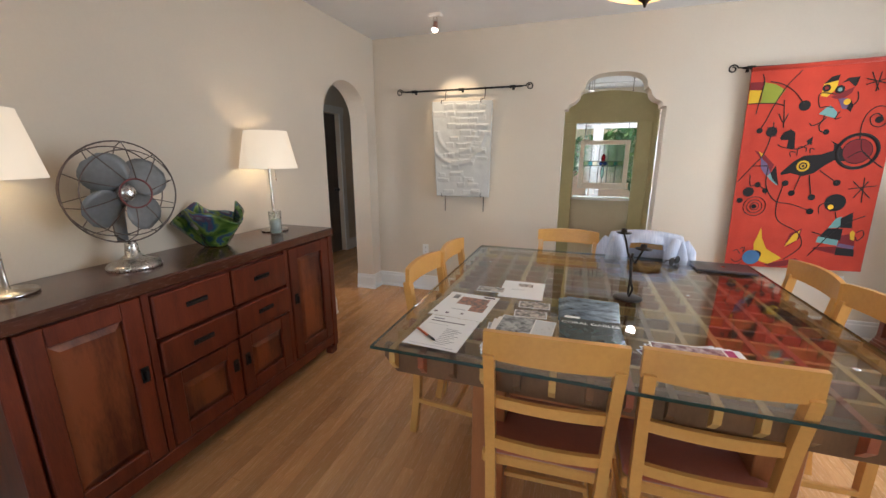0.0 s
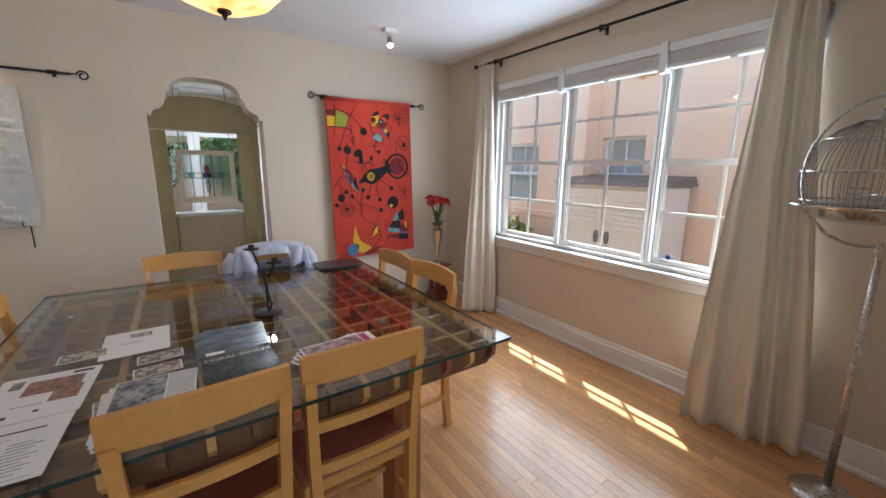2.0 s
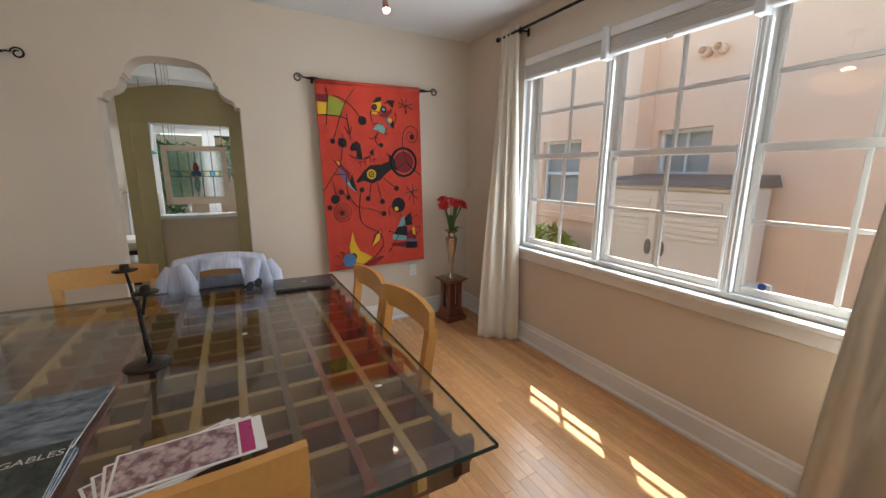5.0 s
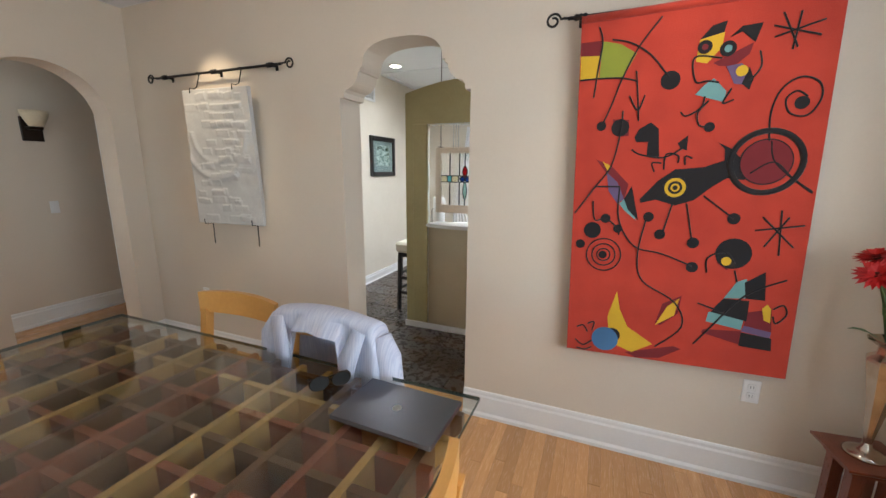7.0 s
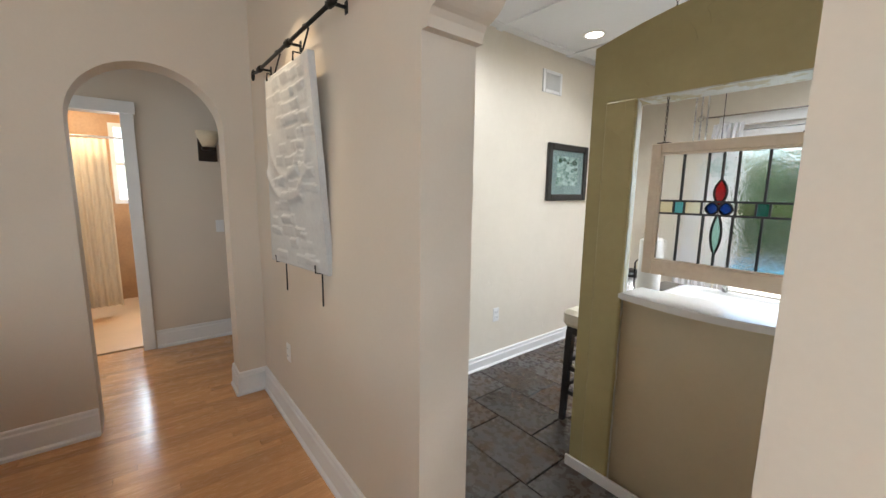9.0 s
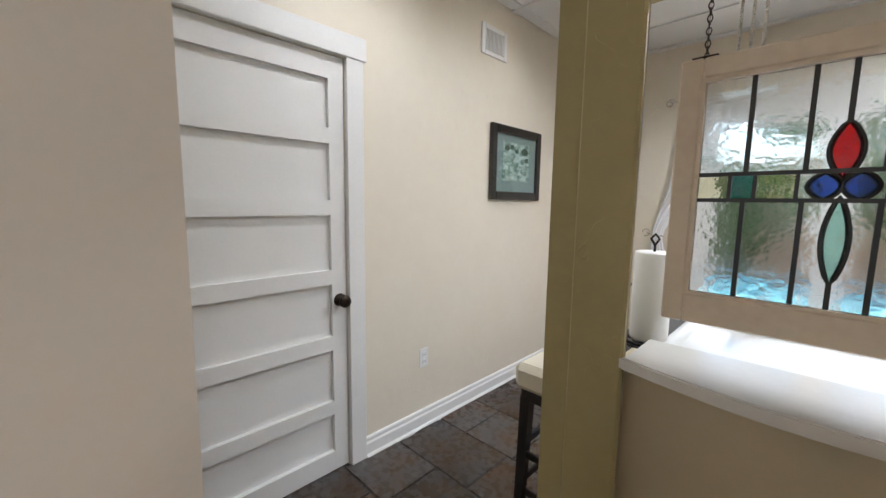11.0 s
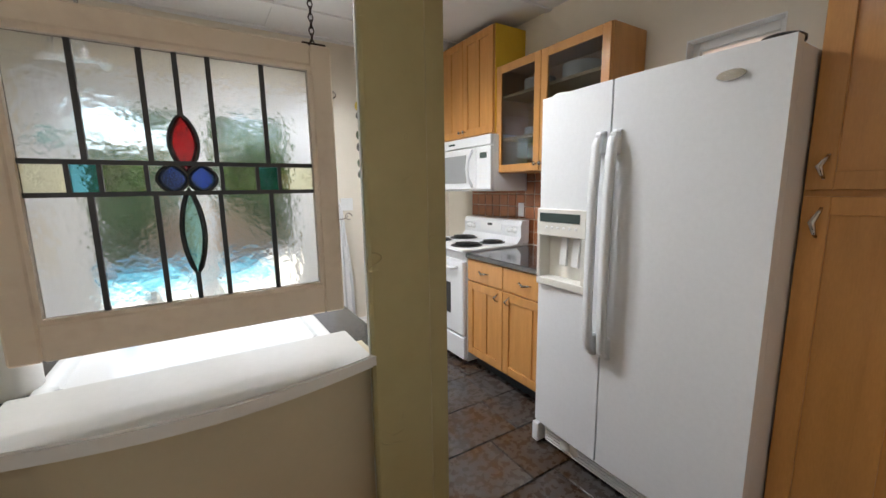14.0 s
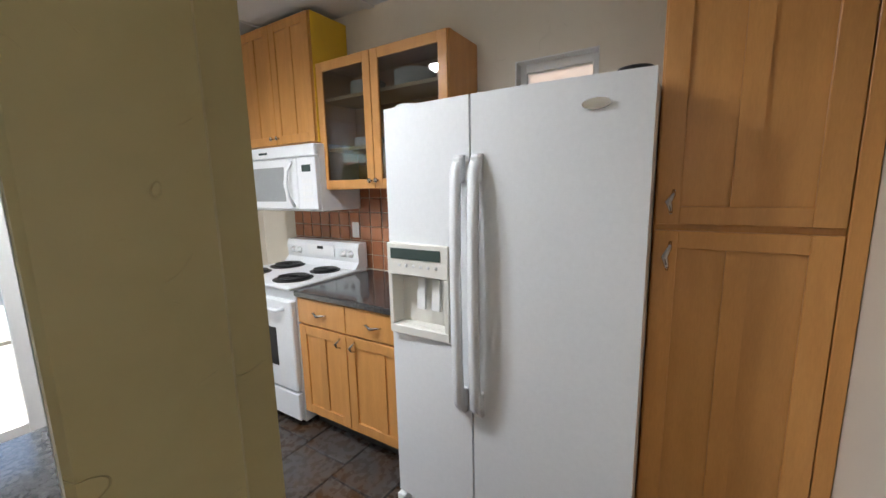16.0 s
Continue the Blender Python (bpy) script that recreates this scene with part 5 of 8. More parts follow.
tube(bm, [(0.0, -0.14, 0.03), (-0.035, -0.13, 0.09), (-0.045, -0.125, 0.165), (-0.035, -0.13, 0.24), (0.0, -0.14, 0.30)], 0.012, 8)
part("handle", bm, WHITE_PL, d)
cp = part("control_panel", boxes(((0.0, -0.36, 0.012), (0.03, -0.19, 0.318)), bevel=0.004), WHITE_PL, mw)
part("display", boxes(((-0.002, -0.315, 0.235), (0.0, -0.235, 0.275))), GREY_PL, cp)
for r in range(4):
    for c in range(3):
        part("button", boxes(((-0.0015, -0.32 + c * 0.032, 0.06 + r * 0.036), (0.0, -0.295 + c * 0.032, 0.082 + r * 0.036))), TRIM, cp)
part("badge", boxes(((-0.0015, 0.10, 0.352), (0.0, 0.19, 0.366))), GREY_PL, mw)

# upper cabinets
up = thing("wall_cabinet", (2.16, 6.925, 1.798), "honey maple wall cabinet over the microwave with a yellow side", "cabinet", "kitchen wall cabinets", size=(0.98, 1.05, 1.09))
part("body", boxes(((0.0, -0.37, 0.0), (0.31, 0.40, 0.73))), CAB, up)
part("side", boxes(((0.002, -0.375, 0.0), (0.31, -0.37, 0.73))), YELLOW, up, "yellow cabinet side")
shaker(up, "door", 0.0, -0.365, 0.01, 0.005, 0.725, 0.055, True, False, None, (-0.015, 0.045))
shaker(up, "door", 0.0, 0.015, 0.395, 0.005, 0.725, 0.055, True, False, None, (0.045, 0.045))
gc = thing("glazed_cabinet", (2.16, 6.01, 1.487), "honey maple wall cabinet with glass doors, stacked with white plates", "cabinet", "kitchen wall cabinets", size=(0.96, 1.097, 1.10))
a, b, hh, dp = -0.44, 0.445, 0.71, 0.315
part("body", boxes(((0.0, a, 0.0), (dp, b, 0.02)), ((0.0, a, hh - 0.02), (dp, b, hh)), ((0.0, a, 0.02), (dp, a + 0.02, hh - 0.02)), ((0.0, b - 0.02, 0.02), (dp, b, hh - 0.02)), ((dp - 0.008, a + 0.02, 0.02), (dp, b - 0.02, hh - 0.02))), CAB, gc)
for z in (0.22, 0.50):
    part("shelf", boxes(((0.02, a + 0.021, z), (dp - 0.009, b - 0.021, z + 0.018))), CAB_IN, gc)
shaker(gc, "door", 0.0, a + 0.004, 0.03, 0.004, hh - 0.004, 0.05, False, True, None, (0.01, 0.045))
shaker(gc, "door", 0.0, 0.035, b - 0.004, 0.004, hh - 0.004, 0.05, False, True, None, (0.055, 0.045))


def plate_stack(at, count, r):
    s = thing("plate_stack", at, "stack of white dinner plates on a cabinet shelf", "plates", "stacked plates")
    for i in range(count):
        bm = bmesh.new()
        lathe(bm, [(r * 0.55, 0), (r * 0.6, 0.002), (r, 0.012), (r, 0.014), (r * 0.6, 0.005), (0.0, 0.004)], 24, (0, 0, i * 0.0085))
        part("plate", bm, CERAMIC, s)


plate_stack((2.315, 6.22, 1.487 + 0.571), 9, 0.11)
plate_stack((2.315, 5.855, 1.487 + 0.571), 10, 0.122)
plate_stack((2.315, 6.22, 1.487 + 0.263), 6, 0.105)
plate_stack((2.315, 5.855, 1.487 + 0.263), 5, 0.105)
CLEARG = glass("drinking_glass", (0.93, 0.95, 0.95))
for x, y in ((2.255, 5.725), (2.275, 5.81), (2.255, 5.90), (2.295, 5.985), (2.255, 5.64)):
    g = thing("drinking_glass", (x, y, 1.487 + 0.263 + (0.057 if abs(y - 5.855) < 0.12 else 0)), "clear drinking glass on a cabinet shelf", "glass", "glasses in the cabinet")
    bm = bmesh.new()
    lathe(bm, [(0.022, 0), (0.026, 0.004), (0.032, 0.11), (0.030, 0.11), (0.024, 0.008), (0.0, 0.008)], 18)
    part("bowl", bm, CLEARG, g)

# terracotta splashback tiles
splash = tagged(new("splashback"), "glazed terracotta splashback tiles", "tiles", "", "structure")
TERRA = surface("glazed_terracotta", (0.40, 0.16, 0.075), (0.32, 0.12, 0.055), 0.22, scale=7, fine=50, bump=0.1, rand=0.12)
tile_me = None
for j in range(6):
    for i in range(16):
        y, z = 5.55 + i * 0.106, 0.91 + j * 0.103
        if tile_me is None:
            bm = bmesh.new()
            box(bm, (-0.008, -0.0495, -0.0495), (0, 0.0495, 0.0495), 0.003)
            o = part("tile", bm, TERRA, splash)
            tile_me = o.data
        else:
            o = new("tile", tile_me)
            o.parent = splash
        o.location = (KE - 0.002, y + 0.05, z + 0.05)
outlet((KE - 0.011, 5.93, 1.19), "-x")
outlet((KE - 0.011, 6.54, 1.19), "-x", 1, "white switch plate on the tiles")

# small high window
hw_ = tagged(new("window_2"), "small white high window", "window", "", "structure")
part("window_frame", boxes(((KE + 0.06, V0, VZ0), (KE + 0.12, V0 + 0.04, VZ1)), ((KE + 0.06, V1 - 0.04, VZ0), (KE + 0.12, V1, VZ1)), ((KE + 0.06, V0 + 0.04, VZ0), (KE + 0.12, V1 - 0.04, VZ0 + 0.04)), ((KE + 0.06, V0 + 0.04, VZ1 - 0.05), (KE + 0.12, V1 - 0.04, VZ1)), bevel=0.003), TRIM, hw_)
part("pane", boxes(((KE + 0.085, V0 + 0.04, VZ0 + 0.04), (KE + 0.09, V1 - 0.04, VZ1 - 0.05))), seeded_glass("frosted_glass", (0.97, 0.98, 0.98), 0.6, 60, 0.3), hw_).visible_shadow = False
part("reveal", boxes(((KE - 0.004, V0, VZ0 + 0.0), (KE + 0.06, V0 + 0.006, VZ1)), ((KE - 0.004, V1 - 0.006, VZ0), (KE + 0.06, V1, VZ1)), ((KE - 0.004, V0 + 0.006, VZ1 - 0.006), (KE + 0.06, V1 - 0.006, VZ1))), TRIM, hw_)

# glazed garden doors
gd = tagged(new("door_2"), "white glazed garden doors", "door", "", "structure")
n = 2
for i in range(n):
    a, b = G0 + 0.03 + (G1 - G0 - 0.06) * i / n, G0 + 0.03 + (G1 - G0 - 0.06) * (i + 1) / n
    y0, y1 = KN + 0.06, KN + 0.10
    lf = part("leaf", boxes(((a + 0.002, y0, 0.03), (a + 0.085, y1, GZ - 0.04)), ((b - 0.085, y0, 0.03), (b - 0.002, y1, GZ - 0.04)), ((a + 0.085, y0, 0.03), (b - 0.085, y1, 0.14)), ((a + 0.085, y0, GZ - 0.13), (b - 0.085, y1, GZ - 0.04)), bevel=0.004), TRIM, gd)
    part("pane", boxes(((a + 0.085, y0 + 0.018, 0.14), (b - 0.085, y0 + 0.023, GZ - 0.13))), WINGLASS, lf).visible_shadow = False
part("door_frame", boxes(((G0, KN + 0.04, 0), (G0 + 0.03, KN + 0.16, GZ)), ((G1 - 0.03, KN + 0.04, 0), (G1, KN + 0.16, GZ)), ((G0 + 0.03, KN + 0.04, GZ - 0.035), (G1 - 0.03, KN + 0.16, GZ)), ((G0 + 0.03, KN + 0.04, 0), (G1 - 0.03, KN + 0.16, 0.025))), TRIM, gd)
solid("trim_garden_door", boxes(((G0 - 0.09, KN - 0.018, 0.014), (G0, KN, GZ + 0.09)), ((G1, KN - 0.018, 0.014), (G1 + 0.09, KN, GZ + 0.09)), ((G0, KN - 0.018, GZ), (G1, KN, GZ + 0.09)), bevel=0.003), TRIM, "white door casing")
# ---- wall hangings ----


def scroll(bm, x, z, s, r, n=22):
    """Iron scroll that curls out of a rod end; s is +1 or -1 along x."""
    pts = [(x, 0, z), (x + s * 0.03, 0, z + 0.004)]
    cx, cz = x + s * 0.075, z - 0.004
    for i in range(n + 1):
        a = math.pi * 0.95 - i / n * math.pi * 2.6
        q = r * (1 - 0.62 * i / n)
        pts.append((cx + s * q * math.cos(a), 0, cz + q * math.sin(a)))
    return tube(bm, pts, 0.0055, 7)


def wall_rod(x0, x1, y, z, wall, label, knots):
    o = thing("hanging_rod", ((x0 + x1) / 2, y, z), label, "rod", "wrought iron wall rods")
    h = (x1 - x0) / 2
    bm = bmesh.new()
    tube(bm, [(-h + 0.09, 0, 0), (h - 0.09, 0, 0)], 0.0085, 8)
    part("pole", bm, IRON, o)
    for s in (-1, 1):
        part("scroll", scroll(bmesh.new(), s * (h - 0.10), 0, s, 0.034), IRON, o)
    for k in knots:
        bm = bmesh.new()
        lathe(bm, [(0.009, -0.03), (0.016, -0.02), (0.012, -0.008), (0.017, 0.0), (0.012, 0.008), (0.016, 0.02), (0.009, 0.03)], 10)
        q = part("knot", bm, IRON, o)
        q.matrix_local = pose(k, 0, 0, 0, 90, 0)
        part("bracket", boxes(((k - 0.005, 0.006, -0.005), (k + 0.005, wall - y, 0.005)), ((k - 0.011, wall - y - 0.004, -0.022), (k + 0.011, wall - y, 0.022))), IRON, o)
    return o


wall_rod(-1.945, -0.58, 3.80, 2.12, NORTH, "black wrought iron rod with scrolled ends above the relief", (-0.50, 0.0, 0.50))
wall_rod(0.946, 2.184, 3.785, 2.159, NORTH, "black wrought iron rod with scrolled ends holding the tapestry", (-0.475, 0.475))

# plaster relief panel
RELIEF = surface("white_plaster_relief", (0.60, 0.60, 0.58), (0.50, 0.50, 0.49), 0.7, scale=5, fine=60, bump=0.4, depth=0.002)
relief = thing("relief_panel", (-1.223, 3.815, 1.085), "white abstract plaster relief panel hung from iron hooks", "relief")
rw, rh, nx, nz = 0.308, 0.915, 100, 150
rng = random.Random(5)
slabs = [(rng.uniform(-0.30, 0.20), 0.03 + 0.058 * rng.randrange(15) + rng.uniform(-0.01, 0.01), rng.uniform(0.06, 0.17), rng.uniform(0.03, 0.05), rng.uniform(0.004, 0.011), rng.uniform(-0.08, 0.08)) for _ in range(64)]


def height(x, z):
    h = 0.0
    for sx, sz, w, d, e, tilt in slabs:
        zz = z - sz - tilt * (x - sx)
        if sx < x < sx + w and 0 < zz < d:
            h += e * min(1.0, (x - sx) / 0.008) * (0.35 + 0.65 * zz / d)
    r = math.hypot(x + 0.06, (z - 0.64) * 0.95)
    if z < 0.64:
        h += 0.014 * math.exp(-((r - 0.30) / 0.022) ** 2) + 0.008 * math.exp(-((r - 0.20) / 0.02) ** 2)
    edge = min(1.0, (rw - abs(x)) / 0.012, z / 0.012, (rh - z) / 0.012)
    return (min(h, 0.015) + 0.002 * noise.noise(Vector((x * 14, z * 14, 1)))) * max(edge, 0.0)


bm = bmesh.new()
grid = [[bm.verts.new((-rw + 2 * rw * i / nx, -0.006 - height(-rw + 2 * rw * i / nx, rh * j / nz), rh * j / nz)) for i in range(nx + 1)] for j in range(nz + 1)]
for j in range(nz):
    for i in range(nx):
        bm.faces.new((grid[j][i], grid[j][i + 1], grid[j + 1][i + 1], grid[j + 1][i])).smooth = True
border = [grid[0][i] for i in range(nx + 1)] + [grid[j][nx] for j in range(1, nz + 1)] + [grid[nz][i] for i in range(nx - 1, -1, -1)] + [grid[j][0] for j in range(nz - 1, 0, -1)]
back = [bm.verts.new((v.co.x, 0.022, v.co.z)) for v in border]
for i in range(len(border)):
    j = (i + 1) % len(border)
    bm.faces.new((border[j], border[i], back[i], back[j]))
bm.faces.new(back)
# the panel hangs a little twisted: its foot rests on the wall at one side only
for v in bm.verts:
    u, q = (v.co.x + rw) / (2 * rw), v.co.z / rh
    low = Vector((-0.277 + 0.528 * u, -0.065 + 0.10 * u, 0.0 - 0.01 * u))
    high = Vector((-0.337 + 0.615 * u, -0.040 + 0.005 * u, 0.928 - 0.007 * u))
    v.co = low.lerp(high, q) + Vector((0, v.co.y, 0))
part("plaster", bm, RELIEF, relief)
for x in (-0.20, 0.20):
    bm = bmesh.new()
    tube(bm, [(x, -0.027, 1.035), (x, -0.015, 1.046), (x, -0.004, 1.03), (x, -0.03, 0.945), (x - 0.03, -0.03, 0.935), (x - 0.03, -0.062, 0.935), (x - 0.03, -0.064, 0.90)], 0.004, 6)
    part("hook", bm, IRON, relief)
    bm = bmesh.new()
    tube(bm, [(x - 0.03, -0.062 + 0.15 * (x + 0.2), 0.03), (x - 0.03, -0.06 + 0.15 * (x + 0.2), -0.006), (x, -0.02 + 0.1 * (x + 0.2), -0.008), (x, -0.02 + 0.1 * (x + 0.2), -0.16)], 0.004, 6)
    part("lower_hook", bm, IRON, relief)

# tapestry
WOOL = surface("red_wool", (0.54, 0.050, 0.026), (0.45, 0.038, 0.020), 0.95, scale=7, fine=260, bump=0.8, depth=0.02, sheen=0.25, fine_amt=0.2, detail=2.0)
DYES = {k: surface(k + "_wool", c, None, 0.95, scale=8, fine=260, bump=0.5, depth=0.002, sheen=0.2) for k, c in
        {"maroon": (0.19, 0.016, 0.022), "yellow": (0.68, 0.42, 0.025), "green": (0.26, 0.30, 0.035), "teal": (0.16, 0.34, 0.34), "purple": (0.15, 0.10, 0.20),
         "black": (0.012, 0.010, 0.012), "blue": (0.06, 0.17, 0.34)}.items()}
TAP_W, TAP_H = 0.885, 1.495
tapestry = thing("tapestry", (1.14, 3.778, 0.572), "red wool tapestry with abstract black and coloured shapes", "tapestry")
tapestry.matrix_world = pose(1.14, 3.778, 0.572, 0, -1.6, 0) @ Matrix.Diagonal((1.034, 1, 1.055, 1))
part("cloth", boxes(((0, 0, 0), (TAP_W, 0.008, TAP_H)), bevel=0.002), WOOL, tapestry)
bm = bmesh.new()
tube(bm, [(0.0, 0.004, TAP_H - 0.006), (TAP_W, 0.004, TAP_H - 0.006)], 0.017, 10)
part("rod_sleeve", bm, WOOL, tapestry)
layer = [0]


def lift():
    """Each motif lies a little above the one before it."""
    layer[0] += 1
    return -0.0012 - 0.00006 * layer[0]


def patch(dye, outline):
    bm = bmesh.new()
    d = lift()
    prism(bm, [(u, TAP_H - v) for u, v in outline], "y", d, d + 0.001)
    part("motif", bm, DYES[dye], tapestry)


def disc(dye, u, v, r):
    patch(dye.rstrip("c") if dye.endswith("c") and dye != "c" else dye, arc(u, v, r, r, 0, 360, 20)[:-1])


def stitch(path, w=0.0036):
    """Smooth sewn line through the points."""
    p = [Vector((u, v)) for u, v in path]
    q = []
    for i in range(len(p) - 1):
        a, b, c, d = p[max(i - 1, 0)], p[i], p[i + 1], p[min(i + 2, len(p) - 1)]
        for k in range(5):
            t = k / 5
            q.append(0.5 * (2 * b + (c - a) * t + (2 * a - 5 * b + 4 * c - d) * t * t + (3 * b - a - 3 * c + d) * t ** 3))
    q.append(p[-1])
    bm = bmesh.new()
    tube(bm, [(v.x, -0.003, TAP_H - v.y) for v in q], w, 5)
    part("stitch", bm, DYES["black"], tapestry)


def ring(u, v, r, w):
    bm = bmesh.new()
    tube(bm, [(x, -0.003, TAP_H - y) for x, y in arc(u, v, r, r, 0, 360, 36)[:-1]], w, 5, closed_path=True)
    part("stitch", bm, DYES["black"], tapestry)


patch("maroon", [(0.002, 0.096), (0.085, 0.097), (0.082, 0.156), (0.003, 0.15)])
patch("maroon", [(0.501, 0.231), (0.627, 0.172), (0.617, 0.211), (0.572, 0.249), (0.522, 0.244)])
patch("maroon", [(0.542, 0.245), (0.577, 0.306), (0.611, 0.315), (0.622, 0.259)])
patch("maroon", [(0.147, 0.418), (0.213, 0.423), (0.216, 0.489), (0.177, 0.492)])
patch("maroon", [(0.09, 0.584), (0.154, 0.612), (0.23, 0.694), (0.215, 0.758), (0.166, 0.684)])
patch("maroon", [(0.382, 1.312), (0.405, 1.219), (0.477, 1.174), (0.469, 1.258), (0.402, 1.321)])
patch("maroon", [(0.724, 1.221), (0.802, 1.2), (0.812, 1.298), (0.715, 1.281)])
patch("maroon", [(0.571, 1.316), (0.708, 1.307), (0.713, 1.368), (0.563, 1.332)])
patch("maroon", [(0.59, 0.982), (0.615, 0.963), (0.654, 1.0), (0.631, 1.048), (0.593, 1.02)])
patch("maroon", [(0.265, 1.473), (0.465, 1.412), (0.494, 1.422), (0.411, 1.478), (0.315, 1.492)])
patch("yellow", [(0.003, 0.15), (0.082, 0.156), (0.08, 0.247), (0.005, 0.247)])
patch("yellow", [(0.214, 1.179), (0.231, 1.265), (0.269, 1.346), (0.379, 1.416), (0.294, 1.468), (0.194, 1.433), (0.18, 1.307)])
patch("yellow", [(0.441, 0.22), (0.448, 0.141), (0.529, 0.124), (0.525, 0.176), (0.48, 0.23)])
patch("yellow", [(0.383, 1.322), (0.425, 1.229), (0.469, 1.188), (0.455, 1.268)])
patch("yellow", [(0.77, 1.2), (0.786, 1.18), (0.8, 1.2), (0.803, 1.259), (0.78, 1.249)])
patch("yellow", [(0.117, 0.593), (0.154, 0.615), (0.142, 0.639)])
patch("green", [(0.089, 0.1), (0.162, 0.12), (0.225, 0.163), (0.176, 0.254), (0.083, 0.247)])
patch("teal", [(0.509, 0.287), (0.477, 0.311), (0.449, 0.343), (0.55, 0.379), (0.555, 0.338)])
patch("teal", [(0.632, 1.17), (0.671, 1.095), (0.705, 1.079), (0.708, 1.163)])
patch("teal", [(0.583, 1.235), (0.656, 1.229), (0.712, 1.251), (0.707, 1.301), (0.577, 1.279)])
patch("teal", [(0.197, 0.777), (0.232, 0.74), (0.27, 0.851), (0.217, 0.805)])
patch("purple", [(0.137, 0.639), (0.184, 0.685), (0.215, 0.758), (0.188, 0.777), (0.149, 0.721)])
patch("purple", [(0.547, 0.248), (0.596, 0.242), (0.632, 0.284), (0.628, 0.324), (0.577, 0.314)])
patch("purple", [(0.715, 1.281), (0.812, 1.298), (0.809, 1.324), (0.708, 1.307)])
patch("black", [(0.448, 0.141), (0.486, 0.096), (0.534, 0.085), (0.526, 0.124), (0.481, 0.134)])
patch("black", [(0.547, 0.145), (0.584, 0.111), (0.648, 0.108), (0.63, 0.173), (0.586, 0.131)])
patch("black", [(0.622, 0.259), (0.639, 0.3), (0.629, 0.341), (0.602, 0.315)])
patch("black", [(0.239, 0.498), (0.255, 0.464), (0.298, 0.439), (0.33, 0.466), (0.34, 0.579), (0.291, 0.578), (0.293, 0.517), (0.249, 0.516)])
patch("black", [(0.404, 0.528), (0.44, 0.498), (0.44, 0.558), (0.417, 0.549)])
patch("black", [(0.278, 0.758), (0.346, 0.677), (0.405, 0.633), (0.509, 0.626), (0.576, 0.601), (0.573, 0.557), (0.548, 0.531), (0.598, 0.558), (0.651, 0.619), (0.652, 0.68), (0.591, 0.671), (0.542, 0.706), (0.484, 0.76), (0.415, 0.783), (0.342, 0.759), (0.283, 0.773)])
patch("black", [(0.215, 0.758), (0.243, 0.7), (0.279, 0.851), (0.235, 0.805)])
patch("black", [(0.698, 1.095), (0.764, 1.046), (0.776, 1.165), (0.708, 1.163)])
patch("black", [(0.608, 1.204), (0.632, 1.17), (0.723, 1.172), (0.722, 1.261), (0.592, 1.235)])
patch("black", [(0.708, 1.311), (0.815, 1.324), (0.82, 1.379), (0.705, 1.372)])
disc("black", 0.357, 0.28, 0.036)
disc("black", 0.103, 0.443, 0.02)
disc("black", 0.18, 0.454, 0.036)
disc("black", 0.511, 0.47, 0.019)
disc("black", 0.798, 0.4, 0.023)
disc("black", 0.646, 0.977, 0.064)
disc("black", 0.319, 0.833, 0.021)
disc("black", 0.368, 0.908, 0.022)
disc("black", 0.497, 0.939, 0.023)
disc("black", 0.632, 0.833, 0.023)
disc("black", 0.503, 1.044, 0.023)
disc("black", 0.09, 0.899, 0.037)
disc("black", 0.144, 0.844, 0.021)
disc("black", 0.198, 0.889, 0.019)
disc("black", 0.04, 0.965, 0.021)
disc("black", 0.141, 1.011, 0.018)
disc("black", 0.205, 1.395, 0.035)
disc("black", 0.467, 0.17, 0.025)
disc("black", 0.545, 0.185, 0.028)
disc("teal", 0.545, 0.185, 0.013)
disc("bluec", 0.174, 1.419, 0.059)
disc("maroonc", 0.713, 0.611, 0.087)
disc("maroonc", 0.467, 0.17, 0.011)
disc("yellowc", 0.41, 0.708, 0.042)
disc("yellowc", 0.598, 0.27, 0.02)
disc("yellowc", 0.624, 1.01, 0.018)
stitch([(0.073, 0.043), (0.089, 0.1), (0.078, 0.197), (0.064, 0.322)])
stitch([(0.309, 0.037), (0.231, 0.139), (0.176, 0.254), (0.136, 0.367), (0.107, 0.434)])
stitch([(0.127, 0.099), (0.204, 0.122), (0.284, 0.181), (0.348, 0.265)])
stitch([(0.005, 0.247), (0.08, 0.247), (0.176, 0.254), (0.237, 0.273)])
stitch([(0.228, 0.231), (0.239, 0.319), (0.25, 0.43)])
stitch([(0.208, 0.327), (0.243, 0.387), (0.267, 0.329)])
stitch([(0.186, 0.385), (0.184, 0.462), (0.154, 0.612), (0.093, 0.702), (0.008, 0.823)])
stitch([(0.688, 0.163), (0.831, 0.123)])
stitch([(0.706, 0.083), (0.761, 0.206)])
stitch([(0.759, 0.086), (0.746, 0.212)])
stitch([(0.681, 0.124), (0.824, 0.173)])
stitch([(0.708, 0.878), (0.865, 0.854)])
stitch([(0.728, 0.824), (0.84, 0.942)])
stitch([(0.787, 0.797), (0.797, 0.976)])
stitch([(0.814, 0.824), (0.745, 0.943)])
stitch([(0.484, 0.352), (0.475, 0.394), (0.426, 0.422), (0.404, 0.405)])
stitch([(0.499, 0.369), (0.465, 0.413), (0.475, 0.461), (0.511, 0.47)])
stitch([(0.714, 0.534), (0.707, 0.433), (0.728, 0.352), (0.781, 0.31), (0.839, 0.331), (0.853, 0.388), (0.819, 0.445), (0.766, 0.435), (0.748, 0.385), (0.778, 0.357), (0.812, 0.379)])
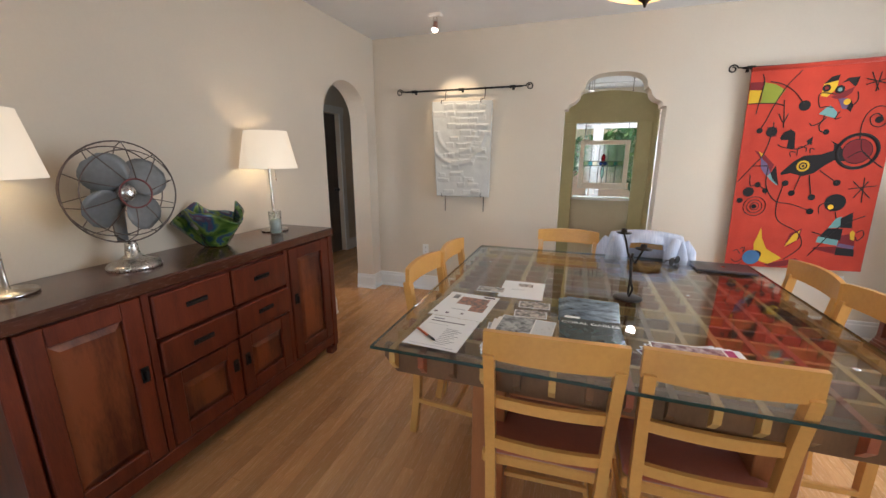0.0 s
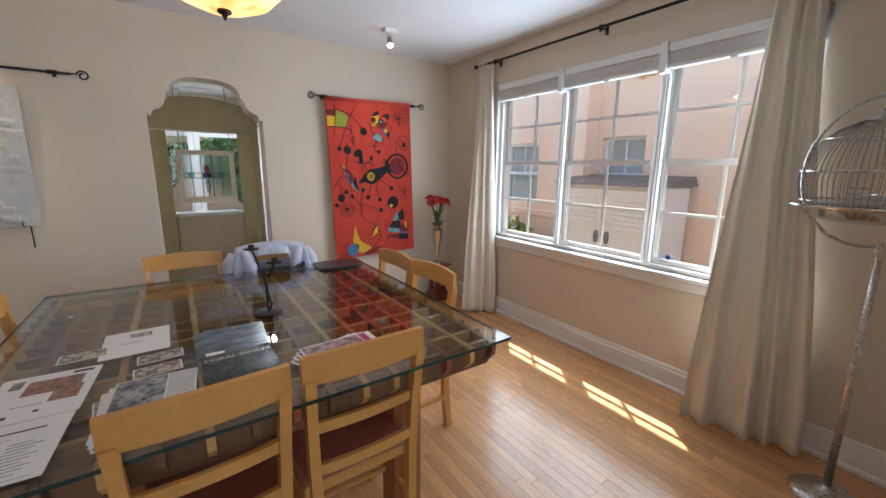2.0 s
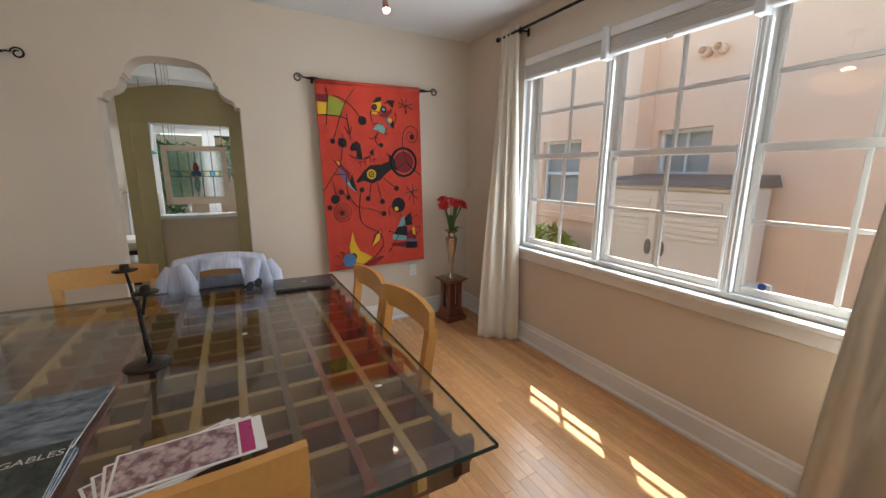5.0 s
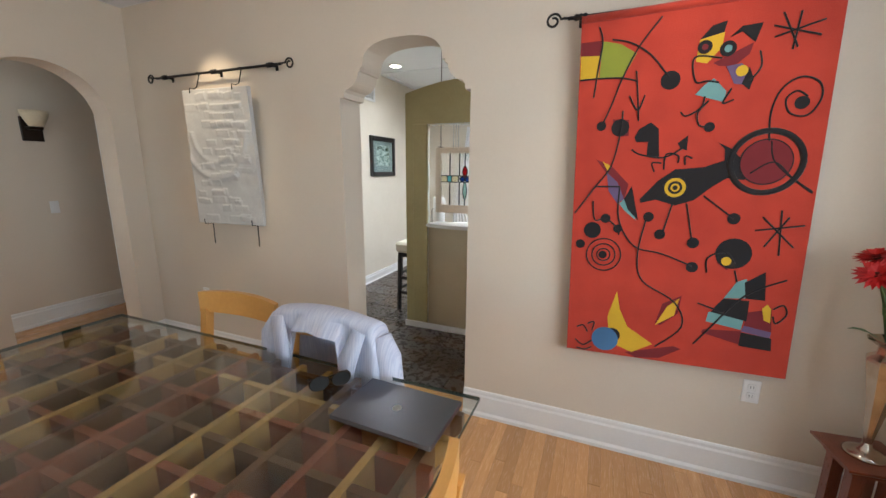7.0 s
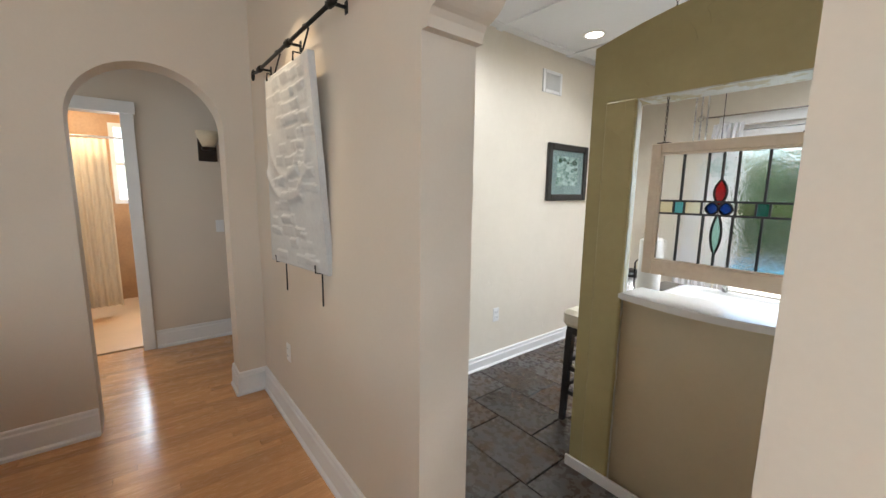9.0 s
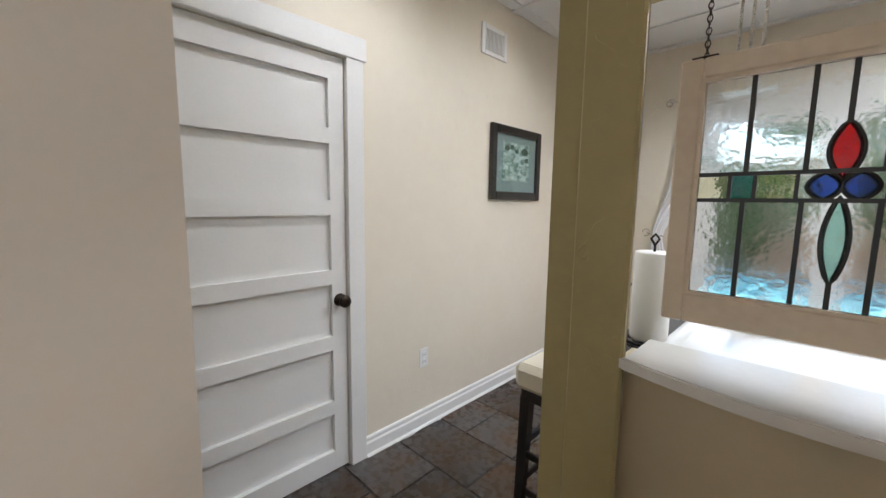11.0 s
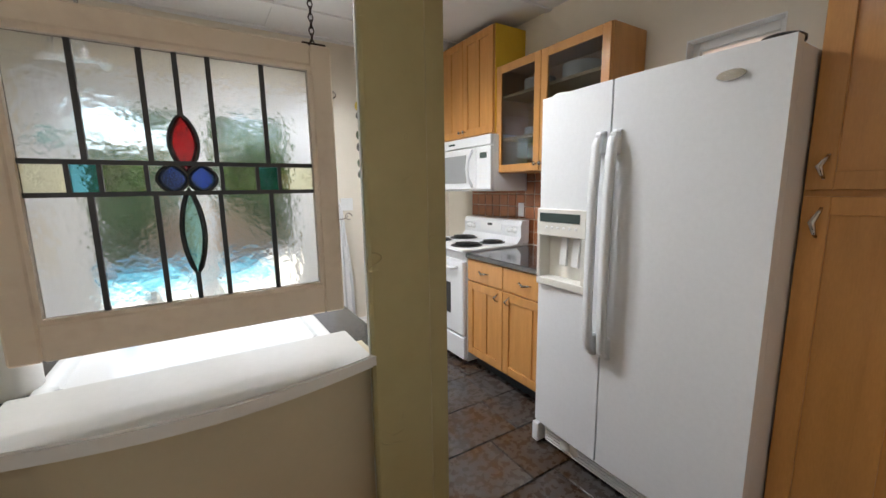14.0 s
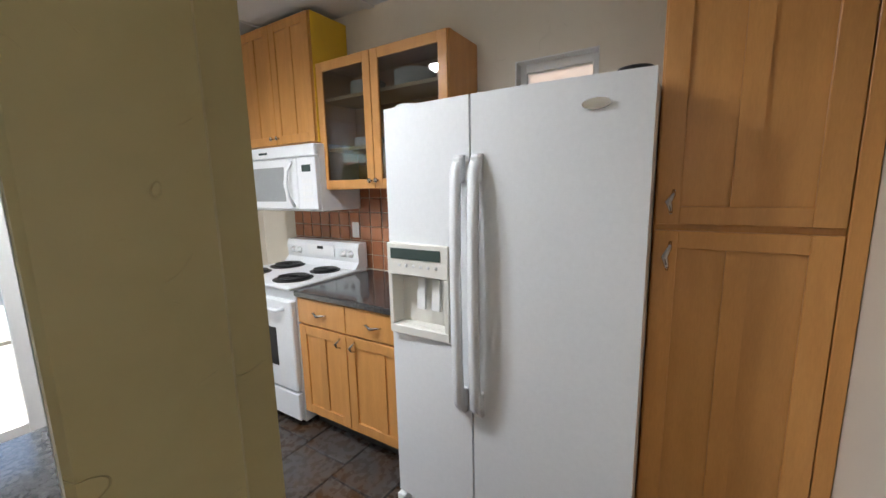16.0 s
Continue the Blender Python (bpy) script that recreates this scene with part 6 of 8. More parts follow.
stitch([(0.666, 0.654), (0.738, 0.612), (0.803, 0.673), (0.871, 0.726)])
stitch([(0.722, 0.534), (0.747, 0.62), (0.871, 0.73)])
stitch([(0.406, 0.777), (0.377, 0.908)])
stitch([(0.459, 0.774), (0.491, 0.926)])
stitch([(0.518, 0.742), (0.632, 0.833)])
stitch([(0.31, 0.842), (0.287, 1.004), (0.315, 1.121), (0.451, 1.208), (0.487, 1.318), (0.389, 1.426)])
stitch([(0.194, 0.703), (0.2, 0.851), (0.27, 0.965), (0.382, 0.993), (0.502, 1.04)])
stitch([(0.093, 0.702), (0.194, 0.703)])
stitch([(0.086, 0.767), (0.098, 0.852), (0.144, 0.844), (0.198, 0.889), (0.203, 0.918)])
stitch([(0.326, 0.641), (0.315, 0.605), (0.351, 0.606)])
stitch([(0.361, 0.633), (0.366, 0.571), (0.41, 0.577), (0.412, 0.607)])
stitch([(0.439, 0.616), (0.437, 0.581), (0.463, 0.59)])
stitch([(0.232, 0.547), (0.269, 0.569), (0.358, 0.583), (0.426, 0.546)])
stitch([(0.56, 1.062), (0.556, 1.001), (0.616, 0.972), (0.655, 1.019)])
stitch([(0.658, 1.047), (0.671, 1.095)])
stitch([(0.539, 1.389), (0.589, 1.315), (0.703, 1.153), (0.837, 1.073)])
stitch([(0.54, 1.2), (0.638, 1.233)])
stitch([(0.806, 1.199), (0.839, 1.179), (0.852, 1.218), (0.821, 1.258), (0.809, 1.229)])
stitch([(0.044, 1.375), (0.073, 1.363), (0.094, 1.394)])
stitch([(0.093, 1.352), (0.122, 1.341), (0.114, 1.383)])
stitch([(0.039, 1.439), (0.076, 1.464), (0.115, 1.436)])
stitch([(0.046, 1.482), (0.087, 1.485), (0.116, 1.468)])
stitch([(0.528, 0.216), (0.436, 0.204), (0.446, 0.293), (0.485, 0.295), (0.527, 0.304)])
stitch([(0.649, 0.205), (0.658, 0.261), (0.626, 0.308)])
stitch([(0.571, 0.33), (0.547, 0.382), (0.582, 0.372)])
ring(0.713, 0.611, 0.117, 0.012)
ring(0.713, 0.611, 0.085, 0.003)
for r in (0.074, 0.050, 0.028):
    ring(0.144, 1.011, r, 0.003)
ring(0.410, 0.708, 0.042, 0.003)
disc("black", 0.410, 0.708, 0.027)
disc("yellow", 0.410, 0.708, 0.017)
disc("black", 0.410, 0.708, 0.010)
disc("black", 0.596, 1.002, 0.009)

# ---- on the sideboard ----
SHADE_M = glow("lit_linen_shade", (1.0, 0.80, 0.60), 0.10, (0.72, 0.66, 0.55))


def table_lamp(y):
    o = thing("table_lamp", (-2.09, y, SZ), "slim nickel table lamp with a lit cream drum shade", "lamp", "lamps on the sideboard")
    bm = bmesh.new()
    lathe(bm, [(0.085, 0), (0.088, 0.006), (0.084, 0.014), (0.02, 0.018), (0.010, 0.03), (0.008, 0.10), (0.010, 0.22), (0.007, 0.34), (0.009, 0.43), (0.012, 0.46)], 24)
    part("base", bm, NICKEL, o)
    bm = bmesh.new()
    loops = []
    for r, z in ((0.182, 0.425), (0.132, 0.665), (0.1295, 0.665), (0.1795, 0.425)):
        loops.append([(r * math.cos(2 * math.pi * k / 40), r * math.sin(2 * math.pi * k / 40), z) for k in range(40)])
    rings(bm, loops + [loops[0]], caps=False)
    s = part("shade", bm, SHADE_M, o, "cream linen drum shade, lit")
    s.visible_shadow = True
    bm = bmesh.new()
    tube(bm, [(0.05, 0, 0.44), (0.05, 0, 0.36)], 0.0015, 5)
    lathe(bm, [(0.003, 0.345), (0.005, 0.35), (0.003, 0.362)], 8, (0.05, 0, 0))
    part("pull_chain", bm, NICKEL, o)
    bm = bmesh.new()
    lathe(bm, [(0.012, 0.46), (0.028, 0.51), (0.030, 0.545), (0.018, 0.575)], 14)
    part("bulb", bm, glow("warm_bulb", (1.0, 0.8, 0.5), 6.0) if "warm_bulb" not in bpy.data.materials else bpy.data.materials["warm_bulb"], o)


table_lamp(2.06)
table_lamp(0.69)

FAN_M = surface("worn_grey_enamel", (0.24, 0.25, 0.26), (0.17, 0.18, 0.19), 0.45, metal=0.3, scale=9, fine=60, bump=0.1)
fan = thing("desk_fan", (-2.05, 1.11, SZ), "vintage grey metal desk fan with a wire guard, at rest", "fan", turn=-6)
bm = bmesh.new()
lathe(bm, [(0.105, 0), (0.108, 0.008), (0.10, 0.022), (0.06, 0.036), (0.030, 0.06), (0.026, 0.10), (0.022, 0.125)], 28)
part("base", bm, STEEL, fan, "dull silver pedestal base")
bm = bmesh.new()
lathe(bm, [(0.03, -0.11), (0.065, -0.09), (0.07, -0.02), (0.05, 0.0), (0.02, 0.005)], 20)
mo = part("motor", bm, FAN_M, fan)
mo.matrix_local = pose(-0.02, 0, 0.345, 0, 90, 0)
part("neck", lathe(bmesh.new(), [(0.022, 0.12), (0.024, 0.20), (0.03, 0.29)], 14, (-0.06, 0, 0)), FAN_M, fan)
for k in range(4):
    bm = bmesh.new()
    loops = []
    for i in range(9):
        r = 0.03 + 0.155 * i / 8
        w = (0.25, 0.55, 0.72, 0.78, 0.80, 0.78, 0.72, 0.58, 0.30)[i] * 0.115
        tw = 0.55 - 0.25 * i / 8
        row = []
        for j in range(7):
            a = (-0.5 + j / 6) * 2 * w
            row.append((0.03 + a * math.sin(tw) * 0.8, a * math.cos(tw), r))
        loops.append(row + [(x - 0.002, y, z) for x, y, z in row[::-1]])
    rings(bm, loops)
    bl = part("blade", bm, FAN_M, fan, "grey paddle blade")
    bl.matrix_local = pose(0, 0, 0.345) @ pose(0, 0, 0, 90 * k + 35, 0, 0)
bm = bmesh.new()
lathe(bm, [(0.036, 0.0), (0.036, 0.03), (0.028, 0.048), (0.01, 0.055)], 18)
hb = part("hub", bm, STEEL, fan)
hb.matrix_local = pose(0.02, 0, 0.345, 0, 90, 0)
GUARD = surface("rusty_wire", (0.16, 0.13, 0.12), (0.10, 0.07, 0.06), 0.45, metal=0.7)
circle = [2 * math.pi * i / 40 for i in range(40)]
for x, r, w in ((0.02, 0.222, 0.0035), (0.085, 0.185, 0.0025), (-0.05, 0.20, 0.003)):
    bm = bmesh.new()
    tube(bm, [(x, r * math.cos(a), 0.345 + r * math.sin(a)) for a in circle], w, 6, closed_path=True)
    part("guard_ring", bm, GUARD, fan)
bm = bmesh.new()
tube(bm, [(0.118, 0.062 * math.cos(a), 0.345 + 0.062 * math.sin(a)) for a in circle], 0.004, 6, closed_path=True)
part("guard_ring", bm, surface("dull_red_wire", (0.22, 0.06, 0.06), (0.15, 0.04, 0.04), 0.5), fan, "dull red centre ring")
for i in range(10):
    a = 2 * math.pi * (i + 0.25) / 10
    bm = bmesh.new()
    tube(bm, [(x, r * math.cos(a + s), 0.345 + r * math.sin(a + s)) for x, r, s in ((0.118, 0.062, 0), (0.110, 0.12, 0.10), (0.085, 0.185, 0.12), (0.02, 0.222, 0.05), (-0.05, 0.20, 0.0), (-0.09, 0.10, 0), (-0.095, 0.07, 0))], 0.0022, 5)
    part("guard_wire", bm, GUARD, fan)

BOWLG = surface("swirled_art_glass", (0.16, 0.24, 0.05), (0.012, 0.06, 0.10), 0.08, scale=9, fine=22, stretch=(1, 1, 3), bump=0.05, contrast=(0.35, 0.6), coat=0.6)
_n, _l = BOWLG.node_tree.nodes, BOWLG.node_tree.links
_t, _r, _c = _n.new("ShaderNodeTexNoise"), _n.new("ShaderNodeValToRGB"), _n.new("ShaderNodeTexCoord")
_t.inputs["Scale"].default_value, _t.inputs["Detail"].default_value, _t.inputs["Distortion"].default_value = 7.0, 3.0, 1.4
_r.color_ramp.elements[0].position, _r.color_ramp.elements[0].color = 0.34, (0.008, 0.035, 0.05, 1)
_r.color_ramp.elements[1].position, _r.color_ramp.elements[1].color = 0.68, (0.20, 0.28, 0.30, 1)
for _p, _k in ((0.42, (0.04, 0.10, 0.012, 1)), (0.50, (0.15, 0.24, 0.05, 1)), (0.56, (0.02, 0.09, 0.17, 1)), (0.62, (0.10, 0.05, 0.09, 1))):
    _r.color_ramp.elements.new(_p).color = _k
_l.new(_c.outputs["Object"], _t.inputs["Vector"])
_l.new(_t.outputs["Fac"], _r.inputs["Fac"])
_l.new(_r.outputs["Color"], _n["Principled BSDF"].inputs["Base Color"])
bowl = thing("glass_bowl", (-2.06, 1.56, SZ), "ruffled green and blue art glass bowl", "bowl", turn=25, size=(1.18, 1.18, 0.96))
bm = bmesh.new()
loops = []
for inside in (0, 1):
    for i in range(11):
        t = (i / 10) if not inside else 1 - i / 10
        h = 0.205 * t ** 1.05
        row = []
        for k in range(64):
            a = 2 * math.pi * k / 64
            ruff = math.sin(3 * a + 0.6) * 0.6 + math.sin(5 * a + 0.5) * 0.35
            r = 0.045 + (0.088 - 0.036 * ruff) * t ** 0.8 - 0.006 * inside
            row.append((r * math.cos(a) * 1.1, r * math.sin(a), max(h * (1 + 0.32 * ruff * t) + 0.006 * inside * (1 - t), 0.0)))
        loops.append(row)
rings(bm, loops)
part("body", bm, BOWLG, bowl)
candle = thing("jar_candle", (-1.98, 1.95, SZ), "white candle in a clear glass tumbler", "candle")
bm = bmesh.new()
lathe(bm, [(0.034, 0), (0.037, 0.006), (0.041, 0.155), (0.039, 0.155), (0.035, 0.012), (0.0, 0.012)], 22)
part("tumbler", bm, CLEARG, candle)
bm = bmesh.new()
lathe(bm, [(0.033, 0.013), (0.035, 0.10), (0.03, 0.102), (0.0, 0.10)], 20)
part("wax", bm, surface("pale_blue_wax", (0.62, 0.66, 0.60), None, 0.5, bump=0.0), candle)

# ---- ceiling fittings ----
ALAB = glow("lit_alabaster", (1.0, 0.60, 0.20), 0.55, (0.70, 0.50, 0.26))
_n, _l = ALAB.node_tree.nodes, ALAB.node_tree.links
_t, _r, _c = _n.new("ShaderNodeTexNoise"), _n.new("ShaderNodeValToRGB"), _n.new("ShaderNodeTexCoord")
_t.inputs["Scale"].default_value, _t.inputs["Detail"].default_value, _t.inputs["Distortion"].default_value = 6.0, 6.0, 1.2
_r.color_ramp.elements[0].position, _r.color_ramp.elements[1].position = 0.35, 0.7
_r.color_ramp.elements[0].color, _r.color_ramp.elements[1].color = (0.75, 0.30, 0.06, 1), (1.0, 0.70, 0.32, 1)
_l.new(_c.outputs["Object"], _t.inputs["Vector"])
_l.new(_t.outputs["Fac"], _r.inputs["Fac"])
_l.new(_r.outputs["Color"], _n["Principled BSDF"].inputs["Emission Color"])
_l.new(_r.outputs["Color"], _n["Principled BSDF"].inputs["Base Color"])
pend = thing("pendant_bowl_light", (0.09, 1.93, 2.105), "veined amber alabaster bowl light hung from the ceiling, lit", "ceiling light")
bm = bmesh.new()
lathe(bm, [(0.01, 0.025), (0.10, 0.034), (0.18, 0.068), (0.235, 0.125), (0.255, 0.19), (0.247, 0.19), (0.225, 0.13), (0.17, 0.08), (0.09, 0.046), (0.0, 0.04)], 40, caps=False)
part("bowl", bm, ALAB, pend, "veined amber alabaster bowl")
bm = bmesh.new()
lathe(bm, [(0.003, -0.012), (0.008, 0.0), (0.012, 0.008), (0.028, 0.018), (0.026, 0.028), (0.01, 0.03)], 18)
part("finial", bm, BRONZE, pend)
bm = bmesh.new()
tube(bm, [(0, 0, 0.03), (0, 0, CEILING - 2.105 - 0.02)], 0.008, 8)
lathe(bm, [(0.065, CEILING - 2.105 - 0.025), (0.06, CEILING - 2.105)], 24)
part("stem", bm, BRONZE, pend)


def track_spot(x, y):
    o = thing("ceiling_spotlight", (x, y, CEILING), "small white ceiling spotlight with a frosted glass head", "spotlight", "ceiling spotlights")
    part("canopy", boxes(((-0.055, -0.035, -0.028), (0.055, 0.035, 0)), bevel=0.004), TRIM, o)
    bm = bmesh.new()
    tube(bm, [(-0.014, 0, -0.028), (-0.014, 0, -0.075)], 0.003, 6)
    tube(bm, [(0.014, 0, -0.028), (0.014, 0, -0.075)], 0.003, 6)
    part("arm", bm, NICKEL, o)
    bm = bmesh.new()
    lathe(bm, [(0.018, 0.03), (0.021, 0.0), (0.024, -0.03), (0.026, -0.05), (0.02, -0.052), (0.016, -0.03)], 18)
    h = part("head", bm, surface("copper_head", (0.45, 0.25, 0.2), None, 0.3, metal=0.8), o)
    h.matrix_local = pose(0, 0, -0.095, -20, 0, 0)
    bm = bmesh.new()
    lathe(bm, [(0.0225, -0.034), (0.0265, -0.036), (0.0265, -0.046), (0.0225, -0.048)], 18)
    r = part("glass_ring", bm, glow("lit_glass_ring", (1.0, 0.75, 0.6), 4.0) if "lit_glass_ring" not in bpy.data.materials else bpy.data.materials["lit_glass_ring"], o)
    r.matrix_local = pose(0, 0, -0.095, -20, 0, 0)


track_spot(-1.37, 3.36)
track_spot(1.49, 3.20)
# only the first of these lit lenses is known; the other two are added
for x, y in ((-1.10, 6.05), (-1.0, 5.0), (0.9, 5.6)):
    o = thing("recessed_light", (x, y, CEILING), "round white recessed ceiling light, lit", "ceiling light", "recessed lights")
    bm = bmesh.new()
    lathe(bm, [(0.062, -0.003), (0.062, 0.0)], 24)
    part("lens", bm, glow("lit_lens", (1.0, 0.92, 0.8), 4.0) if "lit_lens" not in bpy.data.materials else bpy.data.materials["lit_lens"], o)
    bm = bmesh.new()
    lathe(bm, [(0.063, 0.0), (0.063, -0.005), (0.085, -0.005), (0.088, 0.0)], 28, caps=False)
    part("trim_ring", bm, TRIM, o)
bm = bmesh.new()
for y in (4.55, 5.42, 6.3, 7.2, 7.66):
    box(bm, (KW, y - 0.03, CEILING - 0.012), (KE, y + 0.03, CEILING))
for x in (-1.44, -0.35, 0.75, 1.75):
    box(bm, (x - 0.03, BACK, CEILING - 0.009), (x + 0.03, KN, CEILING))
solid("ceiling_battens", bm, CEIL, "flat white battens on the kitchen ceiling")

# ---- corner by the window ----
PEDW = surface("mahogany", (0.20, 0.048, 0.022), (0.13, 0.03, 0.014), 0.3, scale=4, fine=50, stretch=(4, 4, 0.8), bump=0.04, coat=0.3)
ped = thing("pedestal_stand", (2.265, 3.60, 0), "small mahogany pedestal with open sides in the corner", "stand", turn=6, size=(0.86, 0.86, 0.94))
part("foot", boxes(((-0.13, -0.13, 0), (0.13, 0.13, 0.05)), bevel=0.004), PEDW, ped)
for i, w in enumerate((0.108, 0.100, 0.092)):
    part("step", boxes(((-w, -w, 0.05 + i * 0.028), (w, w, 0.078 + i * 0.028)), bevel=0.003), PEDW, ped)
for sx in (-1, 1):
    for sy in (-1, 1):
        part("post", boxes(((sx * 0.062 - 0.024, sy * 0.062 - 0.024, 0.134), (sx * 0.062 + 0.024, sy * 0.062 + 0.024, 0.40))), PEDW, ped)
part("collar", boxes(((-0.095, -0.095, 0.40), (0.095, 0.095, 0.415))), PEDW, ped)
bm = bmesh.new()
hexa(bm, [(-0.10, -0.10, 0.415), (0.10, -0.10, 0.415), (0.10, 0.10, 0.415), (-0.10, 0.10, 0.415)], [(-0.135, -0.135, 0.44), (0.135, -0.135, 0.44), (0.135, 0.135, 0.44), (-0.135, 0.135, 0.44)])
box(bm, (-0.135, -0.135, 0.4402), (0.135, 0.135, 0.45))
part("top", bm, PEDW, ped)
SILVER = surface("tarnished_silver", (0.55, 0.49, 0.42), (0.40, 0.34, 0.28), 0.2, metal=1.0, scale=8, fine=40, bump=0.05)
vase = thing("vase", (2.26, 3.60, 0.424), "tall faceted tarnished silver vase on the pedestal", "vase", size=(1, 1, 1.06))
bm = bmesh.new()
lathe(bm, [(0.062, 0), (0.065, 0.006), (0.055, 0.014), (0.04, 0.022), (0.018, 0.034), (0.013, 0.05)], 24)
part("foot", bm, SILVER, vase)
bm = bmesh.new()
lathe(bm, [(0.013, 0.05), (0.034, 0.21), (0.060, 0.36), (0.060, 0.372), (0.036, 0.39), (0.033, 0.415), (0.07, 0.44), (0.066, 0.443), (0.03, 0.42), (0.0, 0.40)], 8)
for f in bm.faces:
    f.smooth = False
part("body", bm, SILVER, vase)
PETAL = surface("red_gerbera_petal", (0.55, 0.012, 0.010), (0.38, 0.006, 0.008), 0.6, scale=20, fine=90, bump=0.1)
STEM = surface("flower_stem", (0.07, 0.14, 0.035), (0.045, 0.10, 0.025), 0.5, bump=0.05)
CORE = surface("flower_core", (0.10, 0.02, 0.01), None, 0.8, fine=200, bump=0.5)
rng = random.Random(14)
for k, (dx, dy, h) in enumerate(((-0.115, -0.06, 0.69), (-0.03, -0.10, 0.71), (0.07, -0.07, 0.69), (0.13, 0.02, 0.67), (0.03, 0.07, 0.72), (-0.07, 0.05, 0.73))):
    fl = thing("gerbera", (2.26, 3.60, 0.45 + 0.405), "red gerbera flower with a green stem in the vase", "flower", "flowers in the vase")
    hh = h - 0.405
    bm = bmesh.new()
    tube(bm, [(dx * 0.1, dy * 0.1, 0), (dx * 0.35, dy * 0.35, hh * 0.5), (dx, dy, hh)], 0.004, 6)
    part("stem", bm, STEM, fl)
    bm = bmesh.new()
    for ring_i, (n, ln, up) in enumerate(((20, 0.066, 0.10), (16, 0.050, 0.38), (11, 0.034, 0.75))):
        for i in range(n):
            a = 2 * math.pi * (i + 0.5 * ring_i) / n + rng.uniform(-0.08, 0.08)
            u = up + rng.uniform(-0.15, 0.15)
            d, w = Vector((math.cos(a) * math.cos(u), math.sin(a) * math.cos(u), math.sin(u))), Vector((-math.sin(a), math.cos(a), 0))
            c = Vector((0, 0, 0.004 * ring_i))
            pts = [c + d * 0.008 - w * 0.003, c + d * 0.008 + w * 0.003, c + d * ln * 0.65 + w * 0.0085 + Vector((0, 0, 0.004)), c + d * ln, c + d * ln * 0.65 - w * 0.0085 + Vector((0, 0, 0.004))]
            bm.faces.new([bm.verts.new(p) for p in pts])
    head = part("petals", bm, PETAL, fl)
    tilt = Vector((dx, dy - 0.08, 0.16)).to_track_quat("Z", "Y").to_matrix().to_4x4()
    head.matrix_local = Matrix.Translation((dx, dy, hh)) @ tilt
    bm = bmesh.new()
    lathe(bm, [(0.013, 0.0), (0.015, 0.008), (0.008, 0.013)], 12)
    part("core", bm, CORE, fl).matrix_local = Matrix.Translation((dx, dy, hh)) @ tilt
bm = bmesh.new()
for i in range(7):
    a = 2 * math.pi * i / 7 + 0.3
    d, w = Vector((math.cos(a), math.sin(a), 0)), Vector((-math.sin(a), math.cos(a), 0))
    up = 0.04 + 0.10 * (i % 3)
    rows = [(0.02, 0.0, 0.004), (0.045, up * 0.6, 0.018), (0.075, up, 0.022), (0.105, up * 1.1, 0.012), (0.125, up * 0.95, 0.001)]
    L_, R_ = [bm.verts.new(d * r + Vector((0, 0, z)) - w * q) for r, z, q in rows], [bm.verts.new(d * r + Vector((0, 0, z)) + w * q) for r, z, q in rows]
    for j in range(4):
        bm.faces.new((L_[j], R_[j], R_[j + 1], L_[j + 1])).smooth = True
leaves = thing("flower_foliage", (2.26, 3.60, 0.875), "broad green leaves round the flowers in the vase", "leaves")
part("leaf_cluster", bm, STEM, leaves)

# birdcage on its stand
cage = thing("birdcage_stand", (2.225, 0.225, 0), "vintage chrome birdcage hanging from a hooped floor stand", "birdcage", size=(1.04, 1.04, 1.035))
bm = bmesh.new()
lathe(bm, [(0.125, 0), (0.128, 0.008), (0.115, 0.022), (0.06, 0.04), (0.022, 0.05), (0.016, 0.065)], 32)
part("base", bm, STEEL, cage)
bm = bmesh.new()
tube(bm, [(0, 0, 0.06), (0, 0.005, 0.63), (0, 0.012, 1.17)], [0.015, 0.013, 0.011], 12)
lathe(bm, [(0.016, 0.615), (0.018, 0.62), (0.018, 0.65), (0.016, 0.655)], 16, (0, 0.005, 0))
lathe(bm, [(0.014, 1.13), (0.018, 1.135), (0.018, 1.17), (0.012, 1.185)], 16, (0, 0.012, 0))
part("pole", bm, STEEL, cage)
RC, RR = 1.455, 0.290
bm = bmesh.new()
tube(bm, [(-0.045 + 0.72 * RR * math.sin(2 * math.pi * i / 48), 0.04 - 0.66 * RR * math.sin(2 * math.pi * i / 48), RC - RR * math.cos(2 * math.pi * i / 48)) for i in range(48)], 0.006, 8, closed_path=True)
part("hoop", bm, STEEL, cage)
bm = bmesh.new()
for i in range(4):
    z = RC + RR - 0.018 - i * 0.022
    turn = i % 2
    tube(bm, [(-0.07 + 0.008 * math.cos(a) * turn, 0.075 + 0.008 * math.cos(a) * (1 - turn), z + 0.013 * math.sin(a)) for a in (0, 1.05, 2.1, 3.14, 4.19, 5.24)], 0.0022, 5, closed_path=True)
part("chain", bm, STEEL, cage)
CB, CT, CR = 1.315, 1.655, 0.205


def cage_r(z):
    t = (z - 1.425) / (CT - 1.425) if z > 1.425 else (1.425 - z) / (1.425 - 1.21)
    return CR * math.sqrt(max(1 - t * t * 0.97, 0.0))


WIRE = surface("bright_cage_wire", (0.34, 0.33, 0.31), (0.24, 0.23, 0.22), 0.35, metal=1.0, bump=0.0)
bars = bmesh.new()
for i in range(64):
    a = 2 * math.pi * i / 64
    tube(bars, [(-0.068 + cage_r(z) * math.cos(a), 0.078 + cage_r(z) * math.sin(a), z) for z in (CB, 1.36, 1.425, 1.48, 1.53, 1.58, 1.62, CT - 0.004)], 0.0015, 4, caps=False)
tagged(part("cage_bars", bars, WIRE, cage, "fine wire bars"), kind="stuff")
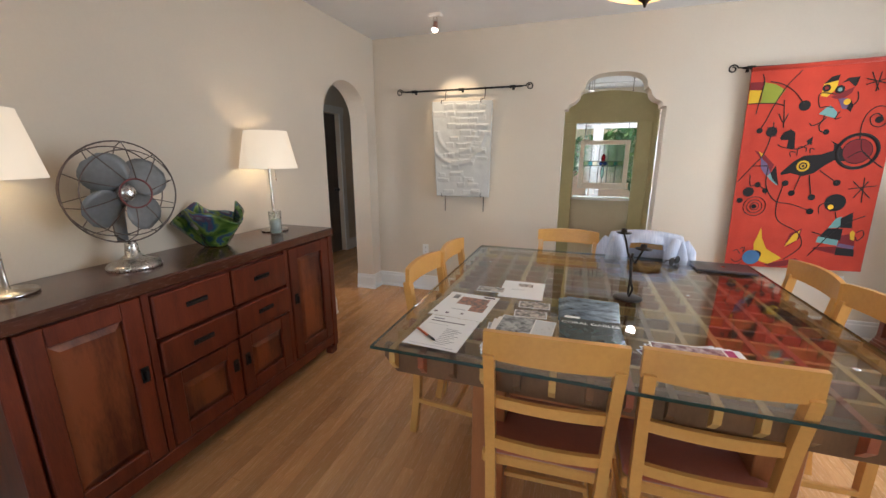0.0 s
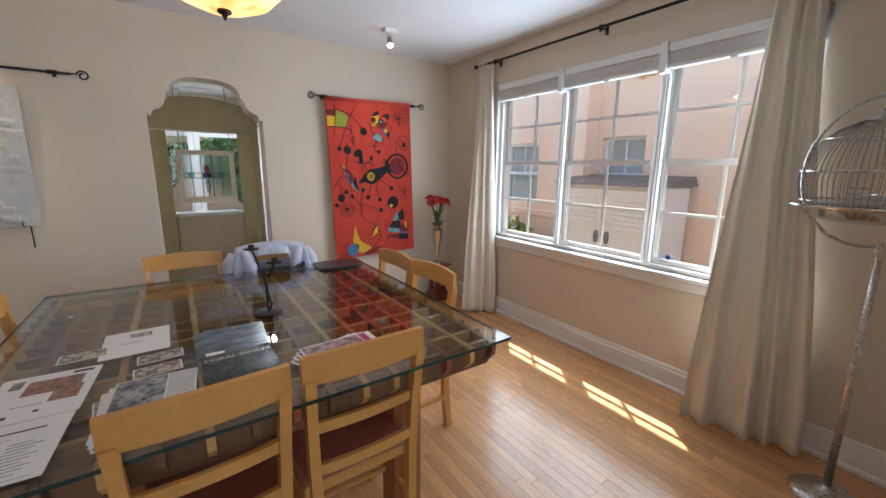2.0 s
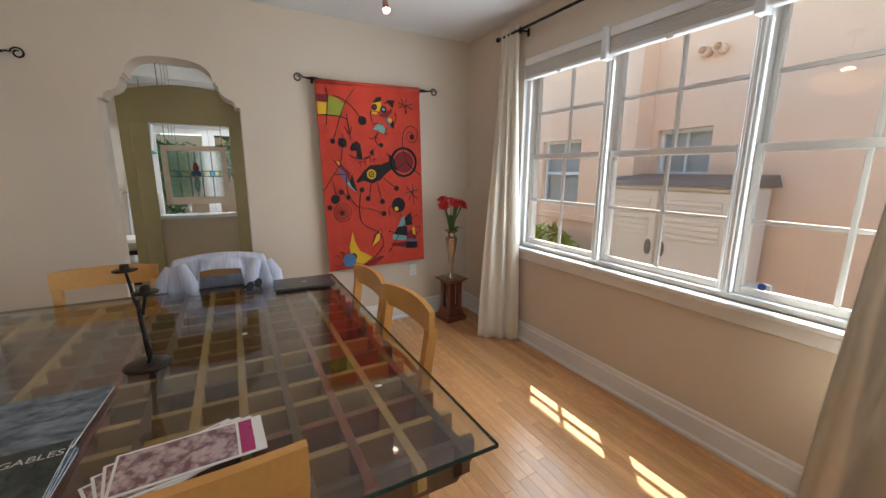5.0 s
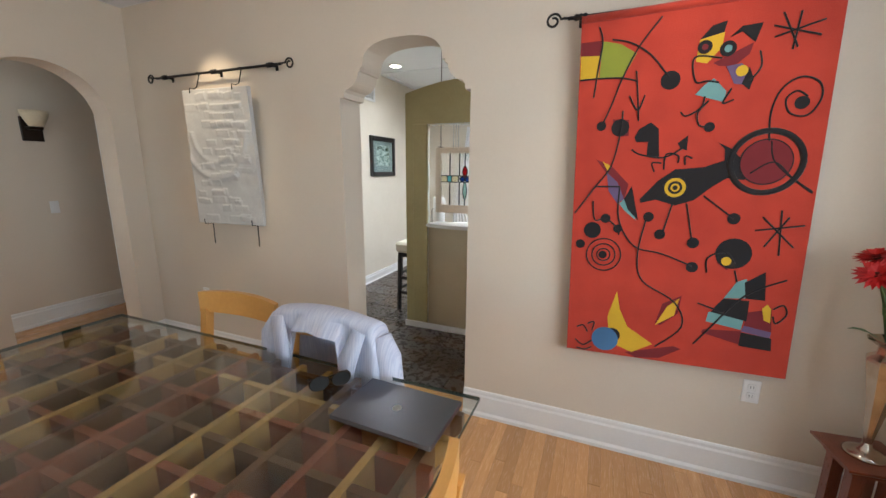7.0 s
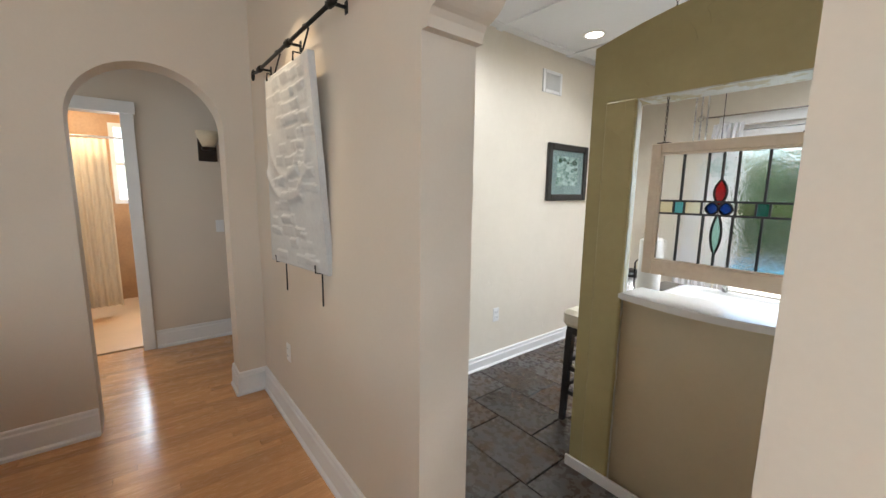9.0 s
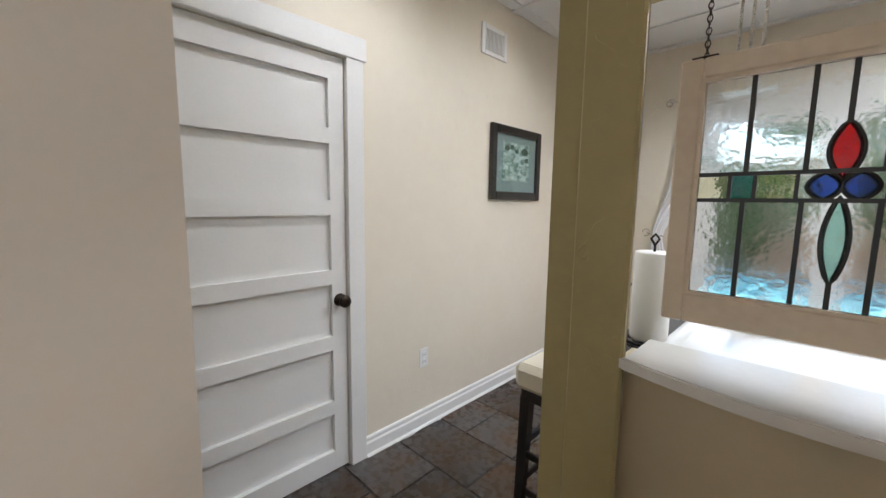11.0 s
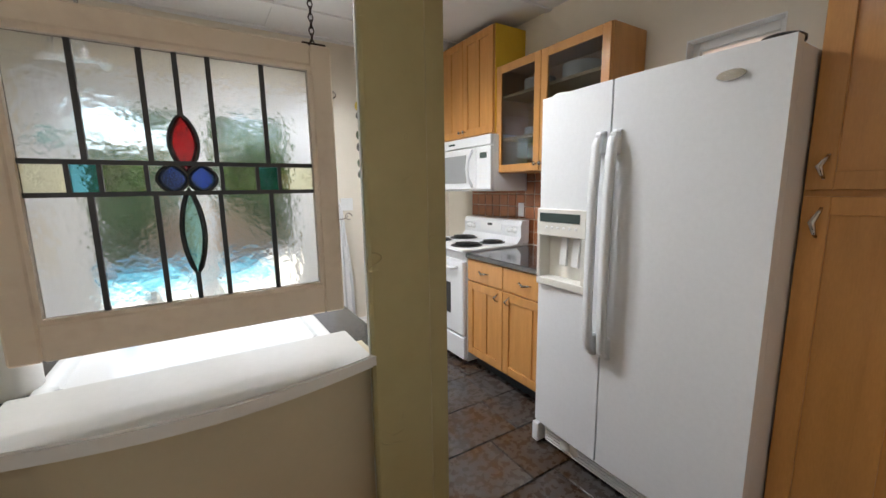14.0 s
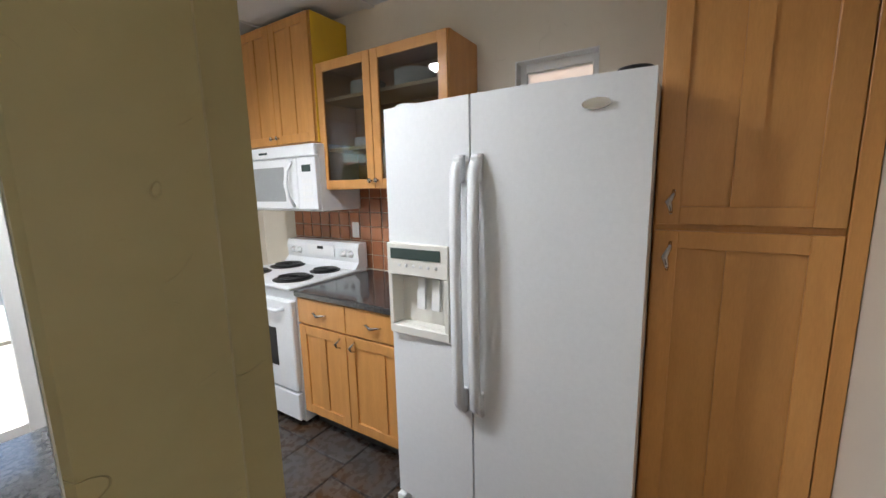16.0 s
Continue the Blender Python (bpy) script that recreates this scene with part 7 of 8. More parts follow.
for z, w in ((1.345, 0.004), (1.425 + 0.035, 0.005), (1.585, 0.004)):
    bm = bmesh.new()
    tube(bm, [(-0.068 + cage_r(z) * math.cos(a), 0.078 + cage_r(z) * math.sin(a), z) for a in circle], w, 6, closed_path=True)
    part("band", bm, STEEL, cage)
bm = bmesh.new()
lathe(bm, [(0.12, 1.265), (0.17, 1.285), (0.19, 1.315), (0.225, 1.325), (0.225, 1.330), (0.185, 1.322), (0.16, 1.295), (0.0, 1.275)], 36, (-0.068, 0.078, 0))
part("tray", bm, CHROME, cage, "flared polished seed tray")
bm = bmesh.new()
lathe(bm, [(0.045, 1.635), (0.05, 1.65), (0.03, 1.662), (0.008, 1.675), (0.004, 1.69)], 20, (-0.068, 0.078, 0))
part("cap", bm, STEEL, cage)
bm = bmesh.new()
tube(bm, [(-0.26, 0.04, 1.40), (-0.26, 0.14, 1.40)], 0.003, 5)
tube(bm, [(-0.148, -0.05, 1.37), (0.052, 0.15, 1.37)], 0.006, 6)
part("perch", bm, STEEL, cage)

# south wall picture and sconces
sp = thing("framed_picture", (1.57, SOUTH, 1.33), "tall dark-framed picture on the south wall", "picture")
part("frame", boxes(((-0.02 - 0.24, 0, 0), (-0.19, 0.03, 0.78)), ((0.19, 0, 0), (0.26, 0.03, 0.78)), ((-0.19, 0, 0), (0.19, 0.03, 0.07)), ((-0.19, 0, 0.71), (0.19, 0.03, 0.78)), bevel=0.005), FRAME_B, sp)
part("print", boxes(((-0.19, 0.003, 0.07), (0.19, 0.012, 0.71))), MATB, sp)


def sconce(at, turn, label):
    o = thing("wall_sconce", at, label, "sconce", turn=turn)
    part("backplate", boxes(((-0.075, -0.02, -0.16), (0.075, 0, 0.05)), bevel=0.005), BRONZE, o)
    part("shelf", boxes(((-0.05, -0.10, -0.06), (0.05, -0.02, -0.035)), bevel=0.004), BRONZE, o)
    bm = bmesh.new()
    lathe(bm, [(0.05, -0.034), (0.075, 0.02), (0.092, 0.06), (0.098, 0.10), (0.092, 0.10), (0.07, 0.02), (0.0, -0.02)], 24, (0, -0.10, 0))
    part("shade", bm, surface("cream_glass_shade", (0.72, 0.62, 0.44), None, 0.4) if "cream_glass_shade" not in bpy.data.materials else bpy.data.materials["cream_glass_shade"], o)


sconce((HW, 3.76, 1.865), 90, "bronze wall sconce with a cream glass bowl, unlit")
sconce((1.12, SOUTH, 1.90), 180, "bronze wall sconce with a cream glass shade")

# ---- on the table ----
GT = TZ + 0.0131
BRZ = surface("rubbed_bronze_iron", (0.045, 0.032, 0.026), (0.02, 0.016, 0.014), 0.45, metal=0.7, scale=12, bump=0.2)
cand = thing("candle_holder", (0.153, 1.91, GT), "twisted dark iron holder with two candle cups", "candle holder", turn=-64)
bm = bmesh.new()
lathe(bm, [(0.066, 0), (0.068, 0.003), (0.055, 0.008), (0.012, 0.012), (0.0, 0.012)], 26)
part("base", bm, BRZ, cand)
bm = bmesh.new()
tube(bm, [(0.01, 0, 0.01), (0.022, 0.008, 0.05), (0.004, 0.004, 0.085), (0.006, 0, 0.12), (0.0, 0, 0.165), (-0.004, 0, 0.195), (0.004, 0, 0.225)], [0.006, 0.005, 0.007, 0.006, 0.008, 0.007, 0.006], 8)
tube(bm, [(-0.012, 0.01, 0.01), (-0.004, 0.004, 0.05), (0.006, 0, 0.10)], [0.005, 0.005, 0.006], 8)
tube(bm, [(-0.002, 0, 0.195), (-0.035, 0.0, 0.215), (-0.06, 0.0, 0.27), (-0.085, 0.0, 0.305)], [0.006, 0.005, 0.005, 0.004], 8)
tube(bm, [(0.0, 0, 0.20), (0.03, 0, 0.185), (0.055, 0, 0.225), (0.078, 0, 0.262)], [0.006, 0.005, 0.005, 0.004], 8)
part("stem", bm, BRZ, cand)
for x, z in ((-0.085, 0.305), (0.078, 0.262)):
    bm = bmesh.new()
    lathe(bm, [(0.006, -0.004), (0.034, 0.0), (0.036, 0.004), (0.014, 0.004), (0.013, 0.022), (0.010, 0.022), (0.010, 0.006), (0.0, 0.006)], 20, (x, 0, z))
    part("cup", bm, BRZ, cand)


def printed(name, at, turn, w, h, label, category, marks, base=None, t=0.0012, group=""):
    """Sheet lying flat: marks are (x0, y0, x1, y1, material) in fractions of the sheet."""
    o = thing(name, at, label, category, group, turn)
    part("sheet", boxes(((-w / 2, -h / 2, 0), (w / 2, h / 2, t))), base or PAPER, o)
    for i, (a, b, c, d, m) in enumerate(marks):
        part("print", boxes(((-w / 2 + a * w, -h / 2 + b * h, t + 0.0001), (-w / 2 + c * w, -h / 2 + d * h, t + 0.0004 + 0.00005 * i))), m, o)
    return o


INK = surface("grey_ink", (0.35, 0.35, 0.37), (0.28, 0.28, 0.30), 0.7, bump=0.0)
DARKINK = surface("dark_ink", (0.07, 0.04, 0.06), None, 0.7, bump=0.0)
PH1 = surface("photo_brick", (0.45, 0.19, 0.13), (0.10, 0.09, 0.08), 0.35, scale=40, fine=120, bump=0.0, contrast=(0.4, 0.6))
PH2 = surface("photo_grey", (0.42, 0.44, 0.45), (0.08, 0.09, 0.10), 0.3, scale=16, fine=60, bump=0.0, contrast=(0.42, 0.58))
PH3 = surface("photo_street", (0.60, 0.52, 0.44), (0.07, 0.06, 0.055), 0.3, scale=50, fine=130, bump=0.0, contrast=(0.42, 0.58))
PH4 = surface("magazine_blue", (0.22, 0.29, 0.37), (0.03, 0.045, 0.06), 0.22, scale=14, fine=60, stretch=(0.6, 1.6, 1), bump=0.0, contrast=(0.35, 0.65))
PH5 = surface("magazine_teal", (0.055, 0.075, 0.075), (0.012, 0.022, 0.022), 0.22, scale=24, fine=70, bump=0.0, contrast=(0.4, 0.65))
PH6 = surface("brochure_magenta", (0.55, 0.42, 0.42), (0.22, 0.12, 0.14), 0.25, scale=28, fine=70, bump=0.0, contrast=(0.42, 0.56))
lines_ = [(0.52, 0.12 + 0.052 * k, 0.52 + 0.22 + 0.05 * (k % 3), 0.13 + 0.052 * k, INK) for k in range(10)]
printed("paper_form", (-0.575, 1.259, GT), -3.5, 0.216, 0.279, "white printed form sheet on the glass table", "paper",
        [(0.10, 0.88, 0.32, 0.92, INK), (0.10, 0.80, 0.78, 0.825, DARKINK), (0.10, 0.70, 0.5, 0.706, INK), (0.1, 0.05, 0.9, 0.056, INK)] + lines_)
printed("flyer", (-0.564, 1.55, GT + 0.0016), -4, 0.245, 0.30, "property flyer with street photographs", "paper",
        [(0.12, 0.72, 0.24, 0.90, PH2), (0.30, 0.52, 0.86, 0.84, PH1), (0.62, 0.30, 0.90, 0.60, PH1), (0.06, 0.10, 0.12, 0.15, DARKINK), (0.28, 0.10, 0.34, 0.15, DARKINK), (0.55, 0.14, 0.60, 0.18, DARKINK), (0.30, 0.30, 0.58, 0.31, INK), (0.70, 0.9, 0.92, 0.95, DARKINK)])
printed("paper_sheet", (-0.347, 1.857, GT), 1.0, 0.216, 0.262, "white letterhead sheet on the glass table", "paper", [(0.38, 0.68, 0.72, 0.86, PH3), (0.25, 0.50, 0.62, 0.506, INK), (0.25, 0.45, 0.55, 0.456, INK)])
for x, y, turn in ((-0.50, 1.81, 2), (-0.265, 1.655, 3), (-0.27, 1.545, 4)):
    printed("photo_card", (x, y, GT), turn, 0.14, 0.075, "small printed photograph card on the table", "card", [(0.03, 0.05, 0.97, 0.95, PH3)], t=0.002, group="photo cards on the table")
for k in range(6):
    printed("brochure", (-0.283 + 0.006 * k - 0.02, 1.28 + 0.008 * k, GT + 0.0035 * k), 6 - 5 * (k % 3), 0.215, 0.265, "glossy brochure in a loose pile on the table", "brochure",
            [(0.02, 0.02, 0.62, 0.98, PH2), (0.64, 0.02, 0.98, 0.98, surface("pale_page", (0.62, 0.65, 0.66), (0.55, 0.58, 0.6), 0.3, bump=0.0) if k == 5 else PAPER)] if k in (0, 5) else [], t=0.0032, group="brochures on the table")


def magazine(at, turn, cover, extra, label):
    o = thing("magazine", at, label, "magazine", "magazines on the table", turn)
    part("pages", boxes(((-0.112, -0.137, 0.0005), (0.110, 0.137, 0.006))), PAPER, o)
    part("cover", boxes(((-0.114, -0.139, 0.006), (0.112, 0.139, 0.0066))), cover, o)
    for a, b, c, d, m in extra:
        part("print", boxes(((a, b, 0.0067), (c, d, 0.0071))), m, o)
    return o


for k in range(3):
    magazine((-0.044 + 0.012 * k, 1.649 - 0.01 * k, GT + 0.0073 * k), 2 - 3 * k, PH4, [(-0.10, -0.125, -0.04, -0.10, PAPER)] if k == 2 else [], "glossy magazine with a blue city photograph cover")
cg = magazine((-0.028, 1.358, GT + 0.0220), 1.5, PH5, [], "glossy dark teal magazine with a serif title")
txt = bpy.data.curves.new("title", "FONT")
txt.body, txt.size, txt.align_x, txt.extrude = "CORAL GABLES", 0.031, "CENTER", 0.0001
txt.materials.append(surface("pale_title_ink", (0.62, 0.62, 0.58), None, 0.5, bump=0.0))
title = new("title", txt)
title.parent = cg
title.matrix_local = pose(0, 0.085, 0.0069)
for k in range(2):
    magazine((-0.028, 1.358, GT + 0.0073 * k), -2 + 2 * k, PH4, [], "glossy magazine at the bottom of a pile")
magazine((-0.028, 1.358, GT + 0.0146), 3, PH4, [], "glossy magazine in a pile")
for k in range(4):
    printed("brochure", (0.284 + 0.012 * k, 1.342 + 0.004 * k, GT + 0.0024 * k), 24 - 7 * k, 0.29, 0.14, "colourful magenta and green brochure fanned on the table", "brochure",
            [(0.02, 0.05, 0.80, 0.95, PH6), (0.82, 0.05, 0.92, 0.95, surface("magenta_band", (0.45, 0.03, 0.17), None, 0.3, bump=0.0) if k == 0 else bpy.data.materials["magenta_band"])], t=0.002, group="fanned brochures")
pen = thing("pen", (-0.626, 1.207, GT + 0.0062), "orange and black ballpoint pen on the form", "pen", turn=-38)
bm = bmesh.new()
tube(bm, [(-0.065, 0, 0), (0.015, 0, 0)], 0.0045, 10)
part("barrel", bm, surface("orange_plastic", (0.55, 0.10, 0.02), None, 0.3, bump=0.0), pen)
bm = bmesh.new()
tube(bm, [(0.015, 0, 0), (0.055, 0, 0), (0.068, 0, 0)], [0.0047, 0.0045, 0.001], 10)
part("grip", bm, BLACK_PL, pen)

ALU = surface("space_grey_aluminium", (0.13, 0.13, 0.14), (0.12, 0.12, 0.13), 0.35, metal=0.9, fine=200, bump=0.01)
lap = thing("laptop", (0.76, 2.642, GT), "closed dark grey laptop on the table corner", "laptop", turn=-2)
part("base", boxes(((-0.155, -0.106, 0.002), (0.155, 0.106, 0.010)), bevel=0.003), ALU, lap)
part("lid", boxes(((-0.155, -0.106, 0.0108), (0.155, 0.106, 0.016)), bevel=0.0025), ALU, lap)
bm = bmesh.new()
prism(bm, arc(0, 0, 0.013, 0.015, 0, 360, 18)[:-1], "z", 0.0161, 0.0163)
part("emblem", bm, CHROME, lap, "small polished round emblem")
gl = thing("sunglasses", (0.507, 2.673, GT), "folded dark sunglasses beside the laptop", "glasses", turn=52)
for s in (-1, 1):
    bm = bmesh.new()
    prism(bm, [(s * 0.034 + a, 0.024 + b) for a, b in arc(0, 0, 0.028, 0.022, 0, 360, 18)[:-1]], "y", -0.0015, 0.0015)
    part("lens", bm, BLACK_PL, gl)
    bm = bmesh.new()
    tube(bm, [(s * 0.034 + a, 0, 0.024 + b) for a, b in arc(0, 0, 0.029, 0.023, 0, 360, 20)[:-1]], 0.0025, 6, closed_path=True)
    part("rim", bm, BRONZE, gl)
    bm = bmesh.new()
    tube(bm, [(s * 0.063, 0, 0.034), (s * 0.062, 0.03, 0.03), (s * -0.02, 0.035 + 0.008 * s, 0.012), (s * -0.055, 0.036 + 0.008 * s, 0.006)], 0.0025, 6)
    part("temple", bm, BRONZE, gl)

# jacket over the chair back
SEER = surface("seersucker", (0.58, 0.60, 0.70), (0.46, 0.49, 0.62), 0.85, scale=420, fine=500, stretch=(1, 0.03, 0.03), bump=0.4, depth=0.001, contrast=(0.46, 0.54))
jk = thing("jacket", (0.355, 2.86, 0.495), "pale blue seersucker jacket draped over a chair back", "jacket", turn=-2, size=(1.09, 1.0, 1.0))
nu, nv = 44, 36


def jacket_point(u, v):
    """u across the shoulders, v from the front hem over the rail to the back hem."""
    x = u * 0.235
    a = abs(u)
    drop = 0.035 * a ** 2 + (0.10 * (a - 0.86) / 0.14 if a > 0.86 else 0)
    front = 0.05 + 0.30 * max(0.0, min(1.0, (a - 0.38) / 0.18)) ** 0.6
    back = 0.40
    ridge = 0.472 - drop
    fold = 0.006 * math.sin(7 * u + 4 * v) + 0.003 * math.sin(17 * u - 4 * v)
    if v < 0.42:
        t = 1 - v / 0.42
        return (x * (1 + 0.10 * t), -0.048 - 0.035 * t - fold, ridge - front * t)
    if v < 0.58:
        b = (v - 0.42) / 0.16 * math.pi
        return (x, -0.048 * math.cos(b), ridge + 0.026 * math.sin(b))
    t = (v - 0.58) / 0.42
    return (x * (1 + 0.12 * t), 0.048 + 0.03 * t + fold, ridge - back * t)


bm = bmesh.new()
g = [[bm.verts.new(jacket_point(-1 + 2 * i / nu, j / nv)) for i in range(nu + 1)] for j in range(nv + 1)]
for j in range(nv):
    for i in range(nu):
        bm.faces.new((g[j][i], g[j][i + 1], g[j + 1][i + 1], g[j + 1][i])).smooth = True
body = part("body", bm, SEER, jk)
thick = body.modifiers.new("thickness", "SOLIDIFY")
thick.thickness = 0.006
for s in (-1, 1):
    bm = bmesh.new()
    tube(bm, [(s * 0.205, 0.0, 0.425), (s * 0.238, -0.01, 0.36), (s * 0.250, -0.012, 0.25), (s * 0.252, -0.006, 0.12), (s * 0.248, 0.004, -0.02)], [0.038, 0.046, 0.044, 0.042, 0.040], 14)
    part("sleeve", bm, SEER, jk)
    bm = bmesh.new()
    rings(bm, [[(s * 0.145, -0.062, 0.462), (s * 0.19, -0.064, 0.452), (s * 0.19, -0.058, 0.452), (s * 0.145, -0.056, 0.462)],
               [(s * 0.10, -0.085, 0.36), (s * 0.165, -0.088, 0.345), (s * 0.165, -0.08, 0.345), (s * 0.10, -0.078, 0.36)],
               [(s * 0.115, -0.098, 0.20), (s * 0.135, -0.10, 0.18), (s * 0.135, -0.092, 0.18), (s * 0.115, -0.09, 0.20)]])
    part("lapel", bm, SEER, jk)

# tote bag on the chair seat
CANVAS = surface("natural_canvas", (0.55, 0.52, 0.45), (0.47, 0.44, 0.38), 0.9, scale=6, fine=200, bump=0.3)
NAVY = surface("navy_webbing", (0.015, 0.018, 0.045), None, 0.8, fine=200, bump=0.2)
bag = thing("tote_bag", (-0.16, 2.74, 0.489), "slumped white canvas tote bag with navy handles on a chair seat", "bag", turn=8)
bm = bmesh.new()
loops = []
for z, w, d in ((0.0, 0.15, 0.07), (0.05, 0.165, 0.08), (0.14, 0.16, 0.06), (0.20, 0.15, 0.045), (0.19, 0.145, 0.04), (0.05, 0.15, 0.06)):
    loops.append([(w * math.cos(2 * math.pi * k / 24), d * math.sin(2 * math.pi * k / 24) + 0.006 * math.sin(5 * k + 20 * z), z + (0.014 * math.sin(3.3 * k) if z > 0.1 else 0)) for k in range(24)])
rings(bm, loops)
part("body", bm, CANVAS, bag)
for s in (-1, 1):
    bm = bmesh.new()
    loops = []
    for i in range(13):
        a = math.pi * i / 12
        x, y, z = 0.085 * math.cos(a), s * (0.05 + 0.035 * math.sin(a)), 0.165 + 0.10 * math.sin(a)
        loops.append([(x, y - 0.002, z - 0.012), (x, y + 0.002, z - 0.012), (x, y + 0.002, z + 0.012), (x, y - 0.002, z + 0.012)])
    rings(bm, loops)
    part("handle", bm, NAVY, bag)

# ---- kitchen's far end ----


def wall_curtain(x, s, label):
    """White curtain drawn aside to a scrolled holdback."""
    o = thing("curtain", (x, KN - 0.06, 0.03), label, "curtain", "curtains at the garden doors")
    bm = bmesh.new()
    loops = []
    for i in range(25):
        v = i / 24
        z = 2.10 * (1 - v)
        pull = math.exp(-((z - 1.08) / 0.30) ** 2)
        c = s * (0.16 * pull + 0.10 * (1 - pull) * (1 if z < 1.08 else 0) - 0.10 * max(0, (z - 1.08)))
        w = (0.12 + 0.05 * v) * (1 - 0.7 * pull)
        front = [(c - w + 2 * w * k / 40, 0.016 * (math.sin(k * 0.83 + 0.5 * math.sin(3 * v)) + 0.5 * math.sin(k * 0.37 + 2 * v)) * (1 - 0.4 * pull), z) for k in range(41)]
        loops.append(front + [(a, b + 0.005, d) for a, b, d in front[::-1]])
    rings(bm, loops)
    part("cloth", bm, surface("white_voile", (0.80, 0.80, 0.80), (0.76, 0.76, 0.77), 0.9, fine=200, bump=0.1) if "white_voile" not in bpy.data.materials else bpy.data.materials["white_voile"], o)
    bm = bmesh.new()
    tube(bm, [(s * 0.10, -0.035, 1.08), (s * 0.17, -0.04, 1.08), (s * 0.22, -0.01, 1.09), (s * 0.25, 0.05, 1.10)], 0.005, 6)
    tube(bm, [(s * (0.25 + 0.03 * math.cos(a)), 0.02, 1.10 + 0.03 * math.sin(a)) for a in [0.4 * k for k in range(14)]], 0.004, 6)
    part("holdback", bm, NICKEL, o)


wall_curtain(1.08, 1, "white curtain tied aside with a scrolled holdback")
wall_curtain(-0.72, -1, "white curtain drawn aside at the garden doors")
kr = thing("curtain_rod", (0.19, KN - 0.06, 2.20), "thin nickel curtain rod with scrolled ends", "curtain rod")
bm = bmesh.new()
tube(bm, [(-0.98, 0, 0), (0.98, 0, 0)], 0.007, 8)
part("pole", bm, NICKEL, kr)
for s in (-1, 1):
    part("scroll", scroll(bmesh.new(), s * 0.97, 0, s, 0.034), NICKEL, kr)
    part("bracket", boxes(((s * 0.90 - 0.006, 0, -0.01), (s * 0.90 + 0.006, 0.06, 0.0))), NICKEL, kr)

BOTTLE = {"green": surface("green_bottle", (0.02, 0.07, 0.03), None, 0.1, bump=0.0, coat=0.5), "dark": surface("dark_bottle", (0.012, 0.010, 0.012), None, 0.1, bump=0.0, coat=0.5),
          "pale": surface("pale_bottle", (0.16, 0.19, 0.13), None, 0.1, bump=0.0, coat=0.5), "amber": surface("amber_bottle", (0.55, 0.40, 0.04), None, 0.1, bump=0.0, coat=0.5)}
LABELW = surface("cream_label", (0.72, 0.70, 0.62), None, 0.6, bump=0.0)
wr = thing("wine_rack", (1.55, KN, 1.42), "tall wall-hung wire wine rack", "wine rack")
bm = bmesh.new()
for x in (-0.05, 0.05):
    tube(bm, [(x, -0.02, 0.0), (x, -0.02, 0.78), (0.0, -0.02, 1.0)], 0.004, 6)
part("uprights", bm, NICKEL, wr)
for i in range(6):
    z = 0.08 + i * 0.124
    bm = bmesh.new()
    tube(bm, [(0.055 * math.cos(a), -0.09, z + 0.055 * math.sin(a)) for a in circle[::2]], 0.0035, 6, closed_path=True)
    tube(bm, [(0.05, -0.02, z), (0.053, -0.09, z)], 0.003, 5)
    part("loop", bm, NICKEL, wr)
for i, (kind_, tilt) in enumerate((("green", 8), ("pale", -6), ("dark", 5), ("pale", -5), ("dark", 22), ("amber", -4))):
    b = thing("wine_bottle", (1.55, KN - 0.10, 1.42 + 0.08 + i * 0.124), "wine bottle lying in the wall rack", "bottle", "bottles in the wine rack")
    bm = bmesh.new()
    lathe(bm, [(0.030, -0.13), (0.037, -0.125), (0.037, 0.05), (0.030, 0.075), (0.014, 0.10), (0.0135, 0.165), (0.015, 0.168), (0.015, 0.18), (0.010, 0.182)], 18)
    o = part("bottle", bm, BOTTLE[kind_], b)
    o.matrix_local = pose(0, 0, 0, 0, 90 + tilt, 12)
    bm = bmesh.new()
    lathe(bm, [(0.0374, -0.07), (0.0376, -0.068), (0.0376, -0.005), (0.0374, -0.003)], 18, caps=False)
    part("label", bm, LABELW, b).matrix_local = pose(0, 0, 0, 0, 90 + tilt, 12)
pl = thing("pendant_lamp", (-0.55, 7.25, 1.66), "small teal glass pendant lamp", "lamp")
bm = bmesh.new()
lathe(bm, [(0.11, 0.0), (0.115, 0.004), (0.06, 0.04), (0.025, 0.06), (0.022, 0.08), (0.0, 0.085)], 24)
part("shade", bm, surface("teal_enamel", (0.05, 0.25, 0.22), None, 0.2), pl)
bm = bmesh.new()
tube(bm, [(0, 0, 0.08), (0, 0, CEILING - 1.66)], 0.003, 5)
part("cord", bm, BLACK_PL, pl)

# ---- hall and bathroom ----
bd = tagged(new("door_3"), "dark stained door standing open in the hall", "door", "", "structure")
DARKW = surface("dark_stained_door", (0.12, 0.098, 0.085), (0.09, 0.072, 0.062), 0.4, stretch=(5, 5, 0.8), fine=50, bump=0.05)
part("leaf", boxes(((HW - 0.10, C0 + 0.01, 0.01), (HW - 0.06, C1 - 0.01, 2.09)), bevel=0.003), DARKW, bd)
bm = bmesh.new()
lathe(bm, [(0.028, 0), (0.012, 0.008), (0.012, 0.03), (0.027, 0.045), (0.02, 0.062), (0.005, 0.066)], 16)
part("door_knob", bm, BLACK_PL, bd).matrix_local = pose(HW - 0.06, C1 - 0.09, 0.98, 0, 90, 0)
sc = thing("shower_curtain", (-5.0, 2.60, 0.12), "white shower curtain hanging in folds in the bathroom", "curtain")
bm = bmesh.new()
loops = []
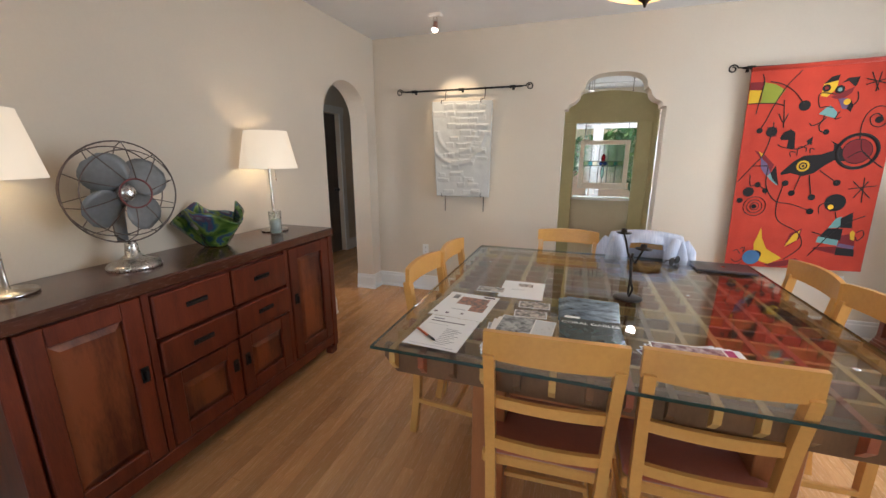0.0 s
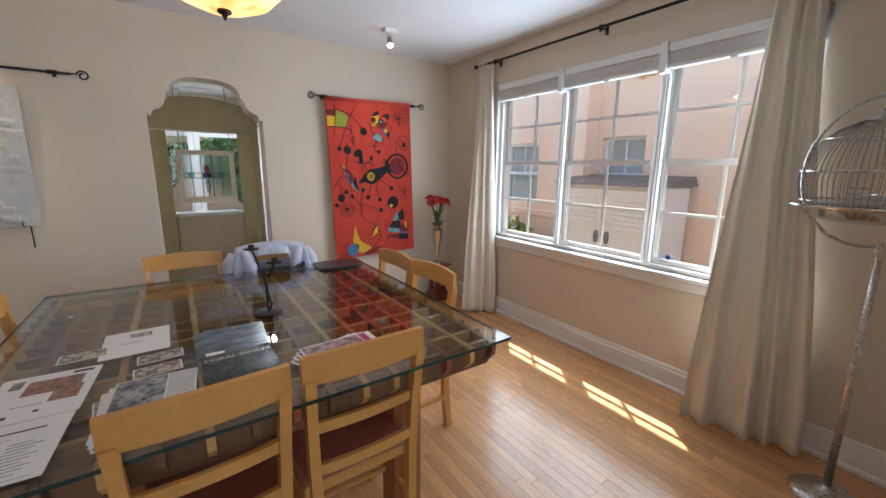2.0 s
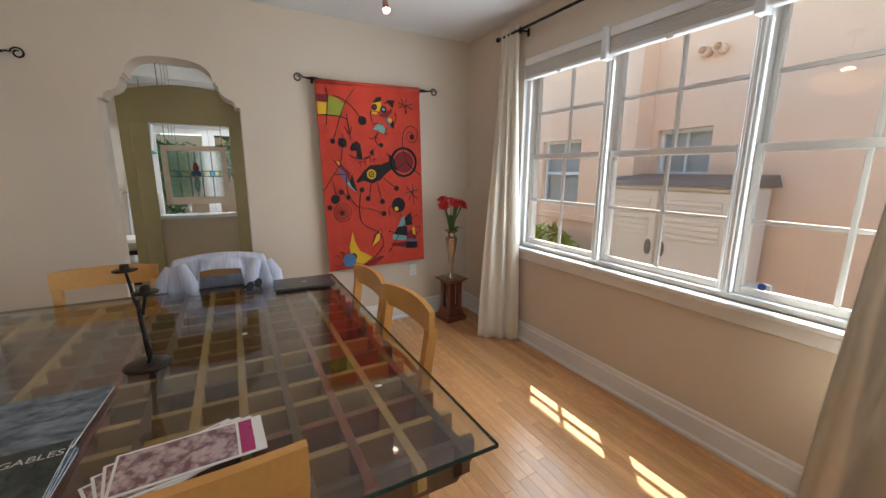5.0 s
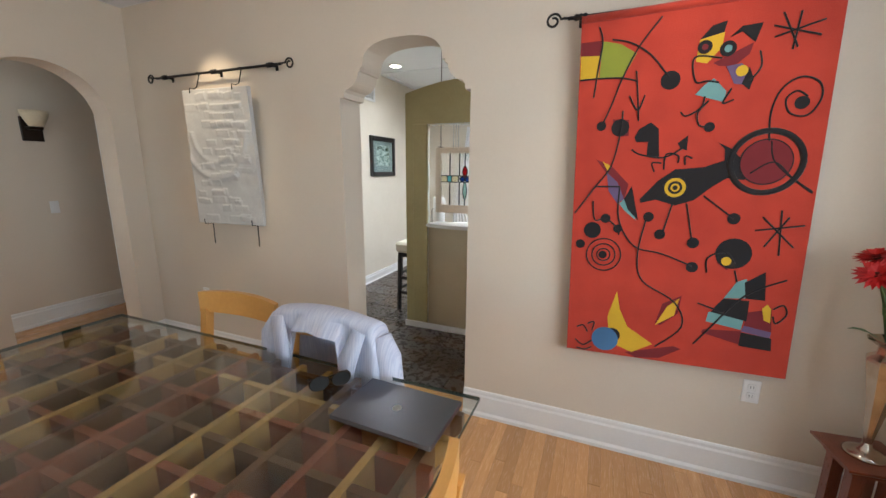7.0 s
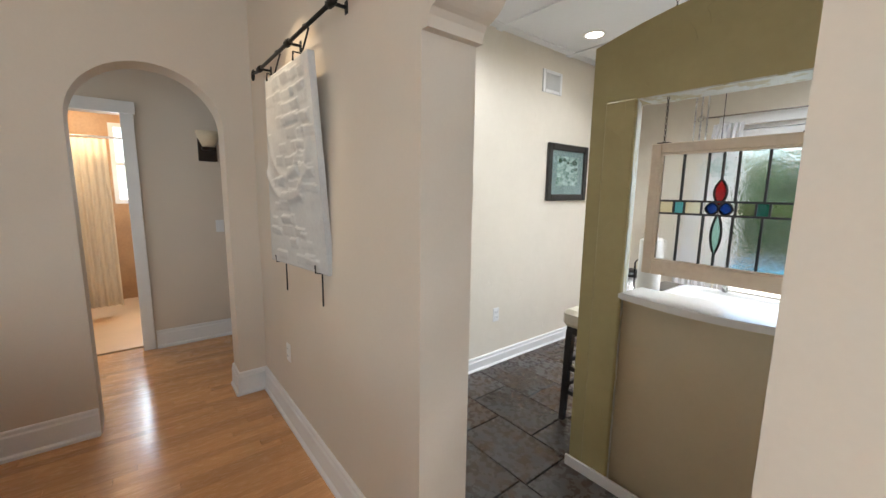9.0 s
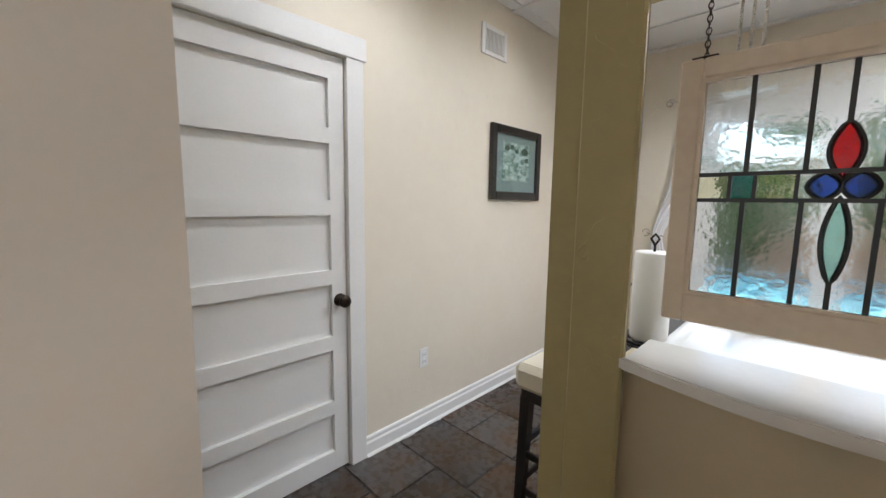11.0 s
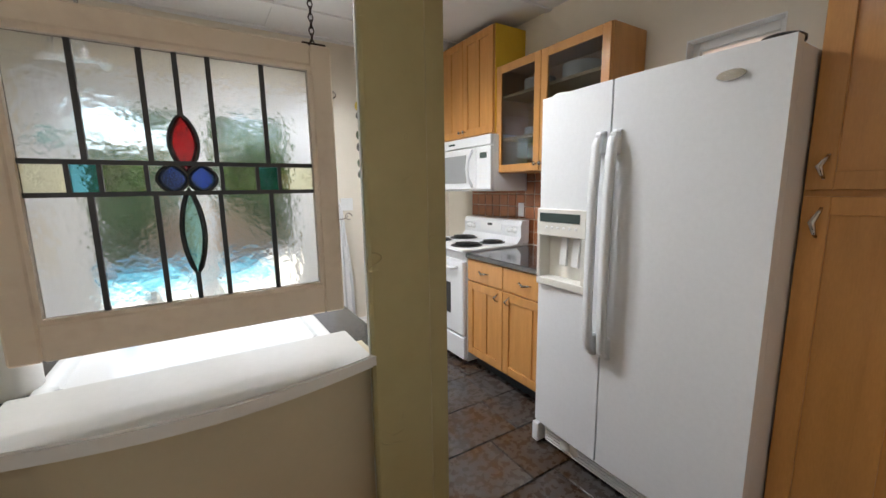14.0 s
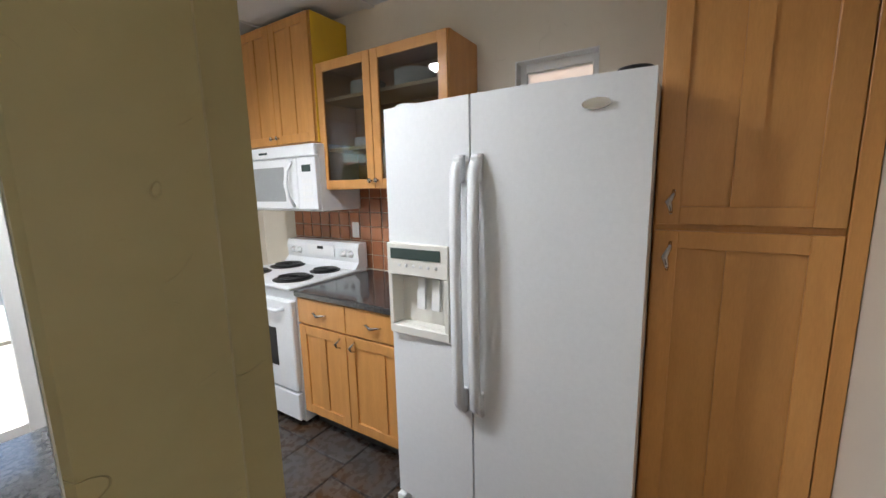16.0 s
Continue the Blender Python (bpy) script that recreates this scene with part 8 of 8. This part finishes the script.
for i in range(9):
    z = 1.85 * (1 - i / 8)
    f = [(0.03 * math.sin(k * 1.3), -0.35 + 0.75 * k / 60, z) for k in range(61)]
    loops.append(f + [(x + 0.005, y, zz) for x, y, zz in f[::-1]])
rings(bm, loops)
part("cloth", bm, CURTAIN, sc)
bm = bmesh.new()
tube(bm, [(0, -1.2, 1.87), (0, 1.25, 1.87)], 0.012, 8)
part("rod", bm, STEEL, sc)
bw = tagged(new("window_3"), "frosted bathroom window in a white frame", "window", "", "structure")
part("window_frame", boxes(((-5.86, 3.0, 1.25), (-5.80, 3.05, 2.25)), ((-5.86, 3.75, 1.25), (-5.80, 3.8, 2.25)), ((-5.86, 3.05, 1.25), (-5.80, 3.75, 1.30)), ((-5.86, 3.05, 2.20), (-5.80, 3.75, 2.25)), ((-5.86, 3.05, 1.73), (-5.80, 3.75, 1.77))), TRIM, bw)
part("pane", boxes(((-5.84, 3.05, 1.30), (-5.835, 3.75, 2.20))), WINGLASS, bw).visible_shadow = False
wc = thing("toilet", (-5.2, 3.45, 0.004), "white ceramic toilet under the bathroom window", "toilet", turn=90)
bm = bmesh.new()
loops = [[(w * math.cos(2 * math.pi * k / 28), -0.12 + d * math.sin(2 * math.pi * k / 28), z) for k in range(28)] for z, w, d in ((0, 0.13, 0.22), (0.06, 0.12, 0.20), (0.22, 0.14, 0.22), (0.36, 0.18, 0.25), (0.39, 0.185, 0.26))]
rings(bm, loops)
part("pan", bm, CERAMIC, wc)
bm = bmesh.new()
rings(bm, [[(w * math.cos(2 * math.pi * k / 28), -0.12 + d * math.sin(2 * math.pi * k / 28), z) for k in range(28)] for z, w, d in ((0.392, 0.185, 0.26), (0.41, 0.19, 0.265), (0.42, 0.18, 0.25))])
part("lid", bm, CERAMIC, wc)
part("cistern", boxes(((-0.21, 0.16, 0.38), (0.21, 0.36, 0.74)), bevel=0.02), CERAMIC, wc)
part("cistern_lid", boxes(((-0.22, 0.15, 0.742), (0.22, 0.37, 0.775)), bevel=0.01), CERAMIC, wc)
# ---- outdoors ----
STUCCO = surface("peach_stucco", (0.88, 0.62, 0.44), (0.85, 0.58, 0.40), 0.9, scale=3, fine=70, bump=0.4, depth=0.004)
GROUND = surface("pale_paving", (0.58, 0.54, 0.48), (0.46, 0.43, 0.38), 0.9, scale=1.5, fine=30, bump=0.3, depth=0.01)
SHED = surface("beige_resin", (0.74, 0.64, 0.56), (0.70, 0.60, 0.52), 0.6, bump=0.1)
SHED_TOP = surface("brown_resin_roof", (0.20, 0.15, 0.12), (0.17, 0.13, 0.10), 0.6, bump=0.1)
LEAF = surface("leaf_green", (0.08, 0.17, 0.03), (0.035, 0.085, 0.018), 0.5, scale=3, fine=20, bump=0.0, rand=0.5, island=True)
LEAF_Y = surface("yellow_green_leaf", (0.36, 0.36, 0.05), (0.14, 0.22, 0.03), 0.5, scale=3, fine=20, bump=0.0, rand=0.4, island=True)
bm = bmesh.new()
box(bm, (-900, -900, -0.55), (900, 900, -0.45))
solid("ground", bm, GROUND, "pale paved yard and ground")

nb = thing("neighbour_house", (6.0, 4.0, -0.45), "peach stucco neighbouring house with white windows", "house")


def nb_wall(y0, y1, z0, z1, holes, x):
    ys, zs = sorted({y0, y1, *[h[0] for h in holes], *[h[1] for h in holes]}), sorted({z0, z1, *[h[2] for h in holes], *[h[3] for h in holes]})
    bm = bmesh.new()
    for a, b in zip(ys, ys[1:]):
        for c, d in zip(zs, zs[1:]):
            if not any(h[0] <= a and b <= h[1] and h[2] <= c and d <= h[3] for h in holes):
                box(bm, (x, a, c), (x + 0.3, b, d))
    return bm


wins = [(1.52, 2.48, 1.27, 2.48), (-0.66, 0.09, 1.27, 2.50)]
part("wall", nb_wall(-9, 9, 0, 6.0, wins, 0.0), STUCCO, nb)
part("wall", boxes(((-0.35, 0.19, 0), (-0.004, 0.60, 6.0))), STUCCO, nb)
part("band", boxes(((-0.06, 0.62, 1.02), (-0.003, 9, 1.14)), bevel=0.01), STUCCO, nb)
bm = bmesh.new()
prism(bm, [(-0.6, 6.0), (4.5, 7.8), (9.6, 6.0)], "y", -9.4, 9.4)
part("roof", bm, surface("clay_roof", (0.32, 0.14, 0.08), (0.25, 0.10, 0.06), 0.8, fine=20, bump=0.4), nb)
SHADE = surface("closed_blind", (0.55, 0.54, 0.52), (0.5, 0.49, 0.47), 0.7, stretch=(1, 1, 30), bump=0.2)
for y0, y1, z0, z1 in wins:
    w = part("window", boxes(((0.10, y0, z0), (0.16, y0 + 0.05, z1)), ((0.10, y1 - 0.05, z0), (0.16, y1, z1)), ((0.10, y0 + 0.05, z0), (0.16, y1 - 0.05, z0 + 0.05)), ((0.10, y0 + 0.05, z1 - 0.05), (0.16, y1 - 0.05, z1)),
                             ((0.095, y0 + 0.05, (z0 + z1) / 2 - 0.03), (0.16, y1 - 0.05, (z0 + z1) / 2 + 0.03)), ((0.11, (y0 + y1) / 2 - 0.012, (z0 + z1) / 2 + 0.03), (0.15, (y0 + y1) / 2 + 0.012, z1 - 0.05))), TRIM, nb)
    part("pane", boxes(((0.13, y0 + 0.05, z0 + 0.05), (0.135, y1 - 0.05, z1 - 0.05))), WINGLASS, w)
    part("blind", boxes(((0.19, y0, z0), (0.21, y1, z1))), SHADE, w)
for y in (-0.48, -0.66):
    bm = bmesh.new()
    lathe(bm, [(0.06, 0), (0.06, 0.16), (0.05, 0.16), (0.05, 0.02)], 16)
    v = part("vent_pipe", bm, STUCCO, nb)
    v.matrix_local = pose(0.0, y, 3.42, 0, -90, 0)

shed = thing("storage_shed", (5.30, 3.42, -0.45), "beige resin storage shed with louvred double doors", "shed")
part("body", boxes(((-0.10, -0.86, 0), (0.60, 0.86, 1.74)), bevel=0.02), SHED, shed)
bm = bmesh.new()
hexa(bm, [(-0.20, -0.93, 1.742), (0.66, -0.93, 1.742), (0.66, 0.93, 1.742), (-0.20, 0.93, 1.742)], [(-0.16, -0.90, 1.80), (0.62, -0.90, 1.88), (0.62, 0.90, 1.88), (-0.16, 0.90, 1.80)])
part("lid", bm, SHED_TOP, shed)
for s in (-1, 1):
    d = part("door", boxes(((-0.135, s * 0.42 - 0.40, 0.10), (-0.10, s * 0.42 + 0.40, 1.68)), bevel=0.01), SHED, shed)
    for i in range(7):
        part("louvre", boxes(((-0.155, s * 0.42 - 0.31, 1.10 + i * 0.07), (-0.135, s * 0.42 + 0.31, 1.15 + i * 0.07)), bevel=0.006), SHED, d)
    bm = bmesh.new()
    prism(bm, arc(s * 0.09, 0.95, 0.04, 0.10, 0, 360, 16)[:-1], "x", -0.155, -0.136)
    part("handle", bm, SHED_TOP, d)


def foliage(name, spots, leaf, material, label, category, kind="stuff", seed=1):
    """A crown of many single leaves in loose clumps: spots are (x, y, z, radius, count)."""
    rng = np.random.default_rng(seed)
    V, F = [], []
    for x, y, z, r, n in spots:
        p = rng.normal(0, 1, (n, 3))
        p /= np.linalg.norm(p, axis=1)[:, None]
        p *= (r * rng.uniform(0.25, 1.0, n) ** 0.5)[:, None]
        for q in p + np.array((x, y, z)):
            a = rng.normal(0, 1, 3)
            a /= np.linalg.norm(a)
            b = np.cross(a, rng.normal(0, 1, 3))
            b /= np.linalg.norm(b) + 1e-6
            s = leaf * rng.uniform(0.6, 1.4)
            k = len(V)
            V += [q - a * s, q + b * s * 0.35, q + a * s, q - b * s * 0.35]
            F.append((k, k + 1, k + 2, k + 3))
    me = bpy.data.meshes.new(name)
    me.from_pydata([tuple(v) for v in V], [], F)
    me.materials.append(material)
    ob = new(name, me)
    return tagged(ob, label, category, "", kind)


foliage("side_yard_shrub", [(4.6 + 0.4 * k, 4.6 + 0.5 * k, 0.1, 0.45, 260) for k in range(3)] + [(4.3, 4.9, 0.45, 0.3, 140)], 0.10, LEAF_Y, "yellow-green shrub beside the peach house", "shrub", seed=2)

# unseen eave, inferred from the narrow sun patch and sized to trim it
solid("unseen_eave", boxes(((EAST + 0.21, -4.5, 2.80), (3.365, 9.0, 2.92))), TRIM, "unseen white roof eave over the side yard, trimming the sun patch")
# unseen eave added to hold direct sun off the kitchen floor
solid("unseen_eave", boxes(((-5.9, KN + 0.21, 2.80), (EAST + 0.2, 9.0, 2.92))), TRIM, "unseen eave added over the garden doors to block the sun")

# back garden: deck, pool, planting
DECK = surface("grey_deck", (0.50, 0.48, 0.45), (0.40, 0.38, 0.36), 0.8, scale=3, fine=30, stretch=(0.6, 6, 1), bump=0.3, rand=0.1)
deck = tagged(new("deck"), "weathered grey plank deck outside the garden doors", "deck", "", "structure")
for i in range(18):
    part("plank", boxes(((-3.0, 7.72 + i * 0.145, -0.06), (3.5, 7.855 + i * 0.145, -0.02)), bevel=0.004), DECK, deck)
WATER = surface("pool_water", (0.10, 0.42, 0.55), (0.08, 0.36, 0.50), 0.05, scale=2, fine=9, bump=0.2, depth=0.02)
solid("water", boxes(((-3.2, 10.9, -0.30), (1.2, 14.0, -0.12))), WATER, "blue swimming pool water")
solid("pavement", boxes(((-4.2, 10.6, -0.44), (2.2, 10.9, -0.05)), ((-4.2, 14.0, -0.44), (2.2, 14.3, -0.05)), ((-4.2, 10.9, -0.44), (-3.2, 14.0, -0.05)), ((1.2, 10.9, -0.44), (2.2, 14.0, -0.05))), GROUND, "pale stone pool coping")
rng = random.Random(8)
hedge = [(-7 + 0.8 * k + rng.uniform(-0.2, 0.2), 15.2 + rng.uniform(-0.6, 0.6), rng.uniform(0.2, 3.4), rng.uniform(0.6, 1.0), 260) for k in range(20) for _ in range(3)]
foliage("hedge", hedge, 0.16, LEAF, "dense green garden hedge beyond the pool", "hedge", seed=4)
foliage("flowering_shrub", [(1.9 + 0.35 * k, 10.2, 0.35 + 0.2 * (k % 2), 0.42, 240) for k in range(3)], 0.10, LEAF_Y, "yellow-green shrub by the deck", "shrub", seed=5)
solid("garden_wall", boxes(((-12, 16.6, -0.45), (12, 16.8, 2.6))), STUCCO, "plain garden wall behind the hedge")
# ---- floors, board by board and tile by tile ----
floor = tagged(new("floor"), "narrow honey oak strip floor with a satin finish", "floor", "", "structure")
rng = random.Random(11)
BW = 0.0572
shared = {}


def board_bm(bm, x, y0, y1, z=0.0):
    e = 0.0009
    a = [(x + e, y0 + e, z), (x + BW - e, y0 + e, z), (x + BW - e, y1 - e, z), (x + e, y1 - e, z)]
    b = [(x, y0, z - 0.0012), (x + BW, y0, z - 0.0012), (x + BW, y1, z - 0.0012), (x, y1, z - 0.0012)]
    c = [(p[0], p[1], z - 0.010) for p in b]
    va, vb, vc = ([bm.verts.new(p) for p in q] for q in (a, b, c))
    bm.faces.new(va)
    for i in range(4):
        j = (i + 1) % 4
        bm.faces.new((vb[i], vb[j], va[j], va[i]))
        bm.faces.new((vc[i], vc[j], vb[j], vb[i]))


rest = bmesh.new()
count = 0
cols = int((EAST - WEST) / BW) + 1
for c in range(-25, cols):
    x = WEST + c * BW
    y, end = (-3.9, 6.5) if x < WEST else (-3.9, BACK - 0.05)
    y -= rng.uniform(0, 0.9)
    while y < end:
        ln = rng.choice((0.45, 0.6, 0.75, 0.9, 1.2, 1.5))
        y1 = min(y + ln, end)
        near = 0.2 < y and y1 < 3.95 and (1.0 < x < 2.45 or -1.75 < x < -0.55) and count < 300
        if near:
            key = round(y1 - y, 2)
            if key not in shared:
                bm = bmesh.new()
                board_bm(bm, 0, 0, y1 - y - 0.0006)
                ob = part("floor_board", bm, OAK, floor)
                shared[key] = ob.data
            else:
                ob = new("floor_board", shared[key])
                ob.parent = floor
            ob.location = (x, y, 0)
            count += 1
        else:
            board_bm(rest, x, y, y1 - 0.0006)
        y = y1
tagged(part("floor_boards_rest", rest, OAK_REST, floor), kind="stuff")

slate = tagged(new("floor_kitchen"), "dark multicolour slate tile floor", "floor", "", "structure")
rng = random.Random(21)
tiles = []
S = 0.335
for k in range(5):
    for w in (S, S * 1.5):
        bm = bmesh.new()
        hx, hy = w / 2 - 0.004, S / 2 - 0.004
        pts = []
        for (ax, ay), (bx, by) in (((-hx, -hy), (hx, -hy)), ((hx, -hy), (hx, hy)), ((hx, hy), (-hx, hy)), ((-hx, hy), (-hx, -hy))):
            for i in range(4):
                t = i / 4
                pts.append((ax + (bx - ax) * t + rng.uniform(-0.002, 0.002), ay + (by - ay) * t + rng.uniform(-0.002, 0.002)))
        rings(bm, [[(x, y, 0.0) for x, y in pts], [(x, y, 0.011) for x, y in pts], [(x * 0.985, y * 0.985, 0.0145 + rng.uniform(-0.0008, 0.0008)) for x, y in pts]], smooth=False)
        ob = part("slate_tile", bm, SLATE, slate)
        ob.location = (10, 10, -3)
        tiles.append((w, ob.data, ob))
used = set()
row = 0
y = BACK - 0.13
while y < KN - 0.02:
    x = KW - 0.3 * (row % 3)
    while x < KE:
        i = rng.randrange(len(tiles))
        w, me, first = tiles[i]
        if x + w / 2 < KE + 0.1 and x + w > KW:
            ob = first if i not in used else new("slate_tile", me)
            used.add(i)
            ob.parent = slate
            flip = 180 if rng.random() < 0.5 else 0
            ob.matrix_local = pose(x + w / 2, y + S / 2, 0.0, 0, 0, flip)
        x += w
    y += S
    row += 1
for i, (w, me, first) in enumerate(tiles):
    if i not in used:
        bpy.data.objects.remove(first)
